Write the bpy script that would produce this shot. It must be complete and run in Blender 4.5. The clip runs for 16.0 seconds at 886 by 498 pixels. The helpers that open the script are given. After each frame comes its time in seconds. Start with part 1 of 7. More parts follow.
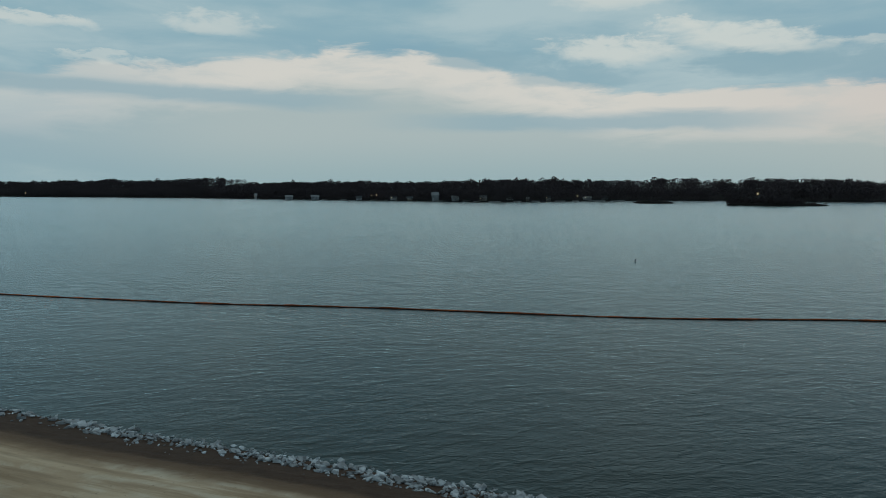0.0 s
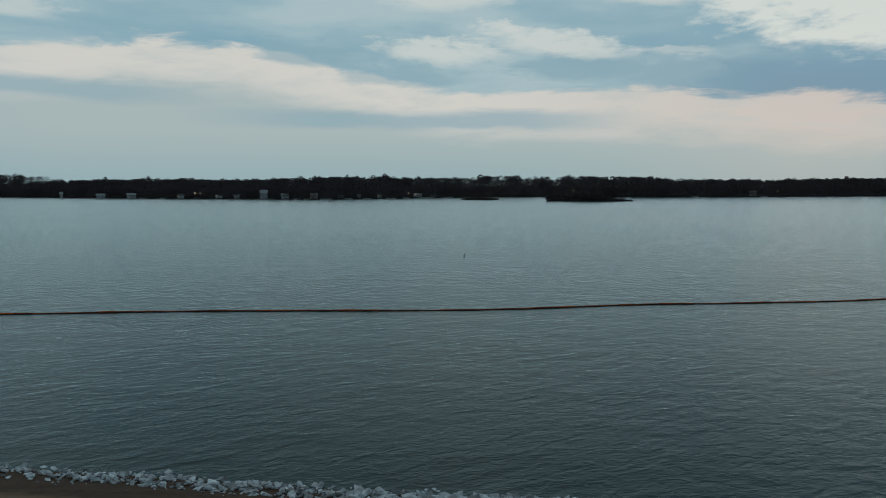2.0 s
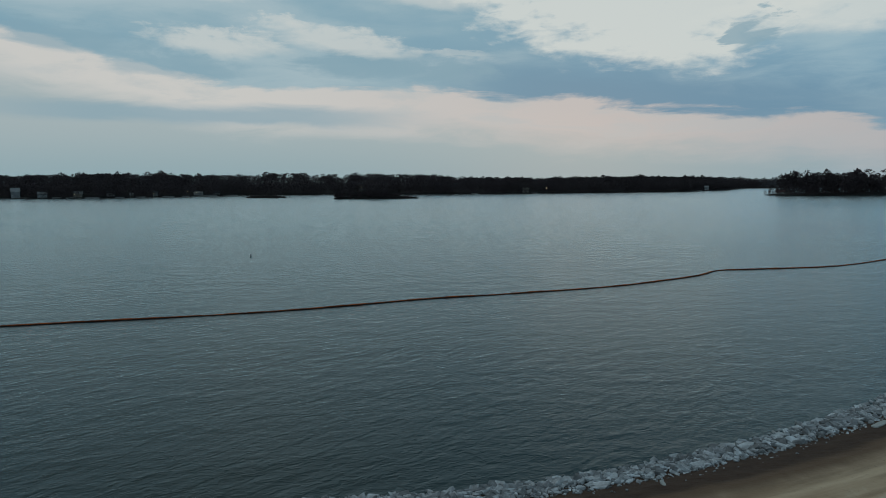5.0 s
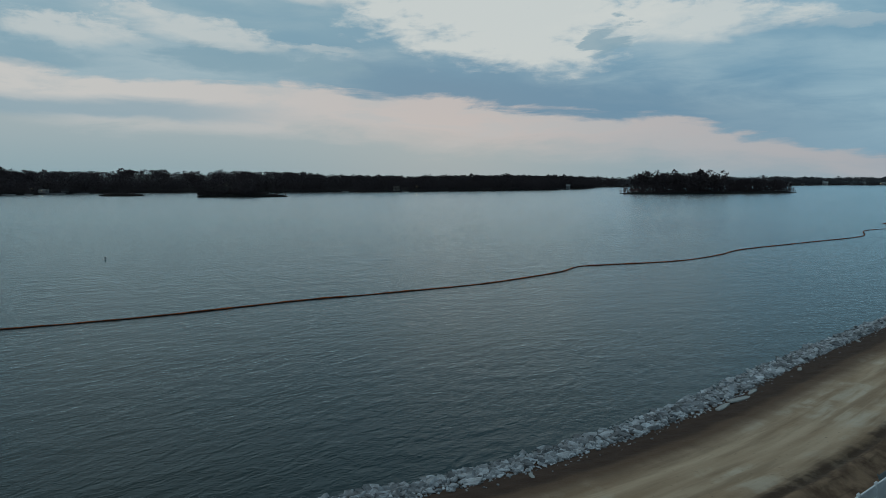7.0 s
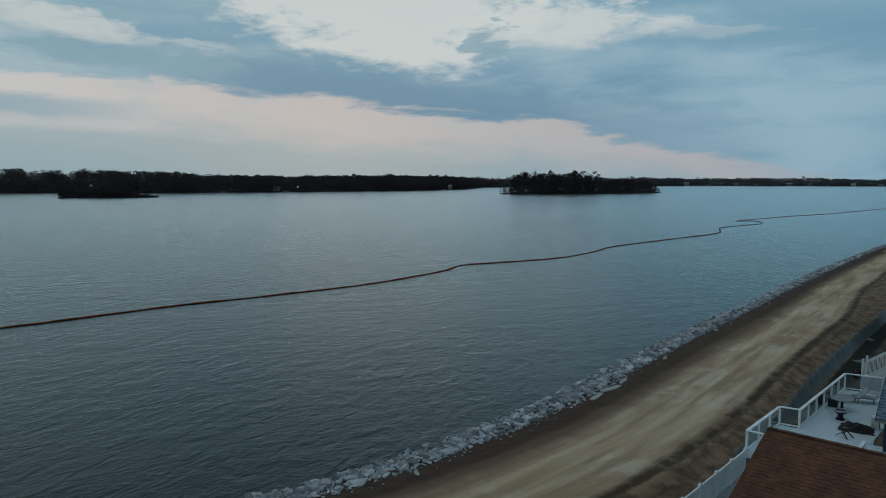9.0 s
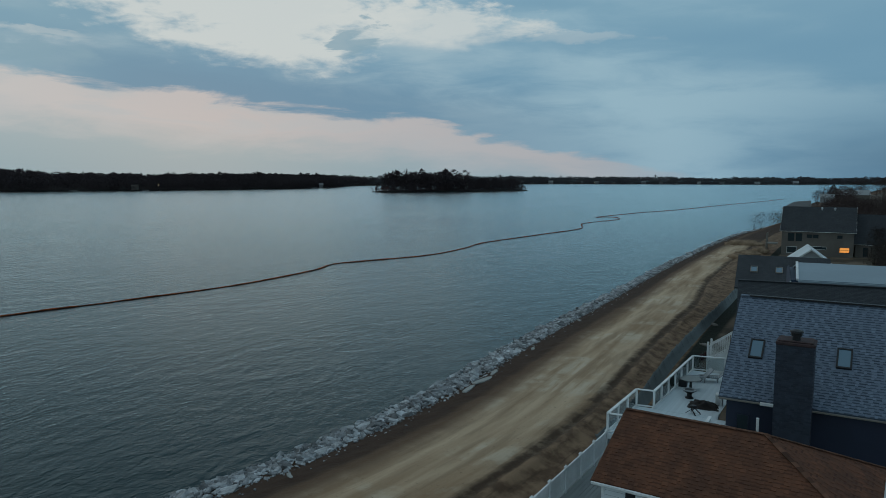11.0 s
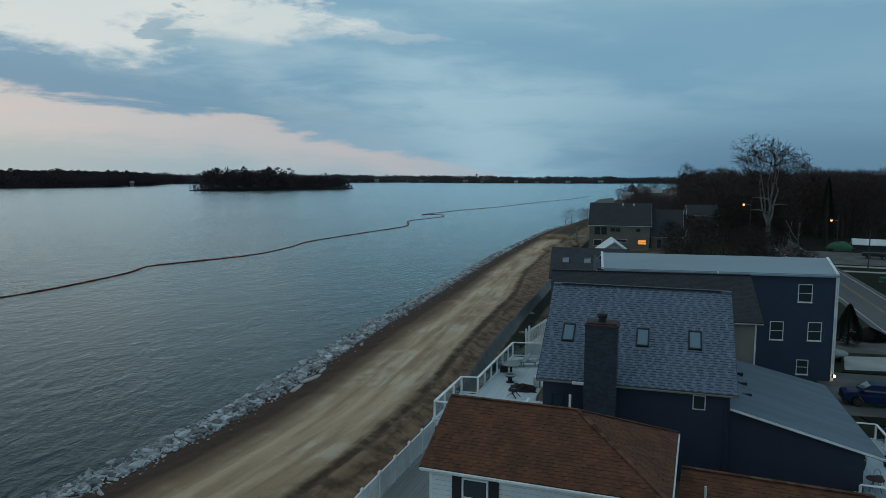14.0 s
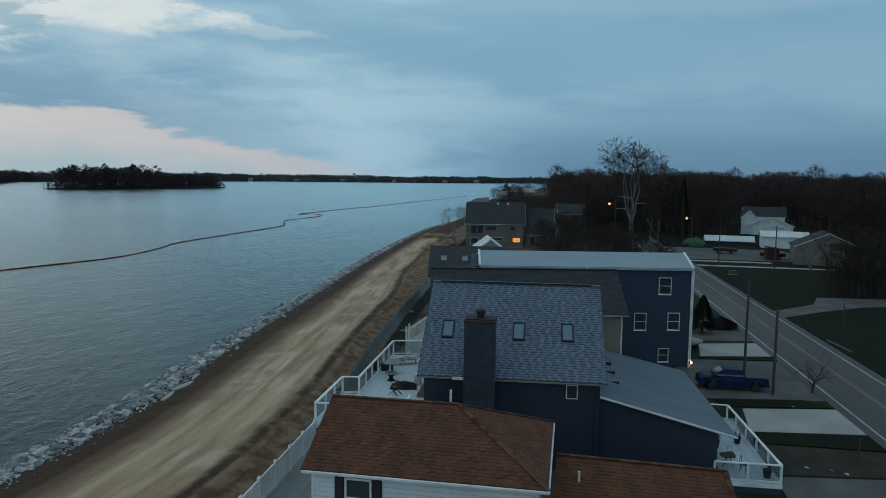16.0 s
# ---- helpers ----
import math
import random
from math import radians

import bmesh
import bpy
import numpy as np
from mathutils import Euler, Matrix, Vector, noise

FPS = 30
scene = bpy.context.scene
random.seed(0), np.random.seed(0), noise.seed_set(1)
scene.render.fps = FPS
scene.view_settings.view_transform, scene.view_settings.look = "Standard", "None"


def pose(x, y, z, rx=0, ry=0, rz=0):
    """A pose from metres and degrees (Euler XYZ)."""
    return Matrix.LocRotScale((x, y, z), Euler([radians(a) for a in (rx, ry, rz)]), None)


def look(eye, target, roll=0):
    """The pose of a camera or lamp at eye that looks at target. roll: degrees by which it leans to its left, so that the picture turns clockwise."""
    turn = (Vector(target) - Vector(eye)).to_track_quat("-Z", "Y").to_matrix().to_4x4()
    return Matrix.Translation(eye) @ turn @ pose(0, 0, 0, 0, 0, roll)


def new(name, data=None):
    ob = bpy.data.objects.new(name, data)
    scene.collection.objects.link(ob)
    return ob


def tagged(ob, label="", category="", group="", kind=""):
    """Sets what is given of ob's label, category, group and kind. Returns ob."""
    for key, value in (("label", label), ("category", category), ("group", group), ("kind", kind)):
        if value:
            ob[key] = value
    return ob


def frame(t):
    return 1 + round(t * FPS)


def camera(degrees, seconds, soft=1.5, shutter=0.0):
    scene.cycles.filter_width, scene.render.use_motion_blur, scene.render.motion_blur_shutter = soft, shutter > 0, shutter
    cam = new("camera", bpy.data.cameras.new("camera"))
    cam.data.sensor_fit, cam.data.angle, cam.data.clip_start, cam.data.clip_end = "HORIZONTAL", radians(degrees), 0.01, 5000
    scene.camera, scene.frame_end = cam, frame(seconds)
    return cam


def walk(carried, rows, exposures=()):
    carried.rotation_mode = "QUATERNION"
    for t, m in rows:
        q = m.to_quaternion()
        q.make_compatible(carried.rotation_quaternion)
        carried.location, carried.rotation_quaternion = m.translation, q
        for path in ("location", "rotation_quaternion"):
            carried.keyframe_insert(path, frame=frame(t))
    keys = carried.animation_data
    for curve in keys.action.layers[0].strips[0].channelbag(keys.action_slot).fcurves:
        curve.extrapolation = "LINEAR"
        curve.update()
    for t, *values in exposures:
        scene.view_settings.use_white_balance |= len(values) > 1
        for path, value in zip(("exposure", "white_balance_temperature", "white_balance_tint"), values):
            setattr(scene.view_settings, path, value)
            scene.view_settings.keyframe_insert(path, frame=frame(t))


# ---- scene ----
cam = camera(63.1, 16.0, 0.8)
# seconds, eye x y z, yaw, pitch, roll: a drone hovering and panning to its right
ROWS = [
    (0.0, 0.01, 0.36, 18.05, 1.0, -4.94, -0.27), (0.5, 0.04, 0.28, 18.05, -2.28, -5.04, -0.30),
    (1.0, 0.03, 0.19, 18.04, -5.94, -5.12, -0.36), (1.5, 0.01, 0.09, 18.03, -9.27, -5.15, -0.36),
    (2.0, -0.01, 0.01, 18.02, -12.29, -5.22, -0.36), (2.5, -0.01, -0.05, 18.02, -14.88, -5.25, -0.32),
    (3.0, -0.03, -0.08, 18.01, -17.7, -5.34, -0.31), (3.5, -0.05, -0.08, 18.02, -20.77, -5.41, -0.27),
    (4.0, -0.04, -0.05, 18.05, -23.79, -5.43, -0.30), (6.5, 0.07, 0.02, 18.43, -36.37, -5.68, -0.08),
    (7.0, 0.05, 0.05, 18.47, -39.19, -5.7, 0.0), (7.5, 0.02, 0.05, 18.49, -41.77, -5.7, 0.1),
    (8.0, 0.0, 0.02, 18.5, -44.11, -5.69, 0.14), (8.5, 0.02, -0.02, 18.49, -46.23, -5.66, 0.13),
    (9.0, 0.04, -0.08, 18.47, -48.45, -5.67, 0.15), (9.5, 0.05, -0.12, 18.44, -51.03, -5.69, 0.19),
    (10.0, 0.06, -0.13, 18.42, -53.74, -5.72, 0.2), (12.5, 0.18, -0.19, 18.18, -65.13, -5.77, 0.33),
    (13.0, 0.18, -0.21, 18.15, -67.45, -5.77, 0.36), (13.5, 0.15, -0.24, 18.12, -69.81, -5.79, 0.42),
    (14.0, 0.11, -0.25, 18.09, -72.26, -5.79, 0.48), (14.5, 0.07, -0.24, 18.07, -74.62, -5.81, 0.51),
    (15.0, 0.04, -0.23, 18.05, -76.92, -5.83, 0.54), (15.5, 0.04, -0.21, 18.05, -79.24, -5.78, 0.67),
    (16.0, 0.05, -0.18, 18.04, -81.94, -5.73, 0.8),
]
walk(cam, [(t, pose(x, y, z, 90 + pitch, 0, yaw) @ pose(0, 0, 0, 0, 0, roll)) for t, x, y, z, yaw, pitch, roll in ROWS],
     exposures=[(0.0, 0.0, 6760, 8), (4.0, -0.08, 6650, 9), (7.0, -0.17, 6500, 10), (10.0, -0.17, 6500, 10), (13.5, -0.02, 6500, 10), (16.0, 0.13, 6500, 10)])


# ---- node helper ----
class Nodes:
    """A small writer of node trees."""

    def __init__(self, tree):
        self.tree = tree
        tree.nodes.clear()

    def node(self, kind):
        return self.tree.nodes.new(kind)

    def link(self, a, b):
        self.tree.links.new(a, b)

    def put(self, socket, value):
        if isinstance(value, bpy.types.NodeSocket):
            self.link(value, socket)
        else:
            socket.default_value = value

    def math(self, op, a, b=0.0, c=None, clamp=False):
        n = self.node("ShaderNodeMath")
        n.operation, n.use_clamp = op, clamp
        self.put(n.inputs[0], a)
        self.put(n.inputs[1], b)
        if c is not None:
            self.put(n.inputs[2], c)
        return n.outputs[0]

    def vec(self, x, y, z=0.0):
        n = self.node("ShaderNodeCombineXYZ")
        for s, v in zip(n.inputs, (x, y, z)):
            self.put(s, v)
        return n.outputs[0]

    def ramp(self, value, low, high):
        """0 at low, 1 at high, smooth between; low may be the larger."""
        if not isinstance(low, bpy.types.NodeSocket) and low > high:
            return self.math("SUBTRACT", 1.0, self.ramp(value, high, low))
        n = self.node("ShaderNodeMapRange")
        n.interpolation_type = "SMOOTHSTEP"
        for s, v in zip(n.inputs, (value, low, high, 0.0, 1.0)):
            self.put(s, v)
        return n.outputs[0]

    def mix(self, fac, a, b, blend="MIX"):
        n = self.node("ShaderNodeMix")
        n.data_type, n.blend_type = "RGBA", blend
        self.put(n.inputs[0], fac)
        for s, v in ((n.inputs[6], a), (n.inputs[7], b)):
            self.put(s, (*v, 1.0) if isinstance(v, tuple) and len(v) == 3 else v)
        return n.outputs[2]

    def noise(self, vector, scale, detail=4.0, rough=0.55, distort=0.0):
        n = self.node("ShaderNodeTexNoise")
        self.put(n.inputs["Vector"], vector)
        n.inputs["Scale"].default_value, n.inputs["Detail"].default_value = scale, detail
        n.inputs["Roughness"].default_value, n.inputs["Distortion"].default_value = rough, distort
        return n.outputs["Fac"]

    def scaled(self, vector, sx, sy, sz, angle=0.0):
        if angle:
            turn_n = self.node("ShaderNodeMapping")
            self.put(turn_n.inputs["Vector"], vector)
            turn_n.inputs["Rotation"].default_value = (0, 0, radians(angle))
            vector = turn_n.outputs[0]
        n = self.node("ShaderNodeMapping")
        self.put(n.inputs["Vector"], vector)
        n.inputs["Scale"].default_value = (sx, sy, sz)
        return n.outputs[0]


# ---- world: a broken overcast at dusk, lit from the low west ----
SUN_AZ, SUN_EL = 40.0, 12.0  # degrees clockwise from +y, and up
world = bpy.data.worlds.new("dusk_sky")
scene.world = world
world.use_nodes = True
w = Nodes(world.node_tree)
way = w.node("ShaderNodeTexCoord").outputs["Generated"]
sep = w.node("ShaderNodeSeparateXYZ")
w.link(way, sep.inputs[0])
vx, vy, vz = sep.outputs
az = w.math("MULTIPLY", w.math("ARCTAN2", vx, vy), 57.2958)
el = w.math("MULTIPLY", w.math("ARCSINE", vz), 57.2958)
streak = w.vec(w.math("MULTIPLY", az, 0.045), w.math("MULTIPLY", el, 0.20), 0.0)
n_big = w.noise(streak, 1.0, 5.0, 0.58, 0.5)
n_mid = w.noise(streak, 3.1, 6.0, 0.6, 0.4)
n_puff = w.noise(w.vec(w.math("MULTIPLY", az, 0.11), w.math("MULTIPLY", el, 0.30), 3.7), 1.5, 5.0, 0.55, 0.25)
n_soft = w.noise(w.vec(w.math("MULTIPLY", az, 0.035), w.math("MULTIPLY", el, 0.14), 9.0), 1.0, 3.5, 0.5, 0.3)
n_wisp = w.noise(w.vec(w.math("MULTIPLY", az, 0.16), w.math("MULTIPLY", el, 0.55), 6.1), 1.2, 4.0, 0.6, 0.6)
n_fray = w.noise(w.vec(w.math("MULTIPLY", az, 0.30), w.math("MULTIPLY", el, 0.75), 1.3), 1.6, 5.0, 0.6, 0.3)
wob = w.math("SUBTRACT", n_mid, 0.5)
wob2 = w.math("SUBTRACT", n_big, 0.5)
el_w = w.math("ADD", el, w.math("ADD", w.math("MULTIPLY", wob, 3.2), w.math("MULTIPLY_ADD", wob2, 3.4, 0.45)))
# a pale, warm band under the deck of cloud: its upper edge sinks towards the east
def span(value, low, high):
    return w.math("MINIMUM", w.math("MAXIMUM", w.math("SUBTRACT", value, low), 0.0), high - low)


def slide(edge, low, high, rate):
    return w.math("MULTIPLY_ADD", span(az, low, high), rate, edge)


top_edge = slide(7.6, -34.0, -10.0, 0.145)
top_edge = slide(top_edge, -3.0, 13.0, -0.235)
top_edge = slide(top_edge, 27.0, 57.0, -0.09)
top_edge = slide(top_edge, 57.0, 80.0, -0.2)
inside = w.math("SUBTRACT", top_edge, el_w)
below = w.ramp(inside, -0.25, 0.45)
cloud_nw = w.mix(w.ramp(el, 4.0, 15.0), (0.225, 0.390, 0.490), (0.265, 0.430, 0.520))
cloud_e = w.mix(w.ramp(el, 2.0, 15.0), (0.160, 0.330, 0.470), (0.225, 0.405, 0.525))
cloud_e = w.mix(w.ramp(az, 88.0, 120.0), cloud_e, (0.200, 0.362, 0.485))
cloud_e = w.mix(w.math("MULTIPLY", w.ramp(el, 7.5, 0.5), w.ramp(az, 74.0, 96.0)), cloud_e, (0.105, 0.215, 0.320))
cloud = w.mix(w.ramp(az, 22.0, 56.0), cloud_nw, cloud_e)
light_part = w.mix(w.ramp(az, 40.0, 75.0), (0.40, 0.53, 0.59), (0.330, 0.510, 0.610))
light_part = w.mix(w.ramp(az, 74.0, 100.0), light_part, (0.220, 0.385, 0.500))
thick = w.math("MULTIPLY_ADD", w.math("MULTIPLY", w.ramp(el, 7.0, 2.0), w.ramp(az, 74.0, 92.0)), -0.85, 0.95)
cloud = w.mix(w.math("MULTIPLY", w.ramp(w.math("MULTIPLY_ADD", wob, 0.35, n_soft), 0.40, 0.66), thick), cloud, light_part)
cloud = w.mix(w.math("MULTIPLY", w.ramp(n_soft, 0.50, 0.28), 0.55), cloud, (0.160, 0.330, 0.470))
shelf = w.math("MULTIPLY", w.ramp(inside, -4.6, -1.2), w.math("MULTIPLY", w.ramp(az, 24.0, 38.0), w.ramp(az, 80.0, 62.0)))
cloud = w.mix(w.math("MULTIPLY", shelf, 0.55), cloud, (0.135, 0.270, 0.395))
low_sky = w.mix(w.ramp(el, 0.0, 4.5), (0.300, 0.430, 0.480), (0.390, 0.480, 0.510))
glow_band = w.mix(w.ramp(az, 8.0, 46.0), (0.630, 0.635, 0.620), (0.540, 0.525, 0.530))
glow_band = w.mix(w.math("MULTIPLY", w.ramp(n_mid, 0.46, 0.64), 0.45), glow_band, (0.46, 0.53, 0.56))
pale = w.mix(w.ramp(inside, 4.2, 1.9), low_sky, glow_band)
pale = w.mix(w.ramp(az, 40.0, 74.0), pale, w.mix(w.ramp(inside, 3.0, 0.8), (0.27, 0.405, 0.48), (0.43, 0.455, 0.49)))
fade = w.math("MULTIPLY", w.ramp(az, 83.0, 66.0), w.math("MULTIPLY_ADD", w.ramp(az, -34.0, -14.0), 0.45, 0.55))
sky = w.mix(w.math("MULTIPLY", below, fade), cloud, pale)


def bluish_bar(centre, slope, half, az0, az1, az2, az3):
    off = w.math("ABSOLUTE", w.math("SUBTRACT", el_b, w.math("MULTIPLY_ADD", az, slope, centre)))
    return w.math("MULTIPLY", w.ramp(off, half, half * 0.25), w.math("MULTIPLY", w.ramp(az, az0, az1), w.ramp(az, az3, az2)))


el_b = w.math("ADD", el, w.math("MULTIPLY", wob, 1.3))
bars = w.math("MAXIMUM", bluish_bar(6.3, -0.03, 0.95, -70.0, -34.0, -14.0, -3.0), bluish_bar(5.0, -0.012, 0.95, -9.0, 4.0, 17.0, 31.0))
sky = w.mix(w.math("MULTIPLY", bars, 0.8), sky, (0.275, 0.415, 0.495))
# torn bright breaks and small puffs higher up, bluish shreds before the pale band
frayed = w.math("ADD", w.math("MULTIPLY", wob, 1.5), w.math("MULTIPLY", w.math("SUBTRACT", n_puff, 0.5), 2.6))
frayed = w.math("ADD", frayed, w.math("MULTIPLY", w.math("SUBTRACT", n_fray, 0.5), 2.4))
az_f = w.math("ADD", az, w.math("MULTIPLY", w.math("SUBTRACT", n_wisp, 0.5), 9.0))
el_f = w.math("ADD", el, w.math("ADD", w.math("MULTIPLY", w.math("SUBTRACT", n_fray, 0.5), 1.8), w.math("MULTIPLY", wob2, 2.4)))


def patch(az0, el0, half_az, half_el, slope, colour, amount, soft=0.45):
    """A frayed oval of cloud or clear sky laid over the rest."""
    global sky
    du = w.math("DIVIDE", w.math("SUBTRACT", az_f, az0), half_az)
    dv = w.math("DIVIDE", w.math("SUBTRACT", w.math("SUBTRACT", el_f, el0), w.math("MULTIPLY", w.math("SUBTRACT", az_f, az0), slope)), half_el)
    r = w.math("ADD", w.math("ADD", w.math("MULTIPLY", du, du), w.math("MULTIPLY", dv, dv)), frayed)
    sky = w.mix(w.math("MULTIPLY", w.ramp(r, 1.0 + soft, 1.0 - soft), amount), sky, colour)


BLUE, WHITE, CLEAR = (0.245, 0.400, 0.490), (0.60, 0.655, 0.655), (0.655, 0.71, 0.70)
patch(2.0, 9.8, 4.0, 0.9, -0.05, BLUE, 0.7, 0.7)
patch(24.0, 8.5, 8.0, 1.2, -0.05, BLUE, 0.85, 0.6)
patch(9.0, 8.3, 5.0, 0.8, -0.04, BLUE, 0.55, 0.8)
patch(-31.0, 11.3, 5.0, 0.5, 0.0, WHITE, 0.7, 0.7)
patch(-17.5, 12.0, 3.4, 0.8, -0.06, WHITE, 0.6, 0.95)
patch(-26.0, 9.0, 3.0, 0.35, 0.0, WHITE, 0.5, 0.8)
patch(13.0, 14.2, 4.0, 0.9, 0.0, WHITE, 0.7, 0.95)
patch(12.6, 9.9, 5.0, 0.9, -0.05, WHITE, 0.85, 0.95)
patch(21.5, 10.4, 6.0, 1.0, -0.12, WHITE, 0.85, 0.95)
patch(16.5, 11.6, 2.0, 0.45, 0.0, WHITE, 0.55, 0.8)
patch(29.0, 13.9, 5.0, 0.9, 0.0, WHITE, 0.7, 0.95)
patch(30.5, 9.6, 3.0, 0.4, -0.05, WHITE, 0.4, 0.8)
patch(44.0, 13.6, 11.5, 4.9, -0.05, CLEAR, 0.94, 0.55)
patch(57.0, 11.4, 7.5, 1.6, 0.03, CLEAR, 0.85, 0.75)
patch(51.8, 10.3, 1.6, 1.1, 0.3, BLUE, 0.8, 0.5)
patch(69.0, 10.6, 4.0, 0.5, 0.0, WHITE, 0.3, 0.9)
patch(98.0, 13.0, 14.0, 1.2, -0.03, (0.290, 0.445, 0.540), 0.4, 0.95)
# overhead and behind, unseen overcast, grey near +y, bluer elsewhere, tuned to tint water
high = w.mix(n_big, (0.330, 0.383, 0.390), (0.445, 0.482, 0.480))
high = w.mix(w.ramp(w.math("ABSOLUTE", w.math("ADD", az, 4.0)), 12.0, 50.0), high, w.mix(n_big, (0.185, 0.315, 0.405), (0.315, 0.440, 0.515)))
sky = w.mix(w.ramp(el, 15.0, 29.0), sky, high)
nishita = w.node("ShaderNodeTexSky")
nishita.sky_type, nishita.sun_disc = "NISHITA", False
nishita.sun_elevation, nishita.sun_rotation = radians(3.0), radians(SUN_AZ)
bg_clear = w.node("ShaderNodeBackground")
w.link(nishita.outputs[0], bg_clear.inputs["Color"])
bg_clear.inputs["Strength"].default_value = 0.06
bg_cloud = w.node("ShaderNodeBackground")
w.link(sky, bg_cloud.inputs["Color"])
bg_cloud.inputs["Strength"].default_value = 1.0
both = w.node("ShaderNodeMixShader")
both.inputs[0].default_value = 0.97
w.link(bg_clear.outputs[0], both.inputs[1])
w.link(bg_cloud.outputs[0], both.inputs[2])
w.link(both.outputs[0], w.node("ShaderNodeOutputWorld").inputs[0])

sun = new("sun", bpy.data.lights.new("sun", "SUN"))
sun.data.energy, sun.data.angle, sun.data.color = 0.05, radians(60), (1.0, 0.9, 0.82)
sun.matrix_world = look((0, 0, 60), (-math.sin(radians(SUN_AZ)) * 50, -math.cos(radians(SUN_AZ)) * 50, 60 - 50 * math.tan(radians(32))))


# ---- materials ----
def material(name, base, rough=0.7, metal=0.0, dark=None, scale=3.0, fine=40.0, bump=0.3, stretch=(1, 1, 1), spec=0.4, vary=0.0, coords="Object"):
    """A surface of base colour, mottled towards dark at one scale, with grain and relief at a finer one; vary: the spread from piece to piece."""
    m = bpy.data.materials.new(name)
    m.use_nodes = True
    k = Nodes(m.node_tree)
    co = k.scaled(k.node("ShaderNodeTexCoord").outputs[coords], *stretch)
    big, small = k.noise(co, scale, 5.0), k.noise(co, fine, 3.0)
    dark = dark or tuple(c * 0.6 for c in base)
    colour = k.mix(k.ramp(big, 0.35, 0.68), dark, base)
    colour = k.mix(k.math("MULTIPLY", small, 0.35), colour, tuple(min(1.0, c * 1.35) for c in base))
    if vary:
        both = k.math("FRACT", k.math("ADD", k.node("ShaderNodeObjectInfo").outputs["Random"], k.node("ShaderNodeNewGeometry").outputs["Random Per Island"]))
        colour = k.mix(1.0, colour, k.vec(*[k.math("MULTIPLY_ADD", both, 2 * vary, 1 - vary)] * 3), "MULTIPLY")
    b = k.node("ShaderNodeBsdfPrincipled")
    k.link(colour, b.inputs["Base Color"])
    k.link(k.math("MULTIPLY_ADD", big, 0.25, rough - 0.12), b.inputs["Roughness"])
    b.inputs["Metallic"].default_value = metal
    b.inputs["Specular IOR Level"].default_value = spec
    if bump:
        h = k.node("ShaderNodeBump")
        h.inputs["Strength"].default_value, h.inputs["Distance"].default_value = bump, 0.02
        k.link(k.math("ADD", small, big), h.inputs["Height"])
        k.link(h.outputs[0], b.inputs["Normal"])
    k.link(b.outputs[0], k.node("ShaderNodeOutputMaterial").inputs[0])
    return m


def glow(name, colour, strength):
    m = bpy.data.materials.new(name)
    m.use_nodes = True
    k = Nodes(m.node_tree)
    e = k.node("ShaderNodeEmission")
    e.inputs[0].default_value, e.inputs[1].default_value = (*colour, 1), strength
    k.link(e.outputs[0], k.node("ShaderNodeOutputMaterial").inputs[0])
    return m


def glass(name, tint=(0.032, 0.046, 0.052), rough=0.06):
    m = bpy.data.materials.new(name)
    m.use_nodes = True
    k = Nodes(m.node_tree)
    b = k.node("ShaderNodeBsdfPrincipled")
    b.inputs["Base Color"].default_value, b.inputs["Roughness"].default_value = (*tint, 1), rough
    b.inputs["Specular IOR Level"].default_value = 0.6
    k.link(b.outputs[0], k.node("ShaderNodeOutputMaterial").inputs[0])
    return m


def clear_glass(name):
    m = bpy.data.materials.new(name)
    m.use_nodes = True
    k = Nodes(m.node_tree)
    t, g, x = k.node("ShaderNodeBsdfTransparent"), k.node("ShaderNodeBsdfGlossy"), k.node("ShaderNodeMixShader")
    t.inputs[0].default_value, g.inputs["Roughness"].default_value = (0.80, 0.85, 0.86, 1), 0.08
    k.link(k.math("MINIMUM", k.math("ADD", k.node("ShaderNodeFresnel").outputs[0], 0.03), 0.25), x.inputs[0])
    k.link(t.outputs[0], x.inputs[1])
    k.link(g.outputs[0], x.inputs[2])
    k.link(x.outputs[0], k.node("ShaderNodeOutputMaterial").inputs[0])
    return m


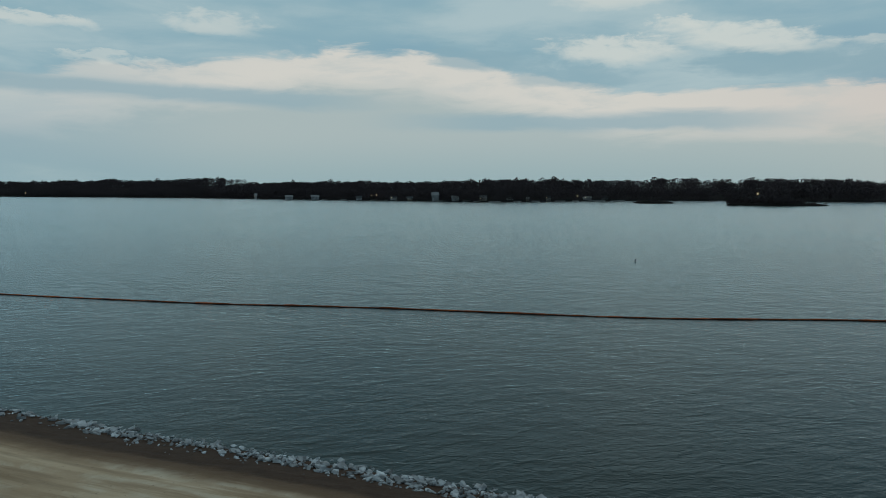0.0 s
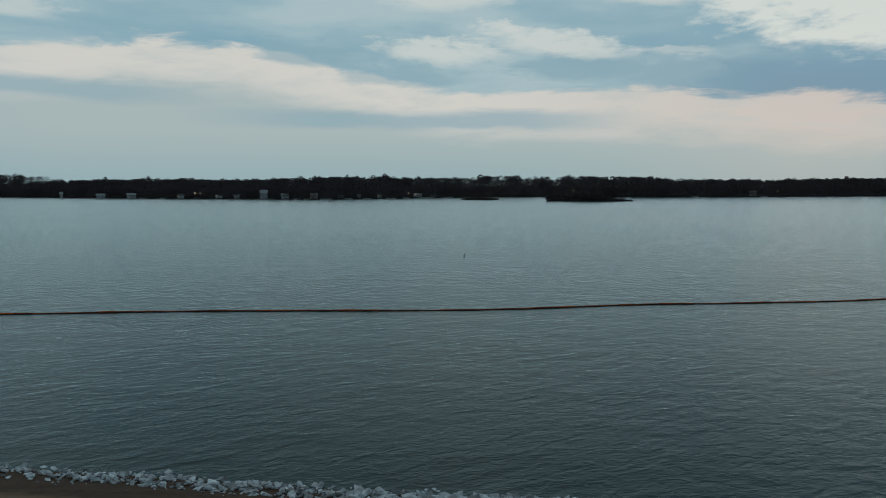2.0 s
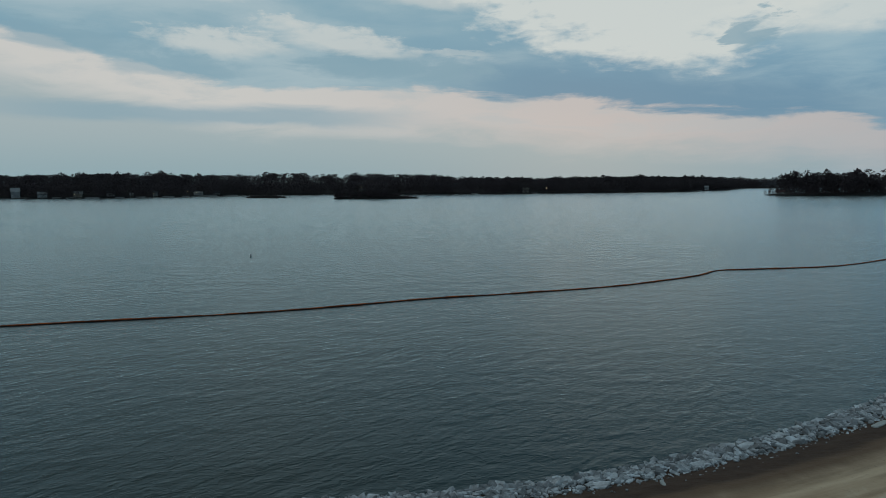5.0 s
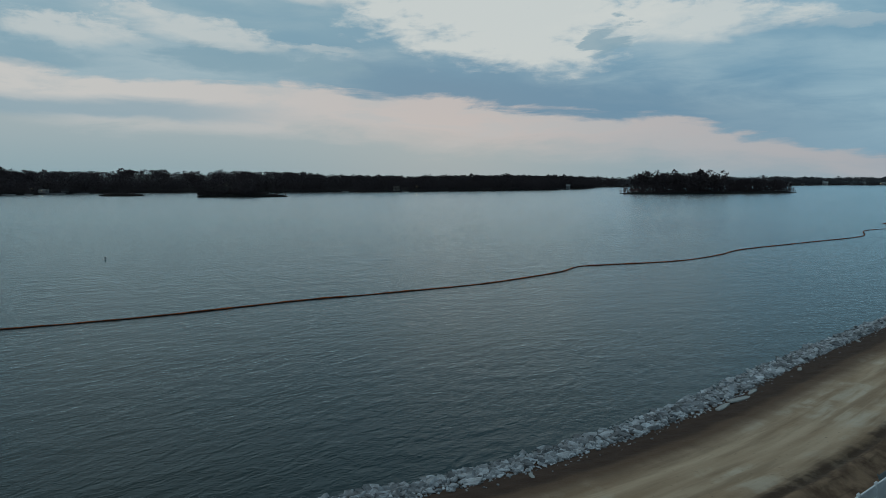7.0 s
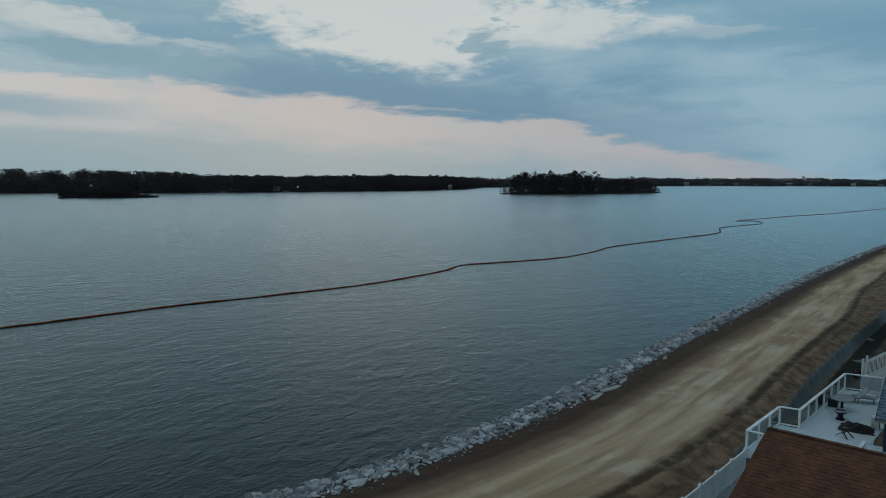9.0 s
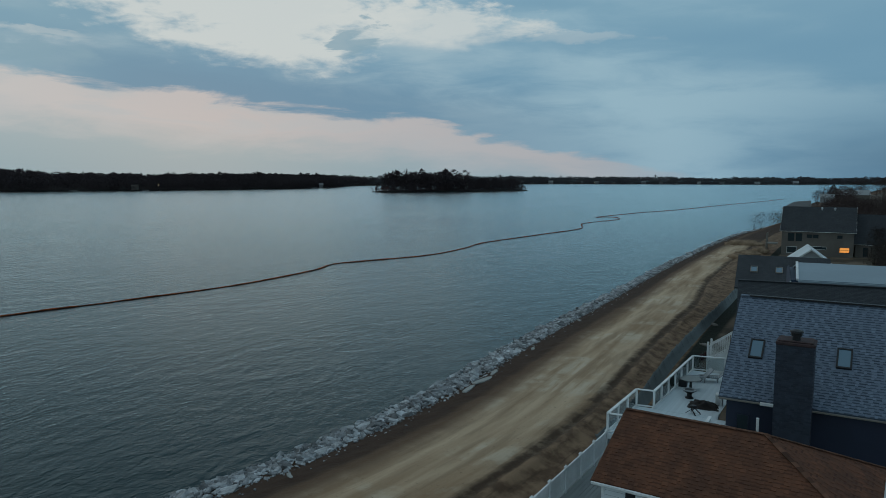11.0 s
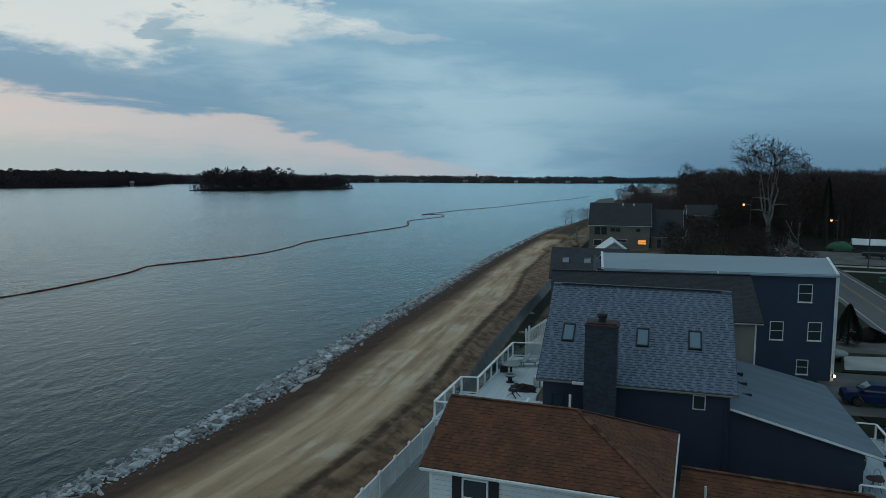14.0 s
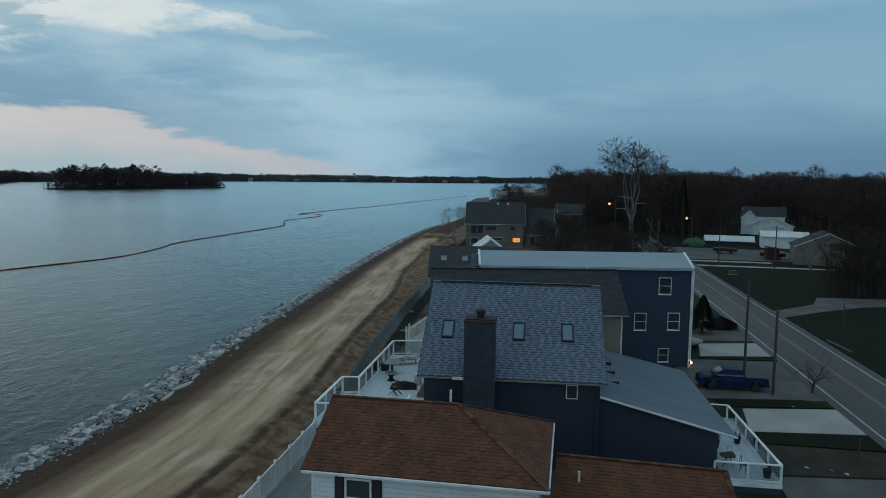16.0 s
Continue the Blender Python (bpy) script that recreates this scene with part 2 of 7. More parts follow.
def water_material():
    m = bpy.data.materials.new("lake_water")
    m.use_nodes = True
    k = Nodes(m.node_tree)
    pos = k.node("ShaderNodeNewGeometry").outputs["Position"]
    chop = k.noise(k.scaled(pos, 0.62, 1.0, 1.0, -12.0), 1.2, 3.0, 0.6, 0.6)
    ripple = k.noise(k.scaled(pos, 0.65, 1.0, 1.0, 8.0), 3.6, 3.0, 0.62, 0.3)
    wave = k.noise(k.scaled(pos, 0.45, 1.0, 1.0, -18.0), 0.55, 2.0, 0.5, 0.7)
    swell = k.noise(k.scaled(pos, 0.4, 1.0, 1.0, 22.0), 0.2, 2.0)
    calm = k.noise(k.scaled(pos, 0.5, 1.0, 1.0, 5.0), 0.02, 3.0)
    height = k.math("ADD", k.math("MULTIPLY", k.math("POWER", chop, 1.6), 0.092), k.math("ADD", k.math("MULTIPLY", ripple, 0.032), k.math("MULTIPLY", swell, 0.13)))
    height = k.math("ADD", height, k.math("MULTIPLY", k.math("POWER", wave, 2.0), 0.12))
    h = k.node("ShaderNodeBump")
    h.inputs["Distance"].default_value = 1.0
    k.link(k.math("MULTIPLY_ADD", k.ramp(calm, 0.3, 0.7), 0.4, 0.6), h.inputs["Strength"])
    k.link(height, h.inputs["Height"])
    body, gloss, both = k.node("ShaderNodeBsdfDiffuse"), k.node("ShaderNodeBsdfGlossy"), k.node("ShaderNodeMixShader")
    body.inputs["Color"].default_value = (0.007, 0.023, 0.025, 1)
    gloss.inputs["Color"].default_value = (0.83, 0.96, 1.0, 1)
    k.link(k.math("MULTIPLY_ADD", calm, 0.10, 0.13), gloss.inputs["Roughness"])
    facing = k.node("ShaderNodeFresnel")
    facing.inputs["IOR"].default_value = 1.40
    for n in (facing, gloss):
        k.link(h.outputs[0], n.inputs["Normal"])
    k.link(k.math("MULTIPLY", k.math("POWER", facing.outputs[0], 1.25), 1.0, clamp=True), both.inputs[0])
    k.link(body.outputs[0], both.inputs[1])
    k.link(gloss.outputs[0], both.inputs[2])
    k.link(both.outputs[0], k.node("ShaderNodeOutputMaterial").inputs[0])
    return m


def ground_material():
    """Bands that run along the bank: mud, dark fill, the tan haul road, a rutted edge, brown fill, yard."""
    m = bpy.data.materials.new("bank_earth")
    m.use_nodes = True
    k = Nodes(m.node_tree)
    uv = k.node("ShaderNodeSeparateXYZ")
    k.link(k.node("ShaderNodeUVMap").outputs[0], uv.inputs[0])
    s, d = uv.outputs[0], uv.outputs[1]
    pos = k.node("ShaderNodeNewGeometry").outputs["Position"]
    along = k.vec(k.math("MULTIPLY", s, 0.10), d, 0.0)
    n_long, n_patch, n_fine = k.noise(along, 0.55, 4.0, 0.55), k.noise(pos, 0.16, 6.0, 0.62, 0.3), k.noise(pos, 3.0, 4.0, 0.65)
    n_clod = k.noise(pos, 0.8, 5.0, 0.6)
    de = k.math("MULTIPLY", d, k.math("MULTIPLY_ADD", k.ramp(s, 92.0, 126.0), 0.15, 1.0))
    dw = k.math("ADD", de, k.math("ADD", k.math("MULTIPLY", k.math("SUBTRACT", n_patch, 0.5), 1.5), k.math("MULTIPLY", k.math("SUBTRACT", n_clod, 0.5), 0.7)))
    edge = k.math("ADD", de, k.math("ADD", k.math("MULTIPLY", k.math("SUBTRACT", k.noise(along, 1.3, 4.0), 0.5), 0.9), k.math("MULTIPLY", k.math("SUBTRACT", n_clod, 0.5), 0.9)))
    mud = k.mix(n_clod, (0.030, 0.015, 0.009), (0.085, 0.047, 0.029))
    tan = k.mix(k.ramp(n_long, 0.30, 0.70), (0.345, 0.222, 0.130), (0.590, 0.428, 0.285))
    n_streak = k.noise(k.vec(k.math("MULTIPLY", s, 0.10), de, 4.0), 1.2, 5.0, 0.58)
    pale = k.math("MULTIPLY", k.ramp(n_patch, 0.47, 0.64), k.ramp(n_streak, 0.40, 0.60))
    tan = k.mix(k.math("MULTIPLY", pale, 0.62), tan, (0.68, 0.575, 0.44))
    tan = k.mix(k.math("MULTIPLY", k.ramp(n_streak, 0.50, 0.34), 0.30), tan, (0.150, 0.096, 0.056))
    tan = k.mix(k.ramp(n_fine, 0.60, 0.80), tan, (0.19, 0.13, 0.08))
    fill = k.mix(k.ramp(n_clod, 0.35, 0.65), (0.120, 0.070, 0.043), (0.270, 0.172, 0.106))
    fill = k.mix(k.math("MULTIPLY", k.ramp(k.noise(along, 2.4, 4.0, 0.6), 0.54, 0.66), 0.4), fill, (0.045, 0.027, 0.017))
    rut = k.mix(n_clod, (0.034, 0.020, 0.012), (0.105, 0.064, 0.040))
    yard = k.mix(k.ramp(n_patch, 0.40, 0.62), (0.058, 0.048, 0.034), (0.170, 0.130, 0.095))
    lawn = k.mix(k.ramp(n_clod, 0.35, 0.7), (0.012, 0.017, 0.008), (0.022, 0.030, 0.013))
    # browner away from the middle of the haul road
    road_flank = k.math("MULTIPLY", k.ramp(k.math("ABSOLUTE", k.math("SUBTRACT", dw, 11.2)), 1.8, 4.6), 0.50)
    tan = k.mix(road_flank, tan, (0.165, 0.103, 0.060))
    tan = k.mix(k.ramp(s, 178.0, 215.0), tan, mud)
    c = k.mix(k.ramp(dw, 6.2, 7.3), mud, (0.135, 0.080, 0.048))
    c = k.mix(k.ramp(dw, 7.2, 9.8), c, tan)
    c = k.mix(k.math("MULTIPLY", k.ramp(edge, 14.2, 15.1), k.math("MULTIPLY_ADD", k.ramp(n_clod, 0.38, 0.55), 0.25, 0.75)), c, rut)
    c = k.mix(k.ramp(edge, 15.4, 15.9), c, fill)
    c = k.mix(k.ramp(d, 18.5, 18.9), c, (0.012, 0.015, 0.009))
    c = k.mix(k.ramp(d, 20.0, 20.6), c, yard)
    c = k.mix(k.ramp(d, 42.0, 44.0), c, lawn)
    b = k.node("ShaderNodeBsdfPrincipled")
    k.link(c, b.inputs["Base Color"])
    b.inputs["Roughness"].default_value, b.inputs["Specular IOR Level"].default_value = 0.9, 0.2
    h = k.node("ShaderNodeBump")
    h.inputs["Strength"].default_value, h.inputs["Distance"].default_value = 0.7, 0.25
    k.link(k.math("ADD", n_clod, k.math("MULTIPLY", n_fine, 0.35)), h.inputs["Height"])
    k.link(h.outputs[0], b.inputs["Normal"])
    k.link(b.outputs[0], k.node("ShaderNodeOutputMaterial").inputs[0])
    return m


def shingle_material(name, base, other, tab=0.32, course=0.145, along="Y"):
    """Tabs of a shingle roof by a brick texture, for roofs too far off for tabs of their own."""
    m = bpy.data.materials.new(name)
    m.use_nodes = True
    k = Nodes(m.node_tree)
    sep_k = k.node("ShaderNodeSeparateXYZ")
    k.link(k.node("ShaderNodeTexCoord").outputs["Object"], sep_k.inputs[0])
    br = k.node("ShaderNodeTexBrick")
    k.put(br.inputs["Vector"], k.vec(sep_k.outputs[along], k.math("MULTIPLY", sep_k.outputs["Z"], 1.8)))
    br.inputs["Scale"].default_value = 1.0
    br.inputs["Brick Width"].default_value, br.inputs["Row Height"].default_value = tab, course
    br.inputs["Mortar Size"].default_value = 0.012
    br.inputs["Color1"].default_value, br.inputs["Color2"].default_value = (*base, 1), (*other, 1)
    br.inputs["Mortar"].default_value = (*[c * 0.4 for c in base], 1)
    co = k.node("ShaderNodeTexCoord").outputs["Object"]
    c = k.mix(k.math("MULTIPLY", k.ramp(k.noise(co, 0.5, 5.0), 0.4, 0.7), 0.4), br.outputs["Color"], tuple(v * 0.6 for v in base))
    b = k.node("ShaderNodeBsdfPrincipled")
    k.link(c, b.inputs["Base Color"])
    b.inputs["Roughness"].default_value, b.inputs["Specular IOR Level"].default_value = 0.85, 0.3
    k.link(b.outputs[0], k.node("ShaderNodeOutputMaterial").inputs[0])
    return m


M_WATER = water_material()
M_GROUND = ground_material()
M_ROCK = material("limestone_riprap", (0.40, 0.408, 0.42), 0.85, dark=(0.135, 0.132, 0.130), scale=0.9, fine=7, bump=0.9, vary=0.62)
M_WHITE = material("white_vinyl", (0.85, 0.86, 0.86), 0.45, dark=(0.62, 0.63, 0.62), scale=0.9, fine=25, bump=0.05)
M_TRIM = material("white_trim_paint", (0.72, 0.73, 0.72), 0.5, dark=(0.5, 0.51, 0.5), scale=1.2, fine=30, bump=0.05)
M_BROWN = material("brown_shingle", (0.160, 0.066, 0.038), 0.9, dark=(0.088, 0.042, 0.028), scale=1.3, fine=14, bump=0.4, vary=0.10, spec=0.2)
# slot colours: darker copies of the shingle, for the shadow lines between tabs
M_BROWN_SLOT = material("dark_brown_shingle_slot", (0.125, 0.054, 0.033), 0.9, scale=1.3, fine=22, bump=0.4, vary=0.25, spec=0.2)
M_BROWN_CAP = material("brown_ridge_cap", (0.135, 0.062, 0.039), 0.9, dark=(0.09, 0.044, 0.029), scale=1.5, fine=22, bump=0.4, vary=0.4, spec=0.2)
M_GREY_SH = material("grey_blue_shingle", (0.150, 0.186, 0.240), 0.85, dark=(0.134, 0.167, 0.216), scale=0.6, fine=22, bump=0.4, vary=0.12, spec=0.3)
M_GREY_SLOT = material("dark_shingle_slot", (0.072, 0.092, 0.125), 0.9, scale=0.6, fine=22, bump=0.4, vary=0.25, spec=0.2)
M_GREY_RF = shingle_material("charcoal_shingle", (0.040, 0.044, 0.050), (0.056, 0.060, 0.066))
M_SHED_RF = material("blue_grey_membrane", (0.118, 0.152, 0.190), 0.6, dark=(0.070, 0.094, 0.122), scale=0.7, fine=18, bump=0.15, stretch=(1.3, 0.10, 1))
M_NAVY_RF = material("grey_metal_roof", (0.26, 0.325, 0.37), 0.5, dark=(0.22, 0.275, 0.315), scale=0.4, fine=12, bump=0.1, stretch=(1, 0.3, 1))
M_BLUE_W = material("slate_blue_siding", (0.021, 0.028, 0.052), 0.6, dark=(0.016, 0.022, 0.041), scale=0.7, fine=20, bump=0.1)
M_NAVY_W = material("navy_siding", (0.022, 0.040, 0.075), 0.6, dark=(0.017, 0.032, 0.061), scale=0.5, fine=20, bump=0.1)
M_SIDING_W = material("white_lap_siding", (0.70, 0.73, 0.74), 0.55, dark=(0.58, 0.61, 0.62), scale=0.7, fine=20, bump=0.08)
M_BEIGE = material("beige_siding", (0.21, 0.19, 0.165), 0.7, dark=(0.16, 0.145, 0.125), scale=0.5, fine=18, bump=0.1)
M_TAUPE = material("taupe_siding", (0.165, 0.145, 0.125), 0.75, dark=(0.12, 0.105, 0.09), scale=0.4, fine=10, bump=0.1)
M_PALEWALL = material("pale_siding", (0.33, 0.35, 0.355), 0.7, dark=(0.30, 0.31, 0.31), scale=0.4, fine=10, bump=0.1)
M_FARWALL = material("weathered_pale_wall", (0.20, 0.203, 0.205), 0.75, dark=(0.11, 0.112, 0.115), scale=0.2, fine=3, bump=0.0)
M_CREAM = material("cream_siding", (0.20, 0.19, 0.165), 0.7, dark=(0.15, 0.14, 0.12), scale=0.4, fine=10, bump=0.1)
M_BRICK = material("painted_brick", (0.042, 0.050, 0.068), 0.8, dark=(0.030, 0.036, 0.05), scale=2.0, fine=30, bump=0.4, vary=0.2)
M_BRICKCAP = material("red_brick_cap", (0.070, 0.042, 0.042), 0.85, scale=3.0, fine=30, bump=0.4)
M_BLACK = material("black_metal", (0.018, 0.018, 0.02), 0.5, dark=(0.012, 0.012, 0.013), scale=3, fine=20, bump=0.1)
# wall behind the white boards, grey so its gaps paint the lap shadows
M_LAPSHADE = material("grey_lap_shade", (0.22, 0.24, 0.25), 0.9, dark=(0.16, 0.175, 0.185), scale=1.0, fine=20, bump=0.1)
M_SHUTTER = material("black_shutter", (0.016, 0.018, 0.022), 0.6, scale=3, fine=20, bump=0.1)
# the bluish base tints stand in for sky reflected in the panes
M_PANE = glass("window_glass")
M_SKYPANE = glass("skylight_glass", (0.12, 0.20, 0.26), 0.08)
M_RAILGLASS = clear_glass("rail_glass")
M_DECK = material("grey_composite_decking", (0.58, 0.65, 0.68), 0.6, dark=(0.48, 0.54, 0.57), scale=0.6, fine=16, bump=0.15, stretch=(0.2, 7.0, 1))
M_DECKW = material("pale_deck_boards", (0.55, 0.62, 0.66), 0.6, dark=(0.42, 0.48, 0.52), scale=0.8, fine=16, bump=0.15, stretch=(0.3, 5.0, 1))
M_PATIO = material("grey_patio_boards", (0.27, 0.29, 0.285), 0.75, dark=(0.21, 0.225, 0.22), scale=0.7, fine=16, bump=0.2, stretch=(0.3, 6.0, 1))
M_ASPHALT = material("worn_asphalt", (0.108, 0.108, 0.110), 0.85, dark=(0.068, 0.068, 0.070), scale=0.16, fine=6, bump=0.25, stretch=(0.15, 1, 1), spec=0.3)
M_HEAP = material("heaped_earth", (0.30, 0.21, 0.14), 0.95, dark=(0.13, 0.085, 0.055), scale=0.8, fine=6, bump=0.8, spec=0.1)
M_GRAVEL = material("gravel_drive", (0.135, 0.132, 0.13), 0.9, dark=(0.075, 0.073, 0.07), scale=0.35, fine=7, bump=0.6, spec=0.2)
M_CONCRETE = material("concrete_slab", (0.37, 0.37, 0.35), 0.8, dark=(0.27, 0.27, 0.255), scale=0.35, fine=9, bump=0.2, spec=0.3)
M_GRASS = material("spring_grass", (0.014, 0.018, 0.009), 0.95, dark=(0.008, 0.010, 0.006), scale=0.6, fine=9, bump=0.8, spec=0.1)
M_MULCH = material("dark_mulch_bed", (0.050, 0.043, 0.036), 0.95, dark=(0.028, 0.024, 0.02), scale=0.7, fine=10, bump=0.8, spec=0.1)
M_LINE = material("white_road_paint", (0.48, 0.48, 0.47), 0.7, dark=(0.26, 0.26, 0.255), scale=0.6, fine=8, bump=0.1)
M_YELLOW = material("yellow_road_paint", (0.32, 0.19, 0.07), 0.7, dark=(0.18, 0.12, 0.06), scale=0.6, fine=8, bump=0.1)
M_WOODPOLE = material("weathered_pole_wood", (0.085, 0.070, 0.058), 0.9, scale=1.0, fine=25, bump=0.4, stretch=(4, 4, 0.3))
M_BARK = material("grey_brown_bark", (0.075, 0.062, 0.052), 0.95, scale=2.0, fine=14, bump=0.6, spec=0.15)
M_SYC = material("pale_sycamore_bark", (0.21, 0.205, 0.19), 0.85, dark=(0.07, 0.062, 0.055), scale=0.45, fine=6, bump=0.4, spec=0.2)
M_TWIG = material("bare_twigs", (0.075, 0.060, 0.052), 0.95, dark=(0.052, 0.042, 0.037), scale=0.3, fine=3, bump=0.0, spec=0.1, vary=0.3)
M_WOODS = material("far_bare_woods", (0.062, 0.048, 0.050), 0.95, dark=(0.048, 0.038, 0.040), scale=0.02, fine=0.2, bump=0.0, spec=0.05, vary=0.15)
M_NEARWOODS = material("brown_bare_woods", (0.078, 0.056, 0.052), 0.95, dark=(0.056, 0.041, 0.040), scale=0.04, fine=0.3, bump=0.0, spec=0.05, vary=0.12)
# distance haze is put into this paler, greyer twig colour
M_HAZEWOODS = material("hazed_bare_woods", (0.100, 0.094, 0.100), 0.95, dark=(0.078, 0.073, 0.078), scale=0.02, fine=0.2, bump=0.0, spec=0.05, vary=0.1)
M_SCRUB = material("dark_scrub", (0.052, 0.041, 0.036), 0.95, dark=(0.036, 0.029, 0.026), scale=0.2, fine=2, bump=0.0, spec=0.05, vary=0.25)
M_EVERGREEN = material("dark_evergreen", (0.022, 0.030, 0.022), 0.95, dark=(0.012, 0.018, 0.013), scale=0.6, fine=6, bump=0.2, spec=0.1, vary=0.3)
M_BRUSH = material("dry_brush", (0.095, 0.078, 0.058), 0.95, dark=(0.055, 0.046, 0.036), scale=0.4, fine=4, bump=0.0, spec=0.1, vary=0.3)
M_FARLAND = material("far_shore_earth", (0.015, 0.013, 0.012), 0.95, scale=0.02, fine=0.3, bump=0.0, spec=0.1)
M_BOOM = material("orange_boom_fabric", (0.32, 0.066, 0.018), 0.9, dark=(0.075, 0.020, 0.010), scale=0.5, fine=5, bump=0.2, vary=0.45, spec=0.1)
M_BOOMSKIRT = material("dark_boom_skirt", (0.036, 0.014, 0.009), 0.95, dark=(0.016, 0.008, 0.006), scale=0.6, fine=5, bump=0.2, vary=0.3, spec=0.05)
M_SILT = material("grey_silt_fabric", (0.165, 0.185, 0.185), 0.85, dark=(0.115, 0.130, 0.128), scale=0.5, fine=12, bump=0.25, stretch=(1, 1, 0.5))
M_TRUCK = material("metallic_blue_paint", (0.005, 0.017, 0.064), 0.5, metal=0.0, dark=(0.003, 0.011, 0.042), scale=0.6, fine=60, bump=0.0, spec=0.18)
M_TYRE = material("tyre_rubber", (0.02, 0.02, 0.02), 0.85, scale=5, fine=40, bump=0.2)
M_DARKRIM = material("dark_alloy_rim", (0.05, 0.052, 0.055), 0.4, metal=0.6, scale=5, fine=30, bump=0.05)
M_RIM = material("steel_rim", (0.35, 0.36, 0.37), 0.35, metal=0.8, scale=5, fine=30, bump=0.05)
M_RED = material("red_tail_lens", (0.20, 0.012, 0.012), 0.3, scale=5, fine=30, bump=0.0)
M_TERRA = material("dark_plant_pot", (0.030, 0.030, 0.034), 0.6, scale=4, fine=20, bump=0.1)
M_COVER = material("brown_furniture_cover", (0.022, 0.015, 0.013), 0.8, scale=2, fine=12, bump=0.3)
M_FURN = material("grey_patio_furniture", (0.30, 0.33, 0.34), 0.6, dark=(0.2, 0.22, 0.23), scale=3, fine=18, bump=0.1)
M_WHITEROOF = material("white_metal_roofing", (0.66, 0.69, 0.70), 0.45, dark=(0.52, 0.55, 0.56), scale=0.3, fine=8, bump=0.1, stretch=(0.4, 2, 1))
M_GREENTARP = material("green_tarpaulin", (0.030, 0.11, 0.055), 0.7, dark=(0.02, 0.07, 0.035), scale=0.8, fine=8, bump=0.2)
M_REDWALL = material("dull_red_panel", (0.065, 0.022, 0.020), 0.8, scale=0.8, fine=8, bump=0.1)
M_LAMP = glow("sodium_lamp", (1.0, 0.34, 0.09), 3.0)
M_LAMPW = glow("warm_white_lamp", (1.0, 0.66, 0.36), 6.0)
M_WINLIT = glow("lit_window", (1.0, 0.42, 0.10), 0.75)


# ---- mesh helpers ----
def thing(name, x=0, y=0, z=0, rz=0, label="", category="", group="", kind=""):
    """An Empty at the base of a thing, which parents its parts."""
    e = new(name)
    e.empty_display_size = 0.2
    e.matrix_world = pose(x, y, z, 0, 0, rz)
    return tagged(e, label, category, group, kind)


def finish(name, bm, mat, smooth=False):
    me = bpy.data.meshes.new(name)
    bm.normal_update()
    bm.to_mesh(me)
    bm.free()
    me.materials.append(mat)
    if smooth:
        me.polygons.foreach_set("use_smooth", [True] * len(me.polygons))
    return me


def part(name, bm, mat, parent, label="", smooth=False):
    ob = new(name, finish(name, bm, mat, smooth))
    ob.parent = parent
    return tagged(ob, label)


def raw_mesh(name, verts, faces, mat, smooth=False):
    """A mesh from number arrays; all faces have one count of corners."""
    verts, faces = np.asarray(verts, np.float32), np.asarray(faces, np.int32)
    me = bpy.data.meshes.new(name)
    me.vertices.add(len(verts))
    me.vertices.foreach_set("co", verts.ravel())
    c = faces.shape[1]
    me.loops.add(faces.size)
    me.loops.foreach_set("vertex_index", faces.ravel())
    me.polygons.add(len(faces))
    me.polygons.foreach_set("loop_start", np.arange(0, faces.size, c, dtype=np.int32))
    me.polygons.foreach_set("use_smooth", [smooth] * len(faces))
    me.update(calc_edges=True)
    me.materials.append(mat)
    return me


def solid(bm, corners):
    """A box from eight corners: four below, counter-clockwise from above, then the four over them."""
    v = [bm.verts.new(c) for c in corners]
    for f in ((3, 2, 1, 0), (4, 5, 6, 7), (0, 1, 5, 4), (1, 2, 6, 5), (2, 3, 7, 6), (3, 0, 4, 7)):
        bm.faces.new([v[i] for i in f])
    return v


def box(bm, x0, x1, y0, y1, z0, z1, bevel=0.0):
    v = solid(bm, [(x0, y0, z0), (x1, y0, z0), (x1, y1, z0), (x0, y1, z0), (x0, y0, z1), (x1, y0, z1), (x1, y1, z1), (x0, y1, z1)])
    if bevel:
        edges = list({e for p in v for e in p.link_edges})
        bmesh.ops.bevel(bm, geom=edges, offset=bevel, segments=1, affect="EDGES")


def bar_between(bm, a, b, width, height, bevel=0.0):
    """A straight bar of rectangular section from a to b, its section upright."""
    a, b = Vector(a), Vector(b)
    t = (b - a).normalized()
    side = t.cross(Vector((0, 0, 1)))
    side = (side.normalized() if side.length > 1e-4 else Vector((1, 0, 0))) * width / 2
    up = side.cross(t).normalized() * height / 2
    v = solid(bm, [a - side - up, b - side - up, b + side - up, a + side - up, a - side + up, b - side + up, b + side + up, a + side + up])
    if bevel:
        bmesh.ops.bevel(bm, geom=list({e for p in v for e in p.link_edges}), offset=bevel, segments=1, affect="EDGES")


def tube(bm, a, b, ra, rb, sides=8, cap=True):
    a, b = Vector(a), Vector(b)
    q = (b - a).to_track_quat("Z", "Y")
    rings = []
    for p, r in ((a, ra), (b, rb)):
        rings.append([bm.verts.new(p + q @ Vector((r * math.cos(2 * math.pi * i / sides), r * math.sin(2 * math.pi * i / sides), 0))) for i in range(sides)])
    for i in range(sides):
        j = (i + 1) % sides
        bm.faces.new((rings[0][i], rings[0][j], rings[1][j], rings[1][i]))
    if cap:
        bm.faces.new(rings[0][::-1])
        bm.faces.new(rings[1])


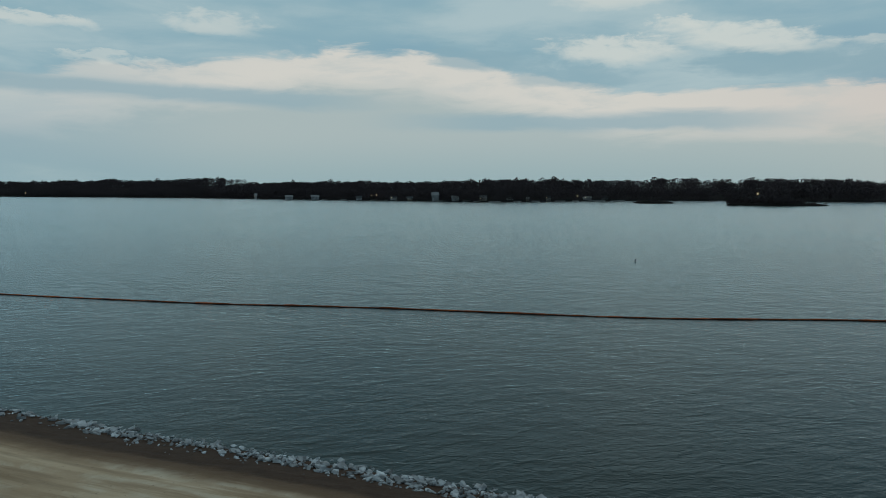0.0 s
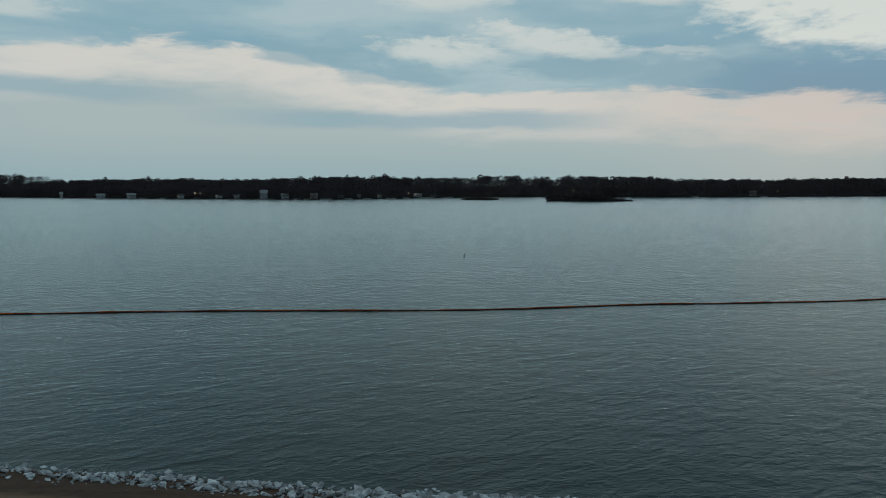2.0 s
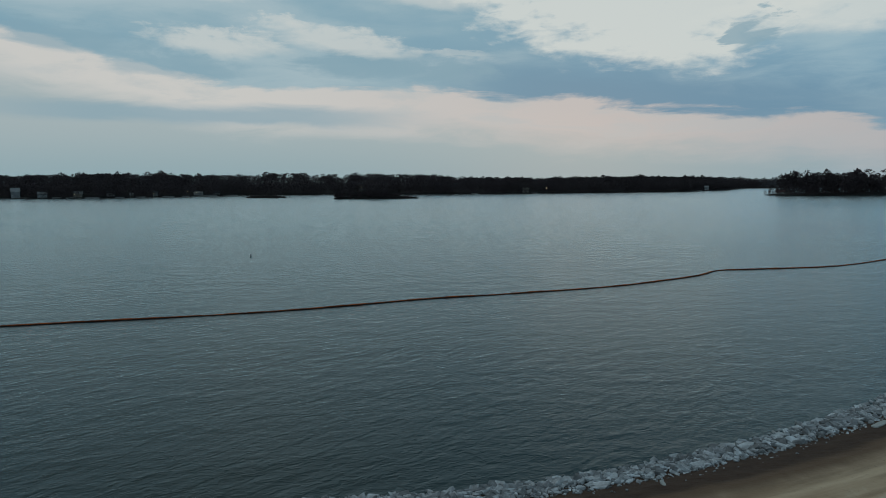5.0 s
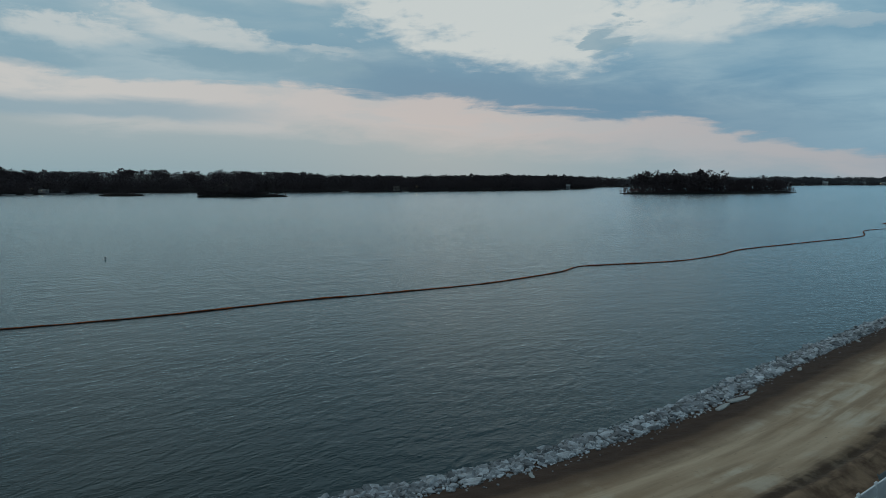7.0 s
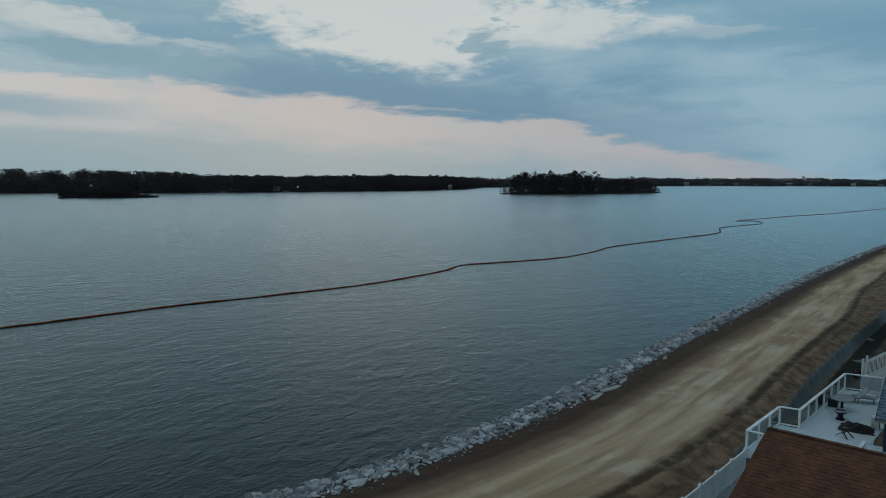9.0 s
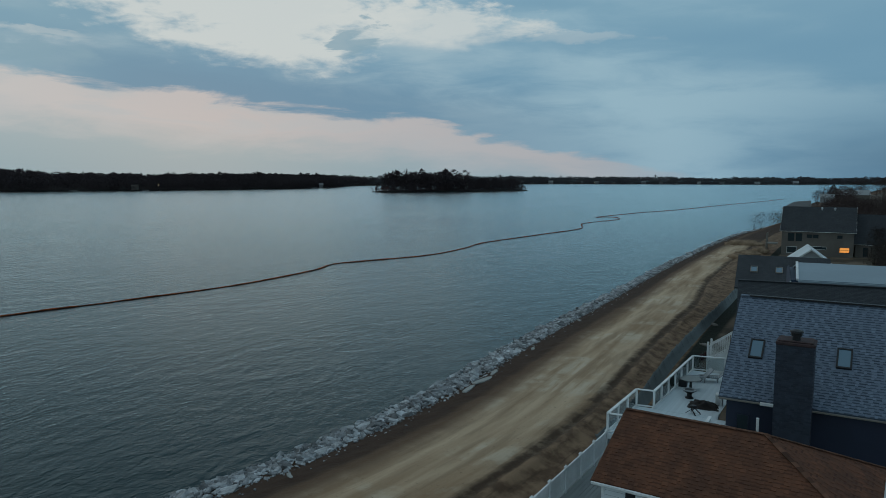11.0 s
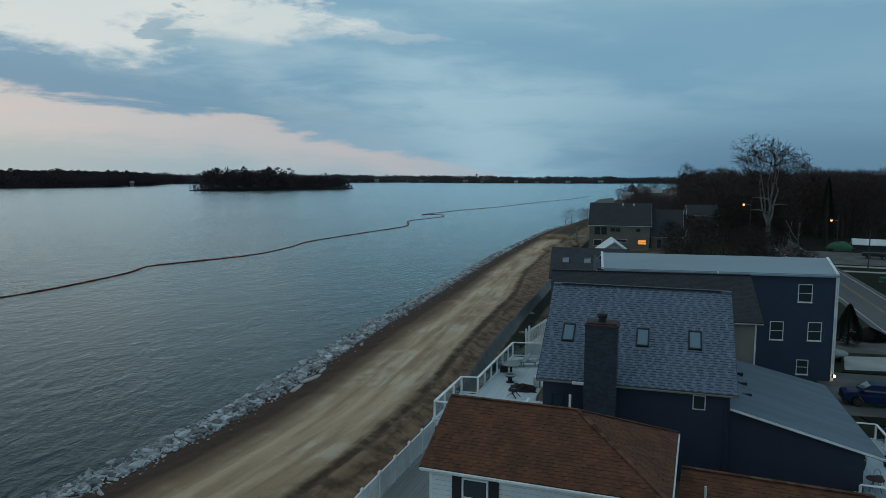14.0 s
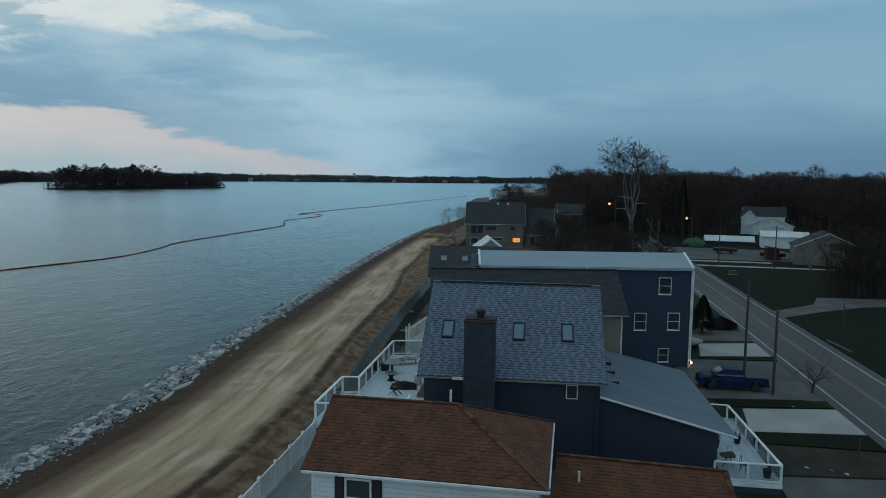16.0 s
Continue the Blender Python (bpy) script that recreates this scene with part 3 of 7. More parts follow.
def lathe(bm, profile, sides=16, at=(0, 0, 0)):
    rings = [[bm.verts.new((at[0] + r * math.cos(2 * math.pi * i / sides), at[1] + r * math.sin(2 * math.pi * i / sides), at[2] + z)) for i in range(sides)] for r, z in profile]
    for a, b in zip(rings, rings[1:]):
        for i in range(sides):
            j = (i + 1) % sides
            bm.faces.new((a[i], a[j], b[j], b[i]))
    bm.faces.new(rings[0][::-1])
    bm.faces.new(rings[-1])


def slab(bm, corners, thick):
    """A sheet of the given thickness under four corners, counter-clockwise from above."""
    c = [Vector(p) for p in corners]
    n = (c[1] - c[0]).cross(c[3] - c[0]).normalized() * thick
    solid(bm, [p - n for p in c] + c)


def lap_siding(bm, a, b, z0, z1, lap=0.16, proud=0.018, top=None):
    """Lapped boards on the wall from a to b (its outer side to the right of the way from a to b); top(u): wall height at u from 0 to 1."""
    a, b = Vector((*a, 0)), Vector((*b, 0))
    out = (b - a).cross(Vector((0, 0, 1))).normalized()
    z = z0
    while z < z1 - 0.01:
        u0, u1 = 0.0, 1.0
        if top:
            us = [i / 60 for i in range(61) if top(i / 60) >= z + lap * 0.6]
            if not us:
                break
            u0, u1 = us[0], us[-1]
        p, q, h = a.lerp(b, u0), a.lerp(b, u1), min(lap, z1 - z)
        lo, hi, back = out * proud, out * 0.002, out * -0.02
        v = [bm.verts.new(c) for c in (p + lo + Vector((0, 0, z)), q + lo + Vector((0, 0, z)), q + hi + Vector((0, 0, z + h)), p + hi + Vector((0, 0, z + h)),
                                       p + back + Vector((0, 0, z)), q + back + Vector((0, 0, z)))]
        bm.faces.new(v[:4])
        bm.faces.new((v[4], v[5], v[1], v[0]))
        z += lap


def add_window(house, x, y, z0, z1, width, facing, frame_mat, pane_mat, bars=1, name="window", sill=True, f=0.08):
    """A framed window on a wall at x, y of its middle; facing: degrees of the wall's outward way in the house's own axes."""
    win = thing(name, x, y, 0, facing)
    win.parent = house
    h = width / 2
    bm = bmesh.new()
    for args in ((-h, -h + f, z0, z1), (h - f, h, z0, z1), (-h + f, h - f, z0, z0 + f), (-h + f, h - f, z1 - f, z1)):
        box(bm, 0.0, 0.07, args[0], args[1], args[2], args[3], 0.008)
    for i in range(bars):
        zz = z0 + (z1 - z0) * (i + 1) / (bars + 1)
        box(bm, 0.0, 0.055, -h + f, h - f, zz - 0.022, zz + 0.022)
    part("frame", bm, frame_mat, win)
    bm = bmesh.new()
    box(bm, 0.005, 0.028, -h + f, h - f, z0 + f, z1 - f)
    part("pane", bm, pane_mat, win)
    if sill:
        bm = bmesh.new()
        box(bm, 0.0, 0.11, -h - 0.04, h + 0.04, z0 - 0.06, z0 - 0.004, 0.008)
        part("sill", bm, frame_mat, win)
    return win


def shingle_tabs(origin, along, up, length, slope, inside=None, tab=0.36, course=0.19, lift=0.02, rng=None):
    """The tabs of a laminated shingle roof, thick ones and thin slots between, coloured dark as gap shadow; inside(u,
    v): whether a tab's middle lies on it.
    """
    o, e, s = Vector(origin), Vector(along).normalized(), Vector(up).normalized()
    n = e.cross(s).normalized()
    if n.z < 0:
        n = -n
    tabs, slots = [], []
    for row in range(int(slope / course)):
        v0 = row * course
        u = -rng.random() * tab
        dark = False
        while u < length:
            wide = tab * (rng.uniform(0.6, 1.15) if dark else rng.uniform(0.35, 0.75))
            u0, u1 = max(u, 0.0), min(u + wide, length)
            if u1 - u0 > 0.03 and (inside is None or inside((u0 + u1) / 2, v0 + course / 2)):
                thick = 0.006 if dark else lift * rng.uniform(0.8, 1.3)
                drop = 0.0 if dark else rng.uniform(0, 0.012)
                reach = course * (0.40 if dark else 1.0)
                a, b = o + e * (u0 + 0.002) + s * (v0 - drop), o + e * (u1 - 0.002) + s * (v0 - drop)
                c, d = o + e * (u1 - 0.002) + s * (v0 + reach), o + e * (u0 + 0.002) + s * (v0 + reach)
                (slots if dark else tabs).append([a, b, a + n * thick, b + n * thick, c + n * 0.004, d + n * 0.004])
            u += wide
            dark = not dark
    return tabs, slots


def tabs_object(name, tabs, mat, parent):
    """All the given tabs as one part."""
    bm = bmesh.new()
    for t in tabs:
        v = [bm.verts.new(p) for p in t]
        bm.faces.new((v[0], v[1], v[3], v[2]))
        bm.faces.new((v[2], v[3], v[4], v[5]))
        bm.faces.new((v[0], v[2], v[5]))
        bm.faces.new((v[1], v[4], v[3]))
    ob = part(name, bm, mat, parent)
    return tagged(ob, kind="stuff")


def single_tab(name, t, mat, parent):
    bm = bmesh.new()
    v = [bm.verts.new(p) for p in t]
    for f in ((v[0], v[1], v[3], v[2]), (v[2], v[3], v[4], v[5]), (v[0], v[2], v[5]), (v[1], v[4], v[3])):
        bm.faces.new(f)
    return part(name, bm, mat, parent)


def gable_body(house, lx, ly, zb, ze, zr, wall_mat, siding=0.16, hip_right=0.0, over=0.4):
    """The walls of a house whose ridge runs along its own y, with lapped siding on the near, left and right sides."""
    hx, hy = lx / 2 - over, ly / 2 - over
    bm = bmesh.new()
    box(bm, -hx, hx, -hy, hy, zb, ze - 0.05)
    part("wall", bm, wall_mat, house)
    rise = (zr - ze) / (lx / 2)
    bm = bmesh.new()
    lap_siding(bm, (-hx, hy), (-hx, -hy), zb + 0.1, ze - 0.08, siding)
    for side in (1, -1):
        if side == -1 and hip_right:
            lap_siding(bm, (-hx, -hy), (hx, -hy), zb + 0.1, ze - 0.08, siding)
            continue
        a, b = ((hx, hy), (-hx, hy)) if side == 1 else ((-hx, -hy), (hx, -hy))
        lap_siding(bm, a, b, zb + 0.1, zr - 0.3, siding, top=lambda u: ze + rise * (lx / 2 - abs(u * 2 - 1) * hx) - 0.16)
        v = [bm.verts.new(p) for p in ((-hx, side * hy, ze - 0.05), (hx, side * hy, ze - 0.05), (0, side * hy, zr - 0.25))]
        bm.faces.new(v if side == -1 else v[::-1])
    part("siding", bm, wall_mat, house)


def gable_roof(house, lx, ly, ze, zr, mat, trim, thick=0.14, gutter=True, rake=None):
    hx, hy = lx / 2, ly / 2
    for sx in (-1, 1):
        bm = bmesh.new()
        c = [(sx * hx, -hy, ze), (sx * hx, hy, ze), (0, hy, zr), (0, -hy, zr)]
        slab(bm, c if sx == 1 else c[::-1], thick)
        part("roof", bm, mat, house)
    for sy in (-1, 1):
        for sx in (-1, 1):
            bm = bmesh.new()
            bar_between(bm, (sx * hx, sy * (hy + 0.015), ze - 0.1), (0, sy * (hy + 0.015), zr - 0.1), 0.03, 0.2)
            part("rake_board", bm, rake or trim, house)
    if gutter:
        bm = bmesh.new()
        box(bm, -hx - 0.10, -hx - 0.002, -hy, hy, ze - 0.15, ze - 0.06, 0.012)
        part("gutter", bm, trim, house)


# ---- the lake, the bank and the land: one shore curve ----
SHORE = [(-1500, 760), (-400, 232), (-80, 77), (-38, 58.6), (-21, 51.4), (-9.4, 47.1), (5.5, 41), (20.5, 35.4), (28, 33.4), (40, 32.4), (50, 32.5), (66, 34), (84, 35.1), (105, 36.0), (125, 37.3),
         (150, 38.8), (200, 40.6), (240, 41.0), (268, 38.9), (295, 36.3), (330, 34.6), (420, 36), (520, 42), (600, 46), (680, 40), (900, 28), (1500, 0), (2400, -90)]


def shore_y(x):
    xs, ys = np.array(SHORE).T
    return np.interp(x, xs, ys)


def shore_smooth(x):
    return float(np.mean([shore_y(x + o) for o in np.linspace(-4, 4, 9)]))


def shore_normal(x):
    """The level way inland from the waterline at x."""
    slope = (shore_smooth(x + 3) - shore_smooth(x - 3)) / 6
    n = Vector((slope, -1, 0)).normalized()
    return n


PROFILE_D = np.array([-14, -6, -2, 0, 2.4, 4.8, 6.2, 7.6, 9, 11, 13, 14.4, 15.0, 15.5, 16.2, 17.4, 18.6, 20, 24, 34, 44, 60, 90, 160, 400, 1200, 3500], float)
PROFILE_Z = np.array([-3.5, -1.8, -0.7, -0.12, 0.35, 0.95, 1.25, 1.55, 1.62, 1.66, 1.62, 1.58, 1.72, 1.60, 1.40, 1.15, 1.02, 1.0, 1.0, 1.0, 1.0, 1.0, 1.0, 1.0, 1.0, 1.5, 4.0])


def bank_point(x, d, z=None):
    n = shore_normal(x)
    base = Vector((x, shore_smooth(x), 0))
    p = base + n * min(d, 20) + Vector((0, -1, 0)) * max(d - 20, 0)
    p.z = float(np.interp(d, PROFILE_D, PROFILE_Z)) if z is None else z
    return p


def road_narrowing(x):
    """The haul road grows narrower along the bank."""
    u = min(max((x - 92) / 34, 0.0), 1.0)
    return 1 + 0.15 * u * u * (3 - 2 * u)


def build_ground():
    xs = np.concatenate([[-1500, -900, -500, -300, -180, -120, -90], np.arange(-70, 135, 0.9), np.arange(135, 340, 3.0), np.arange(350, 720, 20.0), [800, 950, 1200, 1600, 2400]])
    ds = np.unique(np.concatenate([PROFILE_D, np.arange(0, 4, 0.6), np.arange(4, 18.6, 0.3)]))
    verts, uvs = [], []
    for x in xs:
        for d in ds:
            p = bank_point(float(x), float(d))
            rough = 0.028 if 4 < d < 18.5 else 0.0
            p.z += rough * (noise.noise((p.x * 0.5, p.y * 0.5, 0)) + 0.5 * noise.noise((p.x * 1.4, p.y * 1.4, 5)))
            de = d * road_narrowing(float(x))
            wander = 0.14 * noise.noise((x * 0.11, 4.0, 1.0)) + 0.08 * noise.noise((x * 0.5, 8.0, 1.0))
            p.z += 0.20 * (0.8 + 0.7 * noise.noise((x * 0.17, 2.0, 0.0)) + 0.25 * noise.noise((x * 0.7, 2.0, 5.0))) * math.exp(-((de - 15.9 - wander) / 0.35) ** 2)
            p.z -= 0.20 * (0.8 + 0.8 * noise.noise((x * 0.12, 6.0, 0.0))) * math.exp(-((de - 15.15 - wander) / 0.3) ** 2)
            for track in (9.3, 11.2, 13.1):
                p.z -= 0.05 * math.exp(-((de - track - wander) / 0.28) ** 2)
            if 6.0 < de < 17.0:
                p.z += 0.018 * noise.noise((x * 0.9, de * 1.3, 3.0))
            if 3.6 < d < 7.0:
                p.z += 0.10 * noise.noise((x * 0.8, d * 0.9, 9.0))
            # the crest rises into a dark heap where the haul road ends
            if 240 < x < 330 and d < 20:
                p.z += 1.6 * math.exp(-((x - 285) / 22) ** 2) * max(0.0, math.sin(max(0.0, d - 2) / 18 * math.pi))
            verts.append(p)
            uvs.append((x, d))
    nd = len(ds)
    idx = np.arange(len(xs) * nd).reshape(len(xs), nd)
    faces = np.stack([idx[:-1, :-1], idx[:-1, 1:], idx[1:, 1:], idx[1:, :-1]], -1).reshape(-1, 4)
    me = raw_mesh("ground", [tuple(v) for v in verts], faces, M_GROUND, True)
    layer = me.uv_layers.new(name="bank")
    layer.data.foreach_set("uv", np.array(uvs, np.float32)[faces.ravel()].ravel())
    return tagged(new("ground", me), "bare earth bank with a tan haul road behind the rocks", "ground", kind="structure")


ground = build_ground()

bm = bmesh.new()
R = 4800
rings = [[bm.verts.new((r * math.cos(2 * math.pi * i / 64), r * math.sin(2 * math.pi * i / 64), 0.0)) for i in range(64)] for r in (60, 300, 1200, R)]
bm.faces.new(rings[0])
for ra, rb in zip(rings, rings[1:]):
    for i in range(64):
        bm.faces.new((ra[i], rb[i], rb[(i + 1) % 64], ra[(i + 1) % 64]))
tagged(new("water", finish("water", bm, M_WATER)), "dark teal lake under a light chop", "lake", kind="structure")


# ---- riprap ----
def rock_mesh(seed):
    """An angular broken block: the hull of a few points in a flattened box."""
    rng = random.Random(seed)
    bm = bmesh.new()
    for sx in (-1, 1):
        for sy in (-1, 1):
            for sz in (-1, 1):
                for _ in range(3):
                    bm.verts.new((sx * rng.uniform(0.2, 0.6), sy * rng.uniform(0.16, 0.5), sz * rng.uniform(0.12, 0.4)))
    hull = bmesh.ops.convex_hull(bm, input=bm.verts[:])
    loose = list({e for e in hull["geom_interior"] + hull["geom_unused"] if isinstance(e, bmesh.types.BMVert)})
    bmesh.ops.delete(bm, geom=loose, context="VERTS")
    bmesh.ops.recalc_face_normals(bm, faces=bm.faces[:])
    return finish("rock", bm, M_ROCK)


riprap = thing("riprap_bank", 0, 0, 0, 0, "bank of broken pale grey limestone rocks along the waterline", "rock bank", kind="structure")
rock_kinds = [rock_mesh(i) for i in range(14)]
rng = random.Random(5)
near_rocks, far_v, far_f = [], [], []
x = -75.0
while x < 330:
    near = -30 < x < 95
    x += (0.017 if near else (0.036 if x < 170 else 0.11)) * rng.uniform(0.6, 1.4)
    edge = noise.noise((x * 0.3, 2.0, 0.0)) * 0.35
    inner = 3.6 - 0.9 * min(max((x - 60) / 60, 0.0), 1.0)
    d = rng.uniform(-0.1, inner) + edge
    if rng.random() < 0.05:
        d = inner + rng.random() ** 3 * 1.5
    patch = noise.noise((x * 0.09, 7.0, d * 0.2))
    big = noise.noise((x * 0.21, 3.0, d * 0.5))
    size = rng.choice((0.2, 0.26, 0.32, 0.4, 0.48, 0.6, 0.8 + 0.5 * big)) * (0.74 if near else 0.9) * rng.uniform(0.85, 1.2) * (0.8 if x < 12 else 1.0)
    if d > inner - 0.5:
        size = min(size, 0.4) * (0.6 if d < inner else 0.42)
    if x < 4 and (d > 2.6 + patch * 3 and rng.random() < 0.8 or rng.random() < 0.42):
        continue
    p = bank_point(x, d)
    p.z = max(p.z, -0.1) + size * 0.06 + rng.uniform(0, 0.16) * max(0.0, 1 - abs(d - 1.9) / 1.9)
    m = pose(p.x, p.y, p.z, rng.uniform(-28, 28), rng.uniform(-28, 28), rng.uniform(0, 360)) @ Matrix.Diagonal((size * 1.1, size * rng.uniform(0.7, 1.0), size * rng.uniform(0.42, 0.78), 1))
    near_rocks.append((m, rng.randrange(14), math.hypot(p.x, p.y)))
parts_left = 300
for m, kind, dist in near_rocks:
    x0 = m.translation.x
    if parts_left and 8 < x0 < 62 and m.to_scale().x > 0.48:
        ob = new("rock", rock_kinds[kind])
        ob.parent, ob.matrix_local = riprap, m
        parts_left -= 1
        continue
    me = rock_kinds[kind]
    base = len(far_v)
    far_v += [tuple(m @ v.co) for v in me.vertices]
    far_f += [[base + i for i in p.vertices] for p in me.polygons]
ob = new("rocks", raw_mesh("rocks", far_v, far_f, M_ROCK))
ob.parent = riprap
tagged(ob, kind="stuff")
# broken pale concrete slabs lie along the rocks' inner edge
for x0, d0, turn_deg, size in ((50.6, 4.35, 8, 0.75), (53.2, 4.3, -6, 1.0), (56.0, 4.2, 12, 0.62), (30.4, 5.0, 60, 0.3), (66.0, 4.4, 20, 0.4), (83.0, 4.0, 35, 0.35)):
    rng_s = random.Random(int(x0 * 10))
    bm = bmesh.new()
    ring_s = [(-1.5, -0.28), (-0.4, -0.42), (0.7, -0.3), (1.5, -0.12), (1.2, 0.3), (0.1, 0.4), (-1.1, 0.26)]
    ring_s = [(u * rng_s.uniform(0.8, 1.2), v * rng_s.uniform(0.8, 1.25)) for u, v in ring_s]
    top_s, low_s = [bm.verts.new((u, v, 0.06 + 0.03 * u)) for u, v in ring_s], [bm.verts.new((u * 1.03, v * 1.05, -0.06 + 0.03 * u)) for u, v in ring_s]
    bm.faces.new(top_s)
    bm.faces.new(low_s[::-1])
    for i in range(7):
        bm.faces.new((low_s[i], low_s[(i + 1) % 7], top_s[(i + 1) % 7], top_s[i]))
    bmesh.ops.bevel(bm, geom=bm.edges[:], offset=0.02, segments=1, affect="EDGES")
    ob = new("concrete_slab", finish("concrete_slab", bm, M_CONCRETE))
    p = bank_point(x0, d0)
    ob.matrix_world = pose(p.x, p.y, p.z + 0.06, -8, 3, turn_deg) @ Matrix.Diagonal((size, size, 1, 1))
    tagged(ob, "flat broken slab of pale concrete lying on the bank", "slab", "broken slabs on the bank")

# ---- floating boom ----
BOOM = [(-160, 147), (-78, 121.7), (-55, 115.3), (-36, 110.7), (-13, 107.0), (15, 100.4), (30, 97.6), (51, 96.4), (62, 94.5), (82, 91.8), (97, 92.6), (108, 94.4), (115.6, 97.3), (123, 95),
        (141, 89.8), (160, 91), (176, 94), (210, 92.6), (243, 91.5), (271, 100.6), (302, 97.6), (316, 101), (322, 107), (317, 111.5), (371, 107), (417, 99), (511, 90.5), (590, 81), (680, 74)]


def build_boom():
    boom = thing("floating_boom", 0, 0, 0, 0, "orange and dark brown floating turbidity boom on the lake", "floating boom")
    pts = [Vector((x, y, 0)) for x, y in BOOM]
    lengths = [0.0]
    for a, b in zip(pts, pts[1:]):
        lengths.append(lengths[-1] + (b - a).length)

    def at(s):
        i = min(max(int(np.searchsorted(lengths, s)) - 1, 0), len(pts) - 2)
        u = (s - lengths[i]) / (lengths[i + 1] - lengths[i])
        p0, p1, p2, p3 = pts[max(i - 1, 0)], pts[i], pts[i + 1], pts[min(i + 2, len(pts) - 1)]
        return 0.5 * (2 * p1 + (p2 - p0) * u + (2 * p0 - 5 * p1 + 4 * p2 - p3) * u * u + (3 * p1 - p0 - 3 * p2 + p3) * u ** 3)

    rng = random.Random(3)
    s, n = 0.0, 0
    while s < lengths[-1] - 4:
        size = rng.uniform(2.6, 3.4)
        a, b = at(s), at(s + size - 0.03)
        side = Vector((0, 0, 1)).cross(b - a).normalized() * rng.uniform(-0.12, 0.12)
        bm = bmesh.new()
        fat = rng.uniform(0.07, 0.125)
        steps = [(0.0, 0.72), (0.05, 0.95), (0.5, 1.05), (0.95, 0.95), (1.0, 0.72)]
        ring_list = []
        q = (b - a).to_track_quat("Z", "Y")
        sag = rng.uniform(-0.05, 0.02)
        for u, r in steps:
            c = a.lerp(b, u) + side * math.sin(u * math.pi) + Vector((0, 0, 0.10 + sag))
            ring_list.append([bm.verts.new(c + q @ Vector((fat * r * math.cos(2 * math.pi * i / 7), fat * r * math.sin(2 * math.pi * i / 7), 0))) for i in range(7)])
        for ra, rb in zip(ring_list, ring_list[1:]):
            for i in range(7):
                bm.faces.new((ra[i], ra[(i + 1) % 7], rb[(i + 1) % 7], rb[i]))
        bm.faces.new(ring_list[0][::-1])
        bm.faces.new(ring_list[-1])
        part("float", bm, M_BOOM, boom, smooth=True)
        bm = bmesh.new()
        # dark brown bar along the side of the float towards the camera
        out = Vector((0, 0, 1)).cross(b - a).normalized() * -0.19
        bar_between(bm, a + out + Vector((0, 0, 0.02)), at(s + size) + out + Vector((0, 0, 0.02)), 0.15, 0.10)
        part("skirt", bm, M_BOOMSKIRT, boom)
        s += size
        n += 1


build_boom()


# ---- street, drives and lawns ----
def sheet(name, pts, z, mat, label, category, thick=0.06, kind="structure", parent=None):
    bm = bmesh.new()
    top = [bm.verts.new((x, y, z)) for x, y in pts]
    low = [bm.verts.new((x, y, z - thick)) for x, y in pts]
    bm.faces.new(top)
    for i in range(len(pts)):
        j = (i + 1) % len(pts)
        bm.faces.new((low[i], low[j], top[j], top[i]))
    bm.normal_update()
    bm.faces.ensure_lookup_table()
    if bm.faces[0].normal.z < 0:
        bmesh.ops.reverse_faces(bm, faces=bm.faces[:])
    ob = new(name, finish(name, bm, mat))
    if parent:
        ob.parent = parent
        return ob
    return tagged(ob, label, category, kind=kind)


def road_y(x, off=0.0):
    return -26.1 - 0.010 * (x - 60) + off


XR = [-60, 0, 40, 80, 120, 160, 220, 300, 420]
road = sheet("road", [(x, road_y(x, 3.9)) for x in XR] + [(x, road_y(x, -3.7)) for x in XR[::-1]], 1.06, M_ASPHALT, "two-lane grey asphalt street with painted edge lines", "road")
for name, off, width, mat in (("edge_line", 3.1, 0.15, M_LINE), ("edge_line", -2.75, 0.15, M_LINE), ("centre_line", 0.12, 0.11, M_YELLOW), ("centre_line", -0.12, 0.11, M_YELLOW)):
    sheet(name, [(x, road_y(x, off + width / 2)) for x in XR] + [(x, road_y(x, off - width / 2)) for x in XR[::-1]], 1.066, mat, "", "", 0.004, parent=road)

GR = 1.03
sheet("driveway_1", [(50.3, -14.4), (51.0, -22.2), (56.4, -22.3), (55.4, -15.2)], GR + 0.02, M_CONCRETE, "pale concrete driveway slab beside a strip of grass", "driveway")
sheet("driveway_2", [(71.6, -15.4), (72.9, -22.6), (78.6, -22.8), (77.2, -16.4)], GR + 0.02, M_CONCRETE, "pale concrete driveway slab by the street", "driveway")
sheet("gravel_lot", [(57.6, -12.0), (58.6, -22.3), (70.8, -22.5), (70.2, -12.5)], GR, M_GRAVEL, "grey gravel parking lot beside the street", "parking lot")
sheet("gravel_lot_far", [(78.8, -14.4), (79.5, -22.7), (92, -22.8), (92, -14.4)], GR, M_GRAVEL, "grey gravel yard by the street", "parking lot")
sheet("concrete_apron", [(30, -13.4), (30, -22.2), (43.4, -22.2), (42.6, -13.6)], GR + 0.01, M_GRAVEL, "grey paved apron before the houses", "driveway")
sheet("mulch_bed", [(42.9, -13.8), (43.6, -22.1), (47.6, -22.1), (47.9, -14.0)], GR + 0.02, M_MULCH, "dark mulch bed beside the street", "garden bed")
sheet("grass_strip", [(48.1, -13.8), (47.9, -22.1), (50.8, -22.1), (50.1, -13.9)], GR + 0.05, M_GRASS, "dark green strip of grass", "grass", 0.1)
sheet("grass_strip_far", [(55.7, -14.2), (56.6, -22.1), (58.4, -20.5), (57.5, -13.6)], GR + 0.05, M_GRASS, "dark green strip of grass", "grass", 0.1)
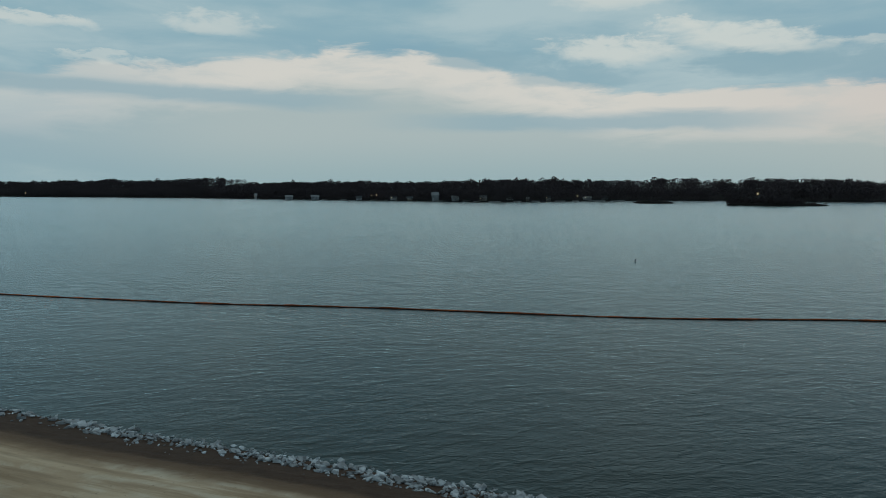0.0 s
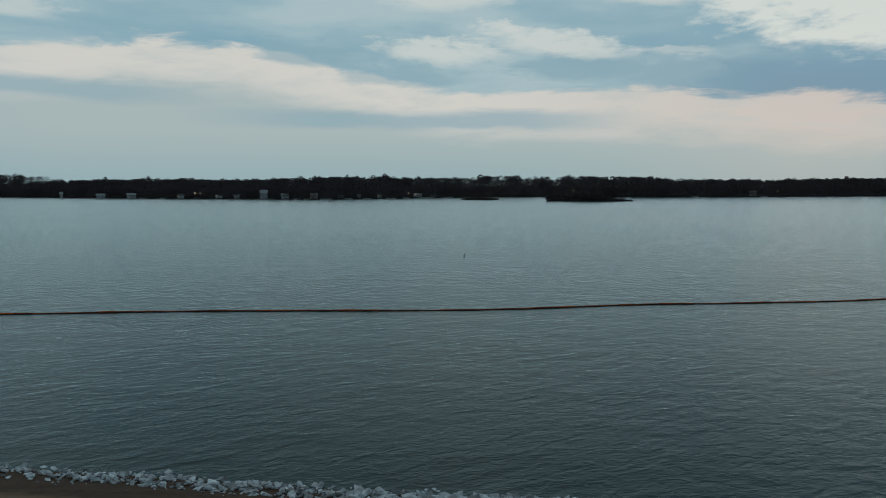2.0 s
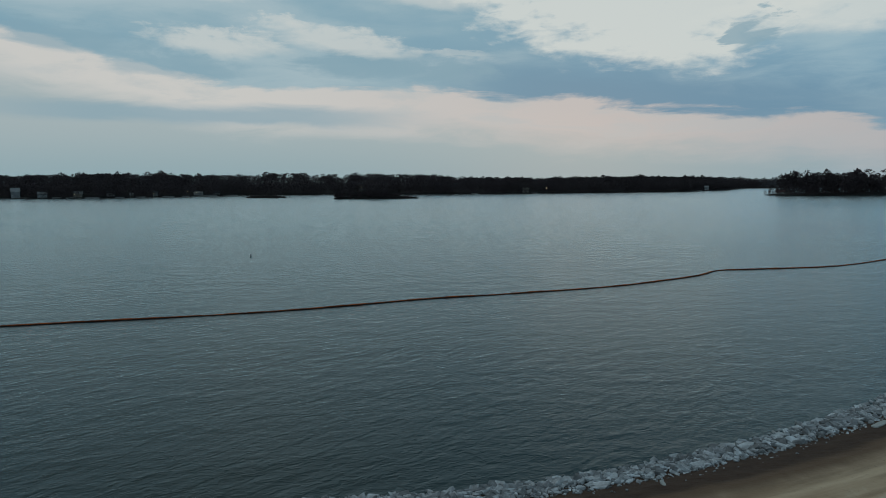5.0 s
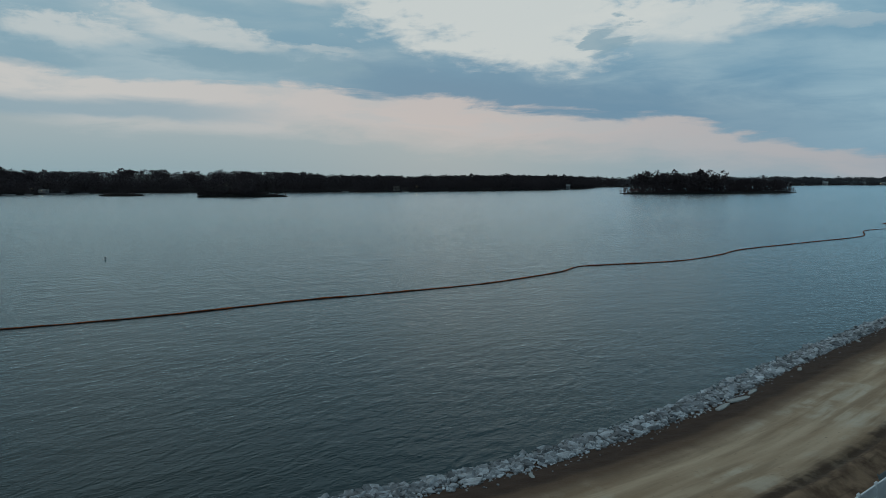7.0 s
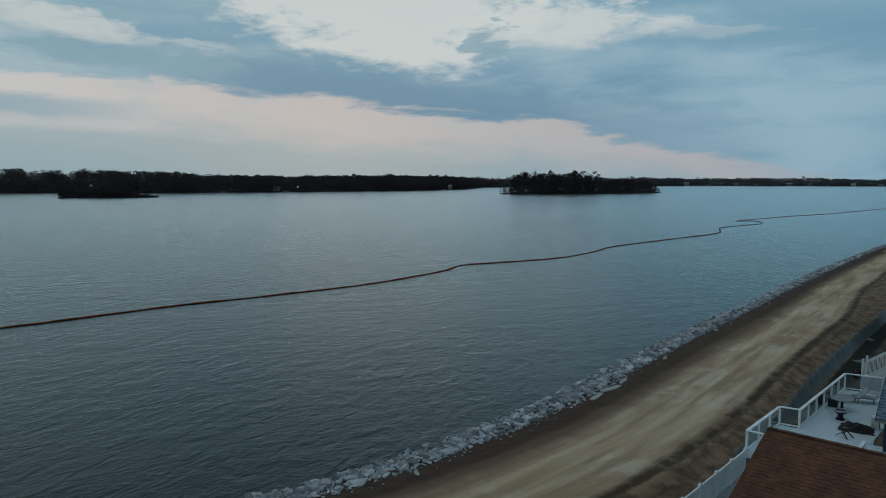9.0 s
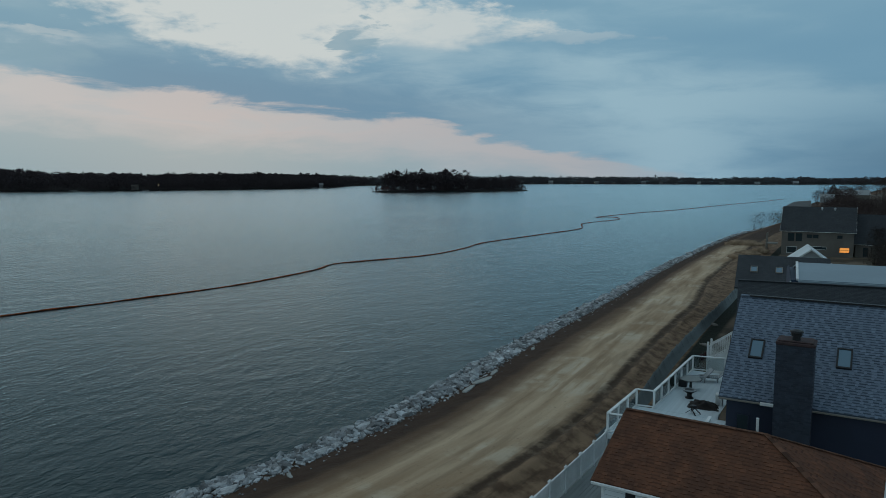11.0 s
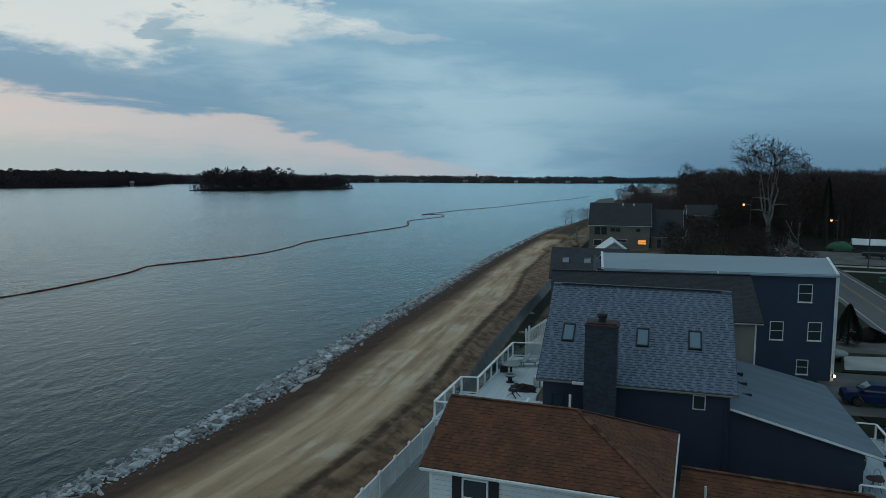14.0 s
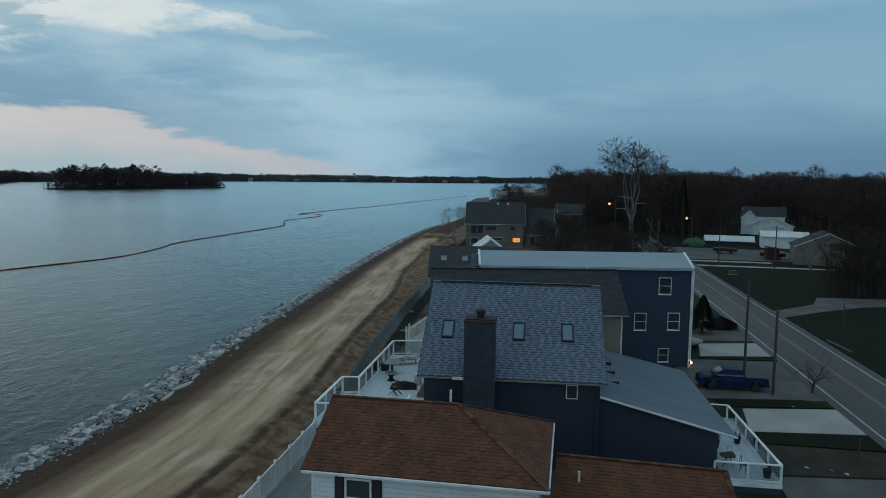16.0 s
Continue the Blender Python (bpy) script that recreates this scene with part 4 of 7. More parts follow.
sheet("grass_verge", [(70.6, -15.0), (71.0, -22.4), (72.6, -22.4), (71.4, -15.2)], GR + 0.05, M_GRASS, "dark green strip of grass", "grass", 0.1)
sheet("lawn", [(-60, road_y(-60, -3.8)), (420, road_y(420, -3.8)), (420, -75), (-60, -75)], GR - 0.01, M_GRASS, "dark green lawn across the street", "lawn")
sheet("footpath_1", [(149.0, -30.5), (147.5, -56), (149.6, -56), (151.2, -30.5)], GR + 0.02, M_CONCRETE, "pale concrete path across the lawn", "path")
sheet("footpath_2", [(157.5, -30.5), (156.5, -47), (158.8, -47), (160, -30.5)], GR + 0.02, M_CONCRETE, "pale concrete path across the lawn", "path")
sheet("gravel_drive", [(94.4, -30.0), (97.0, -33.2), (99.7, -36.5), (104.7, -43.7), (108, -56), (113, -57), (112.3, -46.3), (111.8, -40.0), (105.5, -37.4), (100.3, -31.8), (99.0, -30.2)], GR + 0.02, M_GRAVEL, "grey gravel drive across the lawn", "driveway")
sheet("parking_lot_far", [(162, -31), (161, -56), (186, -58), (190, -31)], GR + 0.02, M_GRAVEL, "grey gravel lot before the sheds", "parking lot")
for x, y in ((44.2, -16.0), (44.0, -17.3), (43.6, -18.0), (43.2, -20.8), (56.4, -19.1)):
    bm = bmesh.new()
    bmesh.ops.create_icosphere(bm, subdivisions=1, radius=0.13)
    for v in bm.verts:
        v.co = Vector((v.co.x * 1.3, v.co.y, max(v.co.z, -0.1) * 0.5))
    ob = new("garden_stone", finish("garden_stone", bm, M_ROCK))
    ob.matrix_world = pose(x, y, GR + 0.06, 0, 0, x * 50)
    tagged(ob, "small pale stone lying on the ground", "stone", "garden stones")


# ---- white house with the brown roof ----
def brown_house():
    rng = random.Random(11)
    h = thing("house", 30.68, 4.2, 1.0, -2.0, "white lap-sided house with a brown shingle hip roof", "house")
    lx, ly, ze, zr, hip = 7.9, 9.8, 5.3, 7.12, 4.1
    hx, hy = lx / 2, ly / 2
    rise = (zr - ze) / hx
    bm = bmesh.new()
    box(bm, -hx + 0.35, hx - 0.35, -hy + 0.35, hy - 0.3, 0, ze - 0.06)
    v = [bm.verts.new(p) for p in ((-hx + 0.35, hy - 0.3, ze - 0.06), (hx - 0.35, hy - 0.3, ze - 0.06), (0, hy - 0.3, zr - 0.2))]
    bm.faces.new(v[::-1])
    part("wall", bm, M_LAPSHADE, h)
    for i in range(int((ze - 0.2) / 0.2)):
        z0 = 0.1 + i * 0.2
        bm = bmesh.new()
        lap_siding(bm, (-hx + 0.345, hy - 0.42), (-hx + 0.345, -hy + 0.47), z0, z0 + 0.178, 0.178, 0.03)
        part("siding_board", bm, M_SIDING_W, h)
    for sy in (hy - 0.36, -hy + 0.41):
        bm = bmesh.new()
        box(bm, -hx + 0.31, -hx + 0.46, sy - 0.06, sy + 0.06, 0, ze - 0.1, 0.01)
        part("corner_board", bm, M_WHITE, h)
    # roof: two slopes, one hip
    y1, y0, yr = hy, -hy, -hy + hip
    for sx in (-1, 1):
        c = [(sx * hx, y0, ze), (sx * hx, y1, ze), (0, y1, zr), (0, yr, zr)]
        bm = bmesh.new()
        slab(bm, c if sx == 1 else c[::-1], 0.12)
        part("roof", bm, M_BROWN, h)
    bm = bmesh.new()
    a, b, t = Vector((-hx, y0, ze)), Vector((hx, y0, ze)), Vector((0, yr, zr))
    n = (b - a).cross(t - a).normalized() * 0.12
    top, low = [bm.verts.new(p) for p in (a, b, t)], [bm.verts.new(p - n) for p in (a, b, t)]
    bm.faces.new(top)
    bm.faces.new(low[::-1])
    for i in range(3):
        bm.faces.new((low[i], low[(i + 1) % 3], top[(i + 1) % 3], top[i]))
    part("hip_roof", bm, M_BROWN, h)
    slope = math.hypot(hx, zr - ze)
    near, near_s = shingle_tabs((-hx, y1, ze), (0, -1, 0), (hx, 0, zr - ze), ly, slope, lambda u, v: u < ly - hip * v / slope, rng=rng)
    far, far_s = shingle_tabs((hx, y1, ze), (0, -1, 0), (-hx, 0, zr - ze), ly, slope, lambda u, v: u < ly - hip * v / slope, rng=rng)
    hslope = math.hypot(hip, zr - ze)
    side, side_s = shingle_tabs((-hx, y0, ze), (1, 0, 0), (0, hip, zr - ze), lx, hslope, lambda u, v: abs(u - hx) < hx * (1 - v / hslope), rng=rng)
    for t in near[:300]:
        single_tab("shingle", t, M_BROWN, h)
    tabs_object("shingle_layer", near[300:] + far + side, M_BROWN, h)
    tabs_object("slot_layer", near_s + far_s + side_s, M_BROWN_SLOT, h)
    # caps along the ridge and the two hips
    for a, b in (((0, y1, zr), (0, yr, zr)), ((0, yr, zr), (-hx, y0, ze)), ((0, yr, zr), (hx, y0, ze))):
        a, b = Vector(a), Vector(b)
        count = int((b - a).length / 0.28)
        for i in range(count):
            p, q = a.lerp(b, i / count), a.lerp(b, (i + 1.15) / count)
            bm = bmesh.new()
            up = Vector((0, 0, 0.045))
            bar_between(bm, p + up * rng.uniform(0.7, 0.9), q + up * 0.5, 0.2 * rng.uniform(0.85, 1.1), 0.03)
            part("ridge_cap", bm, M_BROWN_CAP, h)
    # gutters, fascia and the rake
    for name, args in (("gutter", (-hx - 0.10, -hx - 0.004, y0 - 0.08, y1, ze - 0.13, ze - 0.03)), ("gutter", (-hx + 0.0, hx, y0 - 0.08, y0 - 0.004, ze - 0.12, ze - 0.04)),
                       ("soffit", (-hx + 0.01, -hx + 0.36, y0 + 0.05, y1 - 0.05, ze - 0.19, ze - 0.14))):
        bm = bmesh.new()
        box(bm, *args, 0.015 if name == "gutter" else 0)
        part(name, bm, M_WHITE, h)
    for sx in (-1, 1):
        bm = bmesh.new()
        bar_between(bm, (sx * hx, y1 + 0.02, ze - 0.08), (0, y1 + 0.02, zr - 0.08), 0.04, 0.18)
        part("rake_board", bm, M_BROWN_CAP, h)
    # window with shutters on the near wall
    add_window(h, -hx + 0.30, 2.62, 3.35, 4.98, 1.12, 180, M_WHITE, M_PANE, 1)
    for y in (1.84, 3.40):
        sh = thing("shutter", -hx + 0.305, y, 0, 180)
        sh.parent = h
        bm = bmesh.new()
        box(bm, 0, 0.045, -0.2, 0.2, 3.33, 5.0, 0.008)
        part("panel", bm, M_SHUTTER, sh)
        bm = bmesh.new()
        for i in range(22):
            z = 3.42 + i * 0.07
            solid(bm, [(0.046, -0.15, z), (0.062, -0.15, z), (0.062, 0.15, z), (0.046, 0.15, z), (0.046, -0.15, z + 0.05), (0.05, -0.15, z + 0.05), (0.05, 0.15, z + 0.05), (0.046, 0.15, z + 0.05)])
        part("louvres", bm, M_SHUTTER, sh)
    part("flue_pipe", bm2_pipe((0.5, -0.4, zr - 0.28), 0.75), M_TRIM, h)
    bm = bmesh.new()
    bar_between(bm, (-hx + 0.28, -hy + 0.55, ze - 0.15), (-hx + 0.28, -hy + 0.55, 0.1), 0.08, 0.06)
    part("downpipe", bm, M_WHITE, h)


def bm2_pipe(base, height, r=0.055):
    bm = bmesh.new()
    tube(bm, base, (base[0], base[1], base[2] + height), r, r, 10)
    return bm


brown_house()


def brown_wing():
    """The lower wing of the white house, with its own brown roof."""
    rng = random.Random(12)
    h = thing("house_wing", 33.1, -5.0, 1.0, -5.0, "low white wing with a brown shingle roof beside the house", "house wing")
    lx, ly, ze, zr = 7.0, 8.0, 2.2, 4.05
    hx, hy = lx / 2, ly / 2
    bm = bmesh.new()
    box(bm, -hx + 0.3, hx - 0.3, -hy + 0.3, hy - 0.0, 0, ze - 0.05)
    part("wall", bm, M_SIDING_W, h)
    slope = math.hypot(hx, zr - ze)
    hip = 0.5
    for sx in (-1, 1):
        c = [(sx * hx, -hy, ze), (sx * hx, hy, ze), (0, hy, zr), (0, -hy + hip, zr)]
        bm = bmesh.new()
        slab(bm, c if sx == 1 else c[::-1], 0.12)
        part("roof", bm, M_BROWN, h)
    bm = bmesh.new()
    v = [bm.verts.new(p) for p in ((-hx, -hy, ze), (hx, -hy, ze), (0, -hy + hip, zr))]
    bm.faces.new(v)
    part("hip_roof", bm, M_BROWN, h)
    tabs, slots = shingle_tabs((-hx, hy, ze), (0, -1, 0), (hx, 0, zr - ze), ly, slope, lambda u, v: u < ly - hip * v / slope, rng=rng)
    hs = math.hypot(hip, zr - ze)
    tabs += shingle_tabs((-hx, -hy, ze), (1, 0, 0), (0, hip, zr - ze), lx, hs, lambda u, v: abs(u - hx) < hx * (1 - v / hs), rng=rng)[0]
    tabs_object("shingle_layer", tabs, M_BROWN, h)
    tabs_object("slot_layer", slots, M_BROWN_SLOT, h)
    for a, b in (((0, hy, zr), (0, -hy + hip, zr)), ((0, -hy + hip, zr), (-hx, -hy, ze)), ((0, -hy + hip, zr), (hx, -hy, ze))):
        a, b = Vector(a), Vector(b)
        count = int((b - a).length / 0.28)
        for i in range(count):
            bm = bmesh.new()
            bar_between(bm, a.lerp(b, i / count) + Vector((0, 0, 0.05)), a.lerp(b, (i + 1.15) / count) + Vector((0, 0, 0.035)), 0.22, 0.035)
            part("ridge_cap", bm, M_BROWN_CAP, h)
    for args in ((-hx - 0.12, -hx - 0.003, -hy - 0.1, hy, ze - 0.15, ze - 0.02), (-hx, hx, -hy - 0.12, -hy - 0.003, ze - 0.15, ze - 0.02)):
        bm = bmesh.new()
        box(bm, *args, 0.012)
        part("gutter", bm, M_WHITE, h)
    part("vent_pipe", bm2_pipe((-1.25, 2.9, zr - 0.8), 0.6, 0.06), M_WHITE, h)


brown_wing()


# ---- slate-blue house with the chimney ----
def blue_house():
    rng = random.Random(21)
    h = thing("house", 47.77, 1.67, 0.86, 0.9, "slate-blue house with a grey shingle roof, skylights and a chimney", "house")
    lx, ly, ze, zr = 13.0, 11.0, 5.5, 10.15
    hx, hy = lx / 2, ly / 2
    gable_body(h, lx, ly, 0, ze, zr, M_BLUE_W, 0.16, over=0.35)
    gable_roof(h, lx, ly, ze, zr, M_GREY_SH, M_BEIGE, rake=M_GREY_SLOT)
    slope = math.hypot(hx, zr - ze)
    su = Vector((hx, 0, zr - ze)).normalized()
    lights = [(3.05, 4.05), (3.05, -0.36), (3.1, -3.33)]

    def keep(u, v):
        return all(abs(u - a) > 0.45 or abs(v - b) > 0.8 for a, b in ((hy - y, s + 0.65) for s, y in lights))

    tabs, slots = shingle_tabs((-hx, hy, ze), (0, -1, 0), (hx, 0, zr - ze), ly, slope, keep, rng=rng, lift=0.024)
    tabs_object("slot_layer", slots, M_GREY_SLOT, h)
    mid = [t for t in tabs if 0 <= t[0].y < 3.2 and t[0].z < ze + 1.6][:300]
    chosen = {id(t) for t in mid}
    for t in mid:
        single_tab("shingle", t, M_GREY_SH, h)
    tabs_object("shingle_layer", [t for t in tabs if id(t) not in chosen], M_GREY_SH, h)
    bm = bmesh.new()
    bar_between(bm, (0, hy - 0.5, zr + 0.06), (0, -hy + 0.6, zr + 0.06), 0.3, 0.09)
    part("ridge_vent", bm, M_BLACK, h)
    for y in (hy - 0.25, -hy + 0.3):
        bm = bmesh.new()
        bar_between(bm, (0, y + 0.25, zr + 0.05), (0, y - 0.3, zr + 0.05), 0.3, 0.07)
        part("ridge_cap", bm, M_GREY_SH, h)
    nrm = Vector((-(zr - ze), 0, hx)).normalized()
    turn = Matrix((su.to_tuple(), (0, 1, 0), nrm.to_tuple())).transposed()
    for s, y in lights:
        sk = thing("skylight")
        sk.parent = h
        sk.matrix_local = Matrix.Translation(Vector((-hx, y, ze)) + su * (s + 0.65)) @ turn.to_4x4()
        bm = bmesh.new()
        for a in ((-0.72, -0.62, -0.38, 0.38), (0.62, 0.72, -0.38, 0.38), (-0.62, 0.62, -0.38, -0.29), (-0.62, 0.62, 0.29, 0.38)):
            box(bm, *a, -0.02, 0.13, 0.012)
        part("frame", bm, M_BLACK, sk)
        bm = bmesh.new()
        box(bm, -0.62, 0.62, -0.29, 0.29, 0.03, 0.085)
        part("pane", bm, M_SKYPANE, sk)
    # chimney on the near wall
    ch = thing("chimney", -hx - 0.35, 1.80, 0.33, 0)
    ch.parent = h
    bm = bmesh.new()
    box(bm, -0.45, 0.95, -0.88, 0.88, 0, 8.55, 0.02)
    part("shaft", bm, M_BRICK, ch, "painted dark brick shaft")
    bm = bmesh.new()
    for i in range(44):
        z = 4.0 + i * 0.105
        for j in range(8):
            y = -0.9 + j * 0.225 + (0.11 if i % 2 else 0)
            box(bm, -0.462, -0.44, y + 0.006, min(y + 0.219, 0.9), z, z + 0.095)
    tagged(part("bricks", bm, M_BRICK, ch), kind="stuff")
    bm = bmesh.new()
    box(bm, -0.5, 1.0, -0.93, 0.93, 8.56, 8.72, 0.03)
    box(bm, -0.4, 0.9, -0.83, 0.83, 8.722, 8.80, 0.03)
    part("crown", bm, M_BRICKCAP, ch, "red brick crown")
    bm = bmesh.new()
    lathe(bm, [(0.2, 8.8), (0.2, 9.02), (0.27, 9.03), (0.27, 9.2), (0.34, 9.22), (0.3, 9.3), (0.08, 9.36)], 14)
    part("cowl", bm, M_BLACK, ch, "black metal cowl")
    # gutters: a short white length by the chimney, brown-grey beyond
    bm = bmesh.new()
    box(bm, -hx - 0.28, -hx - 0.125, 2.5, 3.4, ze - 0.14, ze + 0.02, 0.02)
    part("gutter_guard", bm, M_WHITE, h, "white gutter guard")
    bm = bmesh.new()
    bar_between(bm, (-hx + 0.15, -hy + 0.55, ze - 0.1), (-hx + 0.15, -hy + 0.55, 0.2), 0.08, 0.08)
    part("downpipe", bm, M_BLUE_W, h)
    add_window(h, -hx + 0.352, -3.55, 4.4, 5.24, 0.68, 180, M_TRIM, M_PANE, 0, sill=False, f=0.055)
    add_window(h, -hx + 0.352, 4.3, 3.5, 4.6, 0.7, 180, M_BLUE_W, M_PANE, 0, sill=False)
    # the low-pitched wing towards the street
    bm = bmesh.new()
    hi, lo = 4.70, 2.62
    c = [(-6.25, -hy + 0.33, hi), (-5.95, -12.95, lo), (9.4, -13.0, lo - 0.3), (8.0, -hy + 0.3, hi - 0.275)]
    slab(bm, c, 0.16)
    part("wing_roof", bm, M_SHED_RF, h, "pale blue-grey low roof")
    bm = bmesh.new()
    bar_between(bm, (-6.27, -hy + 0.33, hi - 0.07), (-5.97, -12.98, lo - 0.07), 0.04, 0.12)
    part("fascia", bm, M_WHITE, h)
    bm = bmesh.new()
    bar_between(bm, (-5.95, -12.98, lo - 0.09), (9.4, -13.03, lo - 0.39), 0.04, 0.12)
    part("eave_board", bm, M_BLUE_W, h)
    bm = bmesh.new()
    x0, x1, ya, yb = -5.75, 7.6, -hy + 0.36, -11.95
    zz = lambda y: hi - 0.24 + (y + hy - 0.3) * (hi - lo) / (12.95 - hy + 0.3)
    solid(bm, [(x0, yb, 0), (x1, yb, 0), (x1, ya, 0), (x0, ya, 0), (x0, yb, zz(yb)), (x1, yb, zz(yb) - 0.4), (x1, ya, zz(ya) - 0.4), (x0, ya, zz(ya))])
    part("wing_wall", bm, M_BLUE_W, h)
    bm = bmesh.new()
    lap_siding(bm, (x0 - 0.004, ya), (x0 - 0.004, yb), 0.1, zz(ya), 0.16, top=lambda u: zz(ya + (yb - ya) * u) - 0.05)
    tagged(part("siding", bm, M_BLUE_W, h), kind="stuff")
    for i, xx in enumerate((-1.9, 0.6, 3.0)):
        bm = bmesh.new()
        box(bm, xx, xx + 0.2, -6.75, -5.7, 3.9, 4.34)
        part("roof_vent", bm, M_BLACK, h)


blue_house()


def rail_run(parent, pts, z, height, gap=1.6, glass_panel=True, mat=None, name_post="post"):
    """White posts with a flat top rail, and clear panels between, along a way of points."""
    mat = mat or M_WHITE
    for n, (a, b) in enumerate(zip(pts, pts[1:])):
        a, b = Vector((*a, z)), Vector((*b, z))
        count = max(1, round((b - a).length / gap))
        for i in range(1 if n else 0, count + 1):
            p = a.lerp(b, i / count)
            bm = bmesh.new()
            box(bm, p.x - 0.06, p.x + 0.06, p.y - 0.06, p.y + 0.06, z, z + height - 0.06, 0.01)
            part(name_post, bm, mat, parent)
        up = Vector((0, 0, height))
        bm = bmesh.new()
        bar_between(bm, a + up - Vector((0, 0, 0.03)), b + up - Vector((0, 0, 0.03)), 0.17, 0.06, 0.012)
        part("top_rail", bm, mat, parent)
        bm = bmesh.new()
        bar_between(bm, a + Vector((0, 0, 0.1)), b + Vector((0, 0, 0.1)), 0.06, 0.07)
        part("bottom_rail", bm, mat, parent)
        if glass_panel and (b - a).length > 1.3:
            bm = bmesh.new()
            bar_between(bm, a.lerp(b, 0.02) + up * 0.52, a.lerp(b, 0.98) + up * 0.52, 0.012, height * 0.78)
            ob = part("panel", bm, M_RAILGLASS, parent)
            ob.visible_shadow = False


def lake_deck():
    deck = thing("deck", 0, 0, 0, 0, "raised grey deck with white railing and clear panels behind the house", "deck")
    zf = 4.6
    bm = bmesh.new()
    slab(bm, [(36.9, 6.4, zf), (42.3, 6.4, zf), (42.3, 12.05, zf), (36.9, 12.05, zf)], 0.22)
    slab(bm, [(42.302, 7.3, zf), (52.6, 8.3, zf), (52.5, 11.0, zf), (42.302, 11.0, zf)], 0.22)
    part("floor", bm, M_DECK, deck)
    for i in range(34):
        y = 6.5 + i * 0.163
        bm = bmesh.new()
        box(bm, 36.92, 42.29, y, y + 0.160, zf + 0.002, zf + 0.02)
        part("board", bm, M_DECK, deck)
    for i in range(22):
        y = 7.4 + i * 0.163
        bm = bmesh.new()
        box(bm, 42.31, 52.45, y, y + 0.160, zf + 0.002, zf + 0.02)
        part("board", bm, M_DECK, deck)
    bm = bmesh.new()
    for a, b in (((36.88, 12.08), (42.3, 12.08)), ((42.32, 12.08), (42.32, 11.03)), ((42.34, 11.03), (52.5, 11.03)), ((36.87, 6.4), (36.87, 12.1))):
        bar_between(bm, (*a, zf - 0.13), (*b, zf - 0.13), 0.05, 0.28)
    part("skirt_board", bm, M_WHITE, deck)
    rail_run(deck, [(37.0, 10.9), (37.0, 11.95), (42.2, 11.93), (42.35, 10.92), (52.4, 10.9), (52.8, 8.8)], zf + 0.02, 1.1)
    rail_run(deck, [(36.98, 7.15), (39.6, 7.2)], zf + 0.02, 1.0, 1.3, True)
    for x in (37.3, 42.0, 47.0, 52.2):
        for y in (10.7,):
            bm = bmesh.new()
            box(bm, x - 0.1, x + 0.1, y - 0.1, y + 0.1, 0.98, zf - 0.222, 0.01)
            part("support_post", bm, M_BLUE_W, deck)
    bm = bmesh.new()
    lap_siding(bm, (52.4, 10.96), (42.3, 10.96), 1.1, zf - 0.28, 0.2)
    part("skirting", bm, M_BLUE_W, deck)


lake_deck()


def deck_stair():
    st = thing("stair", 36.9, 8.4, 0, 0, "white-railed stair down from the raised deck", "stair")
    for i in range(9):
        bm = bmesh.new()
        box(bm, -0.28 * (i + 1), -0.28 * i, -0.55, 0.55, 4.6 - 0.18 * (i + 1) - 0.05, 4.6 - 0.18 * (i + 1), 0.01)
        part("tread", bm, M_DECK, st)
    for y in (-0.62, 0.62):
        bm = bmesh.new()
        bar_between(bm, (0, y, 5.55), (-1.2, y, 4.8), 0.1, 0.07, 0.01)
        part("handrail", bm, M_WHITE, st)
        bm = bmesh.new()
        bar_between(bm, (0, y, 4.45), (-2.5, y, 2.85), 0.05, 0.28)
        part("stringer", bm, M_WHITE, st)
        for x, z in ((-0.02, 4.45), (-1.18, 3.72)):
            bm = bmesh.new()
            box(bm, x - 0.06, x + 0.06, y - 0.06, y + 0.06, z, z + 1.12, 0.01)
            part("newel", bm, M_WHITE, st)


deck_stair()


# ---- white vinyl fence and the patio of the white house ----
def vinyl_fence():
    f = thing("vinyl_fence", 0, 0, 0, 0, "white vinyl panel fence with capped posts along a patio", "fence")
    z0, z1, y = 3.5, 4.68, 11.95
    xs = np.arange(17.6, 37.0, 1.92)
    for i, x in enumerate(xs):
        p = thing("post", x, y, 0)
        p.parent = f
        bm = bmesh.new()
        box(bm, -0.065, 0.065, -0.065, 0.065, z0, z1 + 0.1, 0.008)
        part("shaft", bm, M_WHITE, p)
        bm = bmesh.new()
        v = solid(bm, [(-0.085, -0.085, z1 + 0.1), (0.085, -0.085, z1 + 0.1), (0.085, 0.085, z1 + 0.1), (-0.085, 0.085, z1 + 0.1),
                       (-0.02, -0.02, z1 + 0.19), (0.02, -0.02, z1 + 0.19), (0.02, 0.02, z1 + 0.19), (-0.02, 0.02, z1 + 0.19)])
        part("cap", bm, M_WHITE, p)
        if i + 1 == len(xs):
            break
        a, b = x + 0.066, xs[i + 1] - 0.066
        for zz in (z0 + 0.12, z1 - 0.02):
            bm = bmesh.new()
            box(bm, a, b, y - 0.04, y + 0.04, zz - 0.06, zz + 0.06, 0.008)
            part("rail", bm, M_WHITE, f)
        k = int((b - a) / 0.2)
        for j in range(k):
            u0, u1 = a + (b - a) * j / k, a + (b - a) * (j + 1) / k
            bm = bmesh.new()
            box(bm, u0 + 0.004, u1 - 0.004, y - 0.012, y + 0.012, z0 + 0.18, z1 - 0.08)
            part("slat", bm, M_WHITE, f)


vinyl_fence()


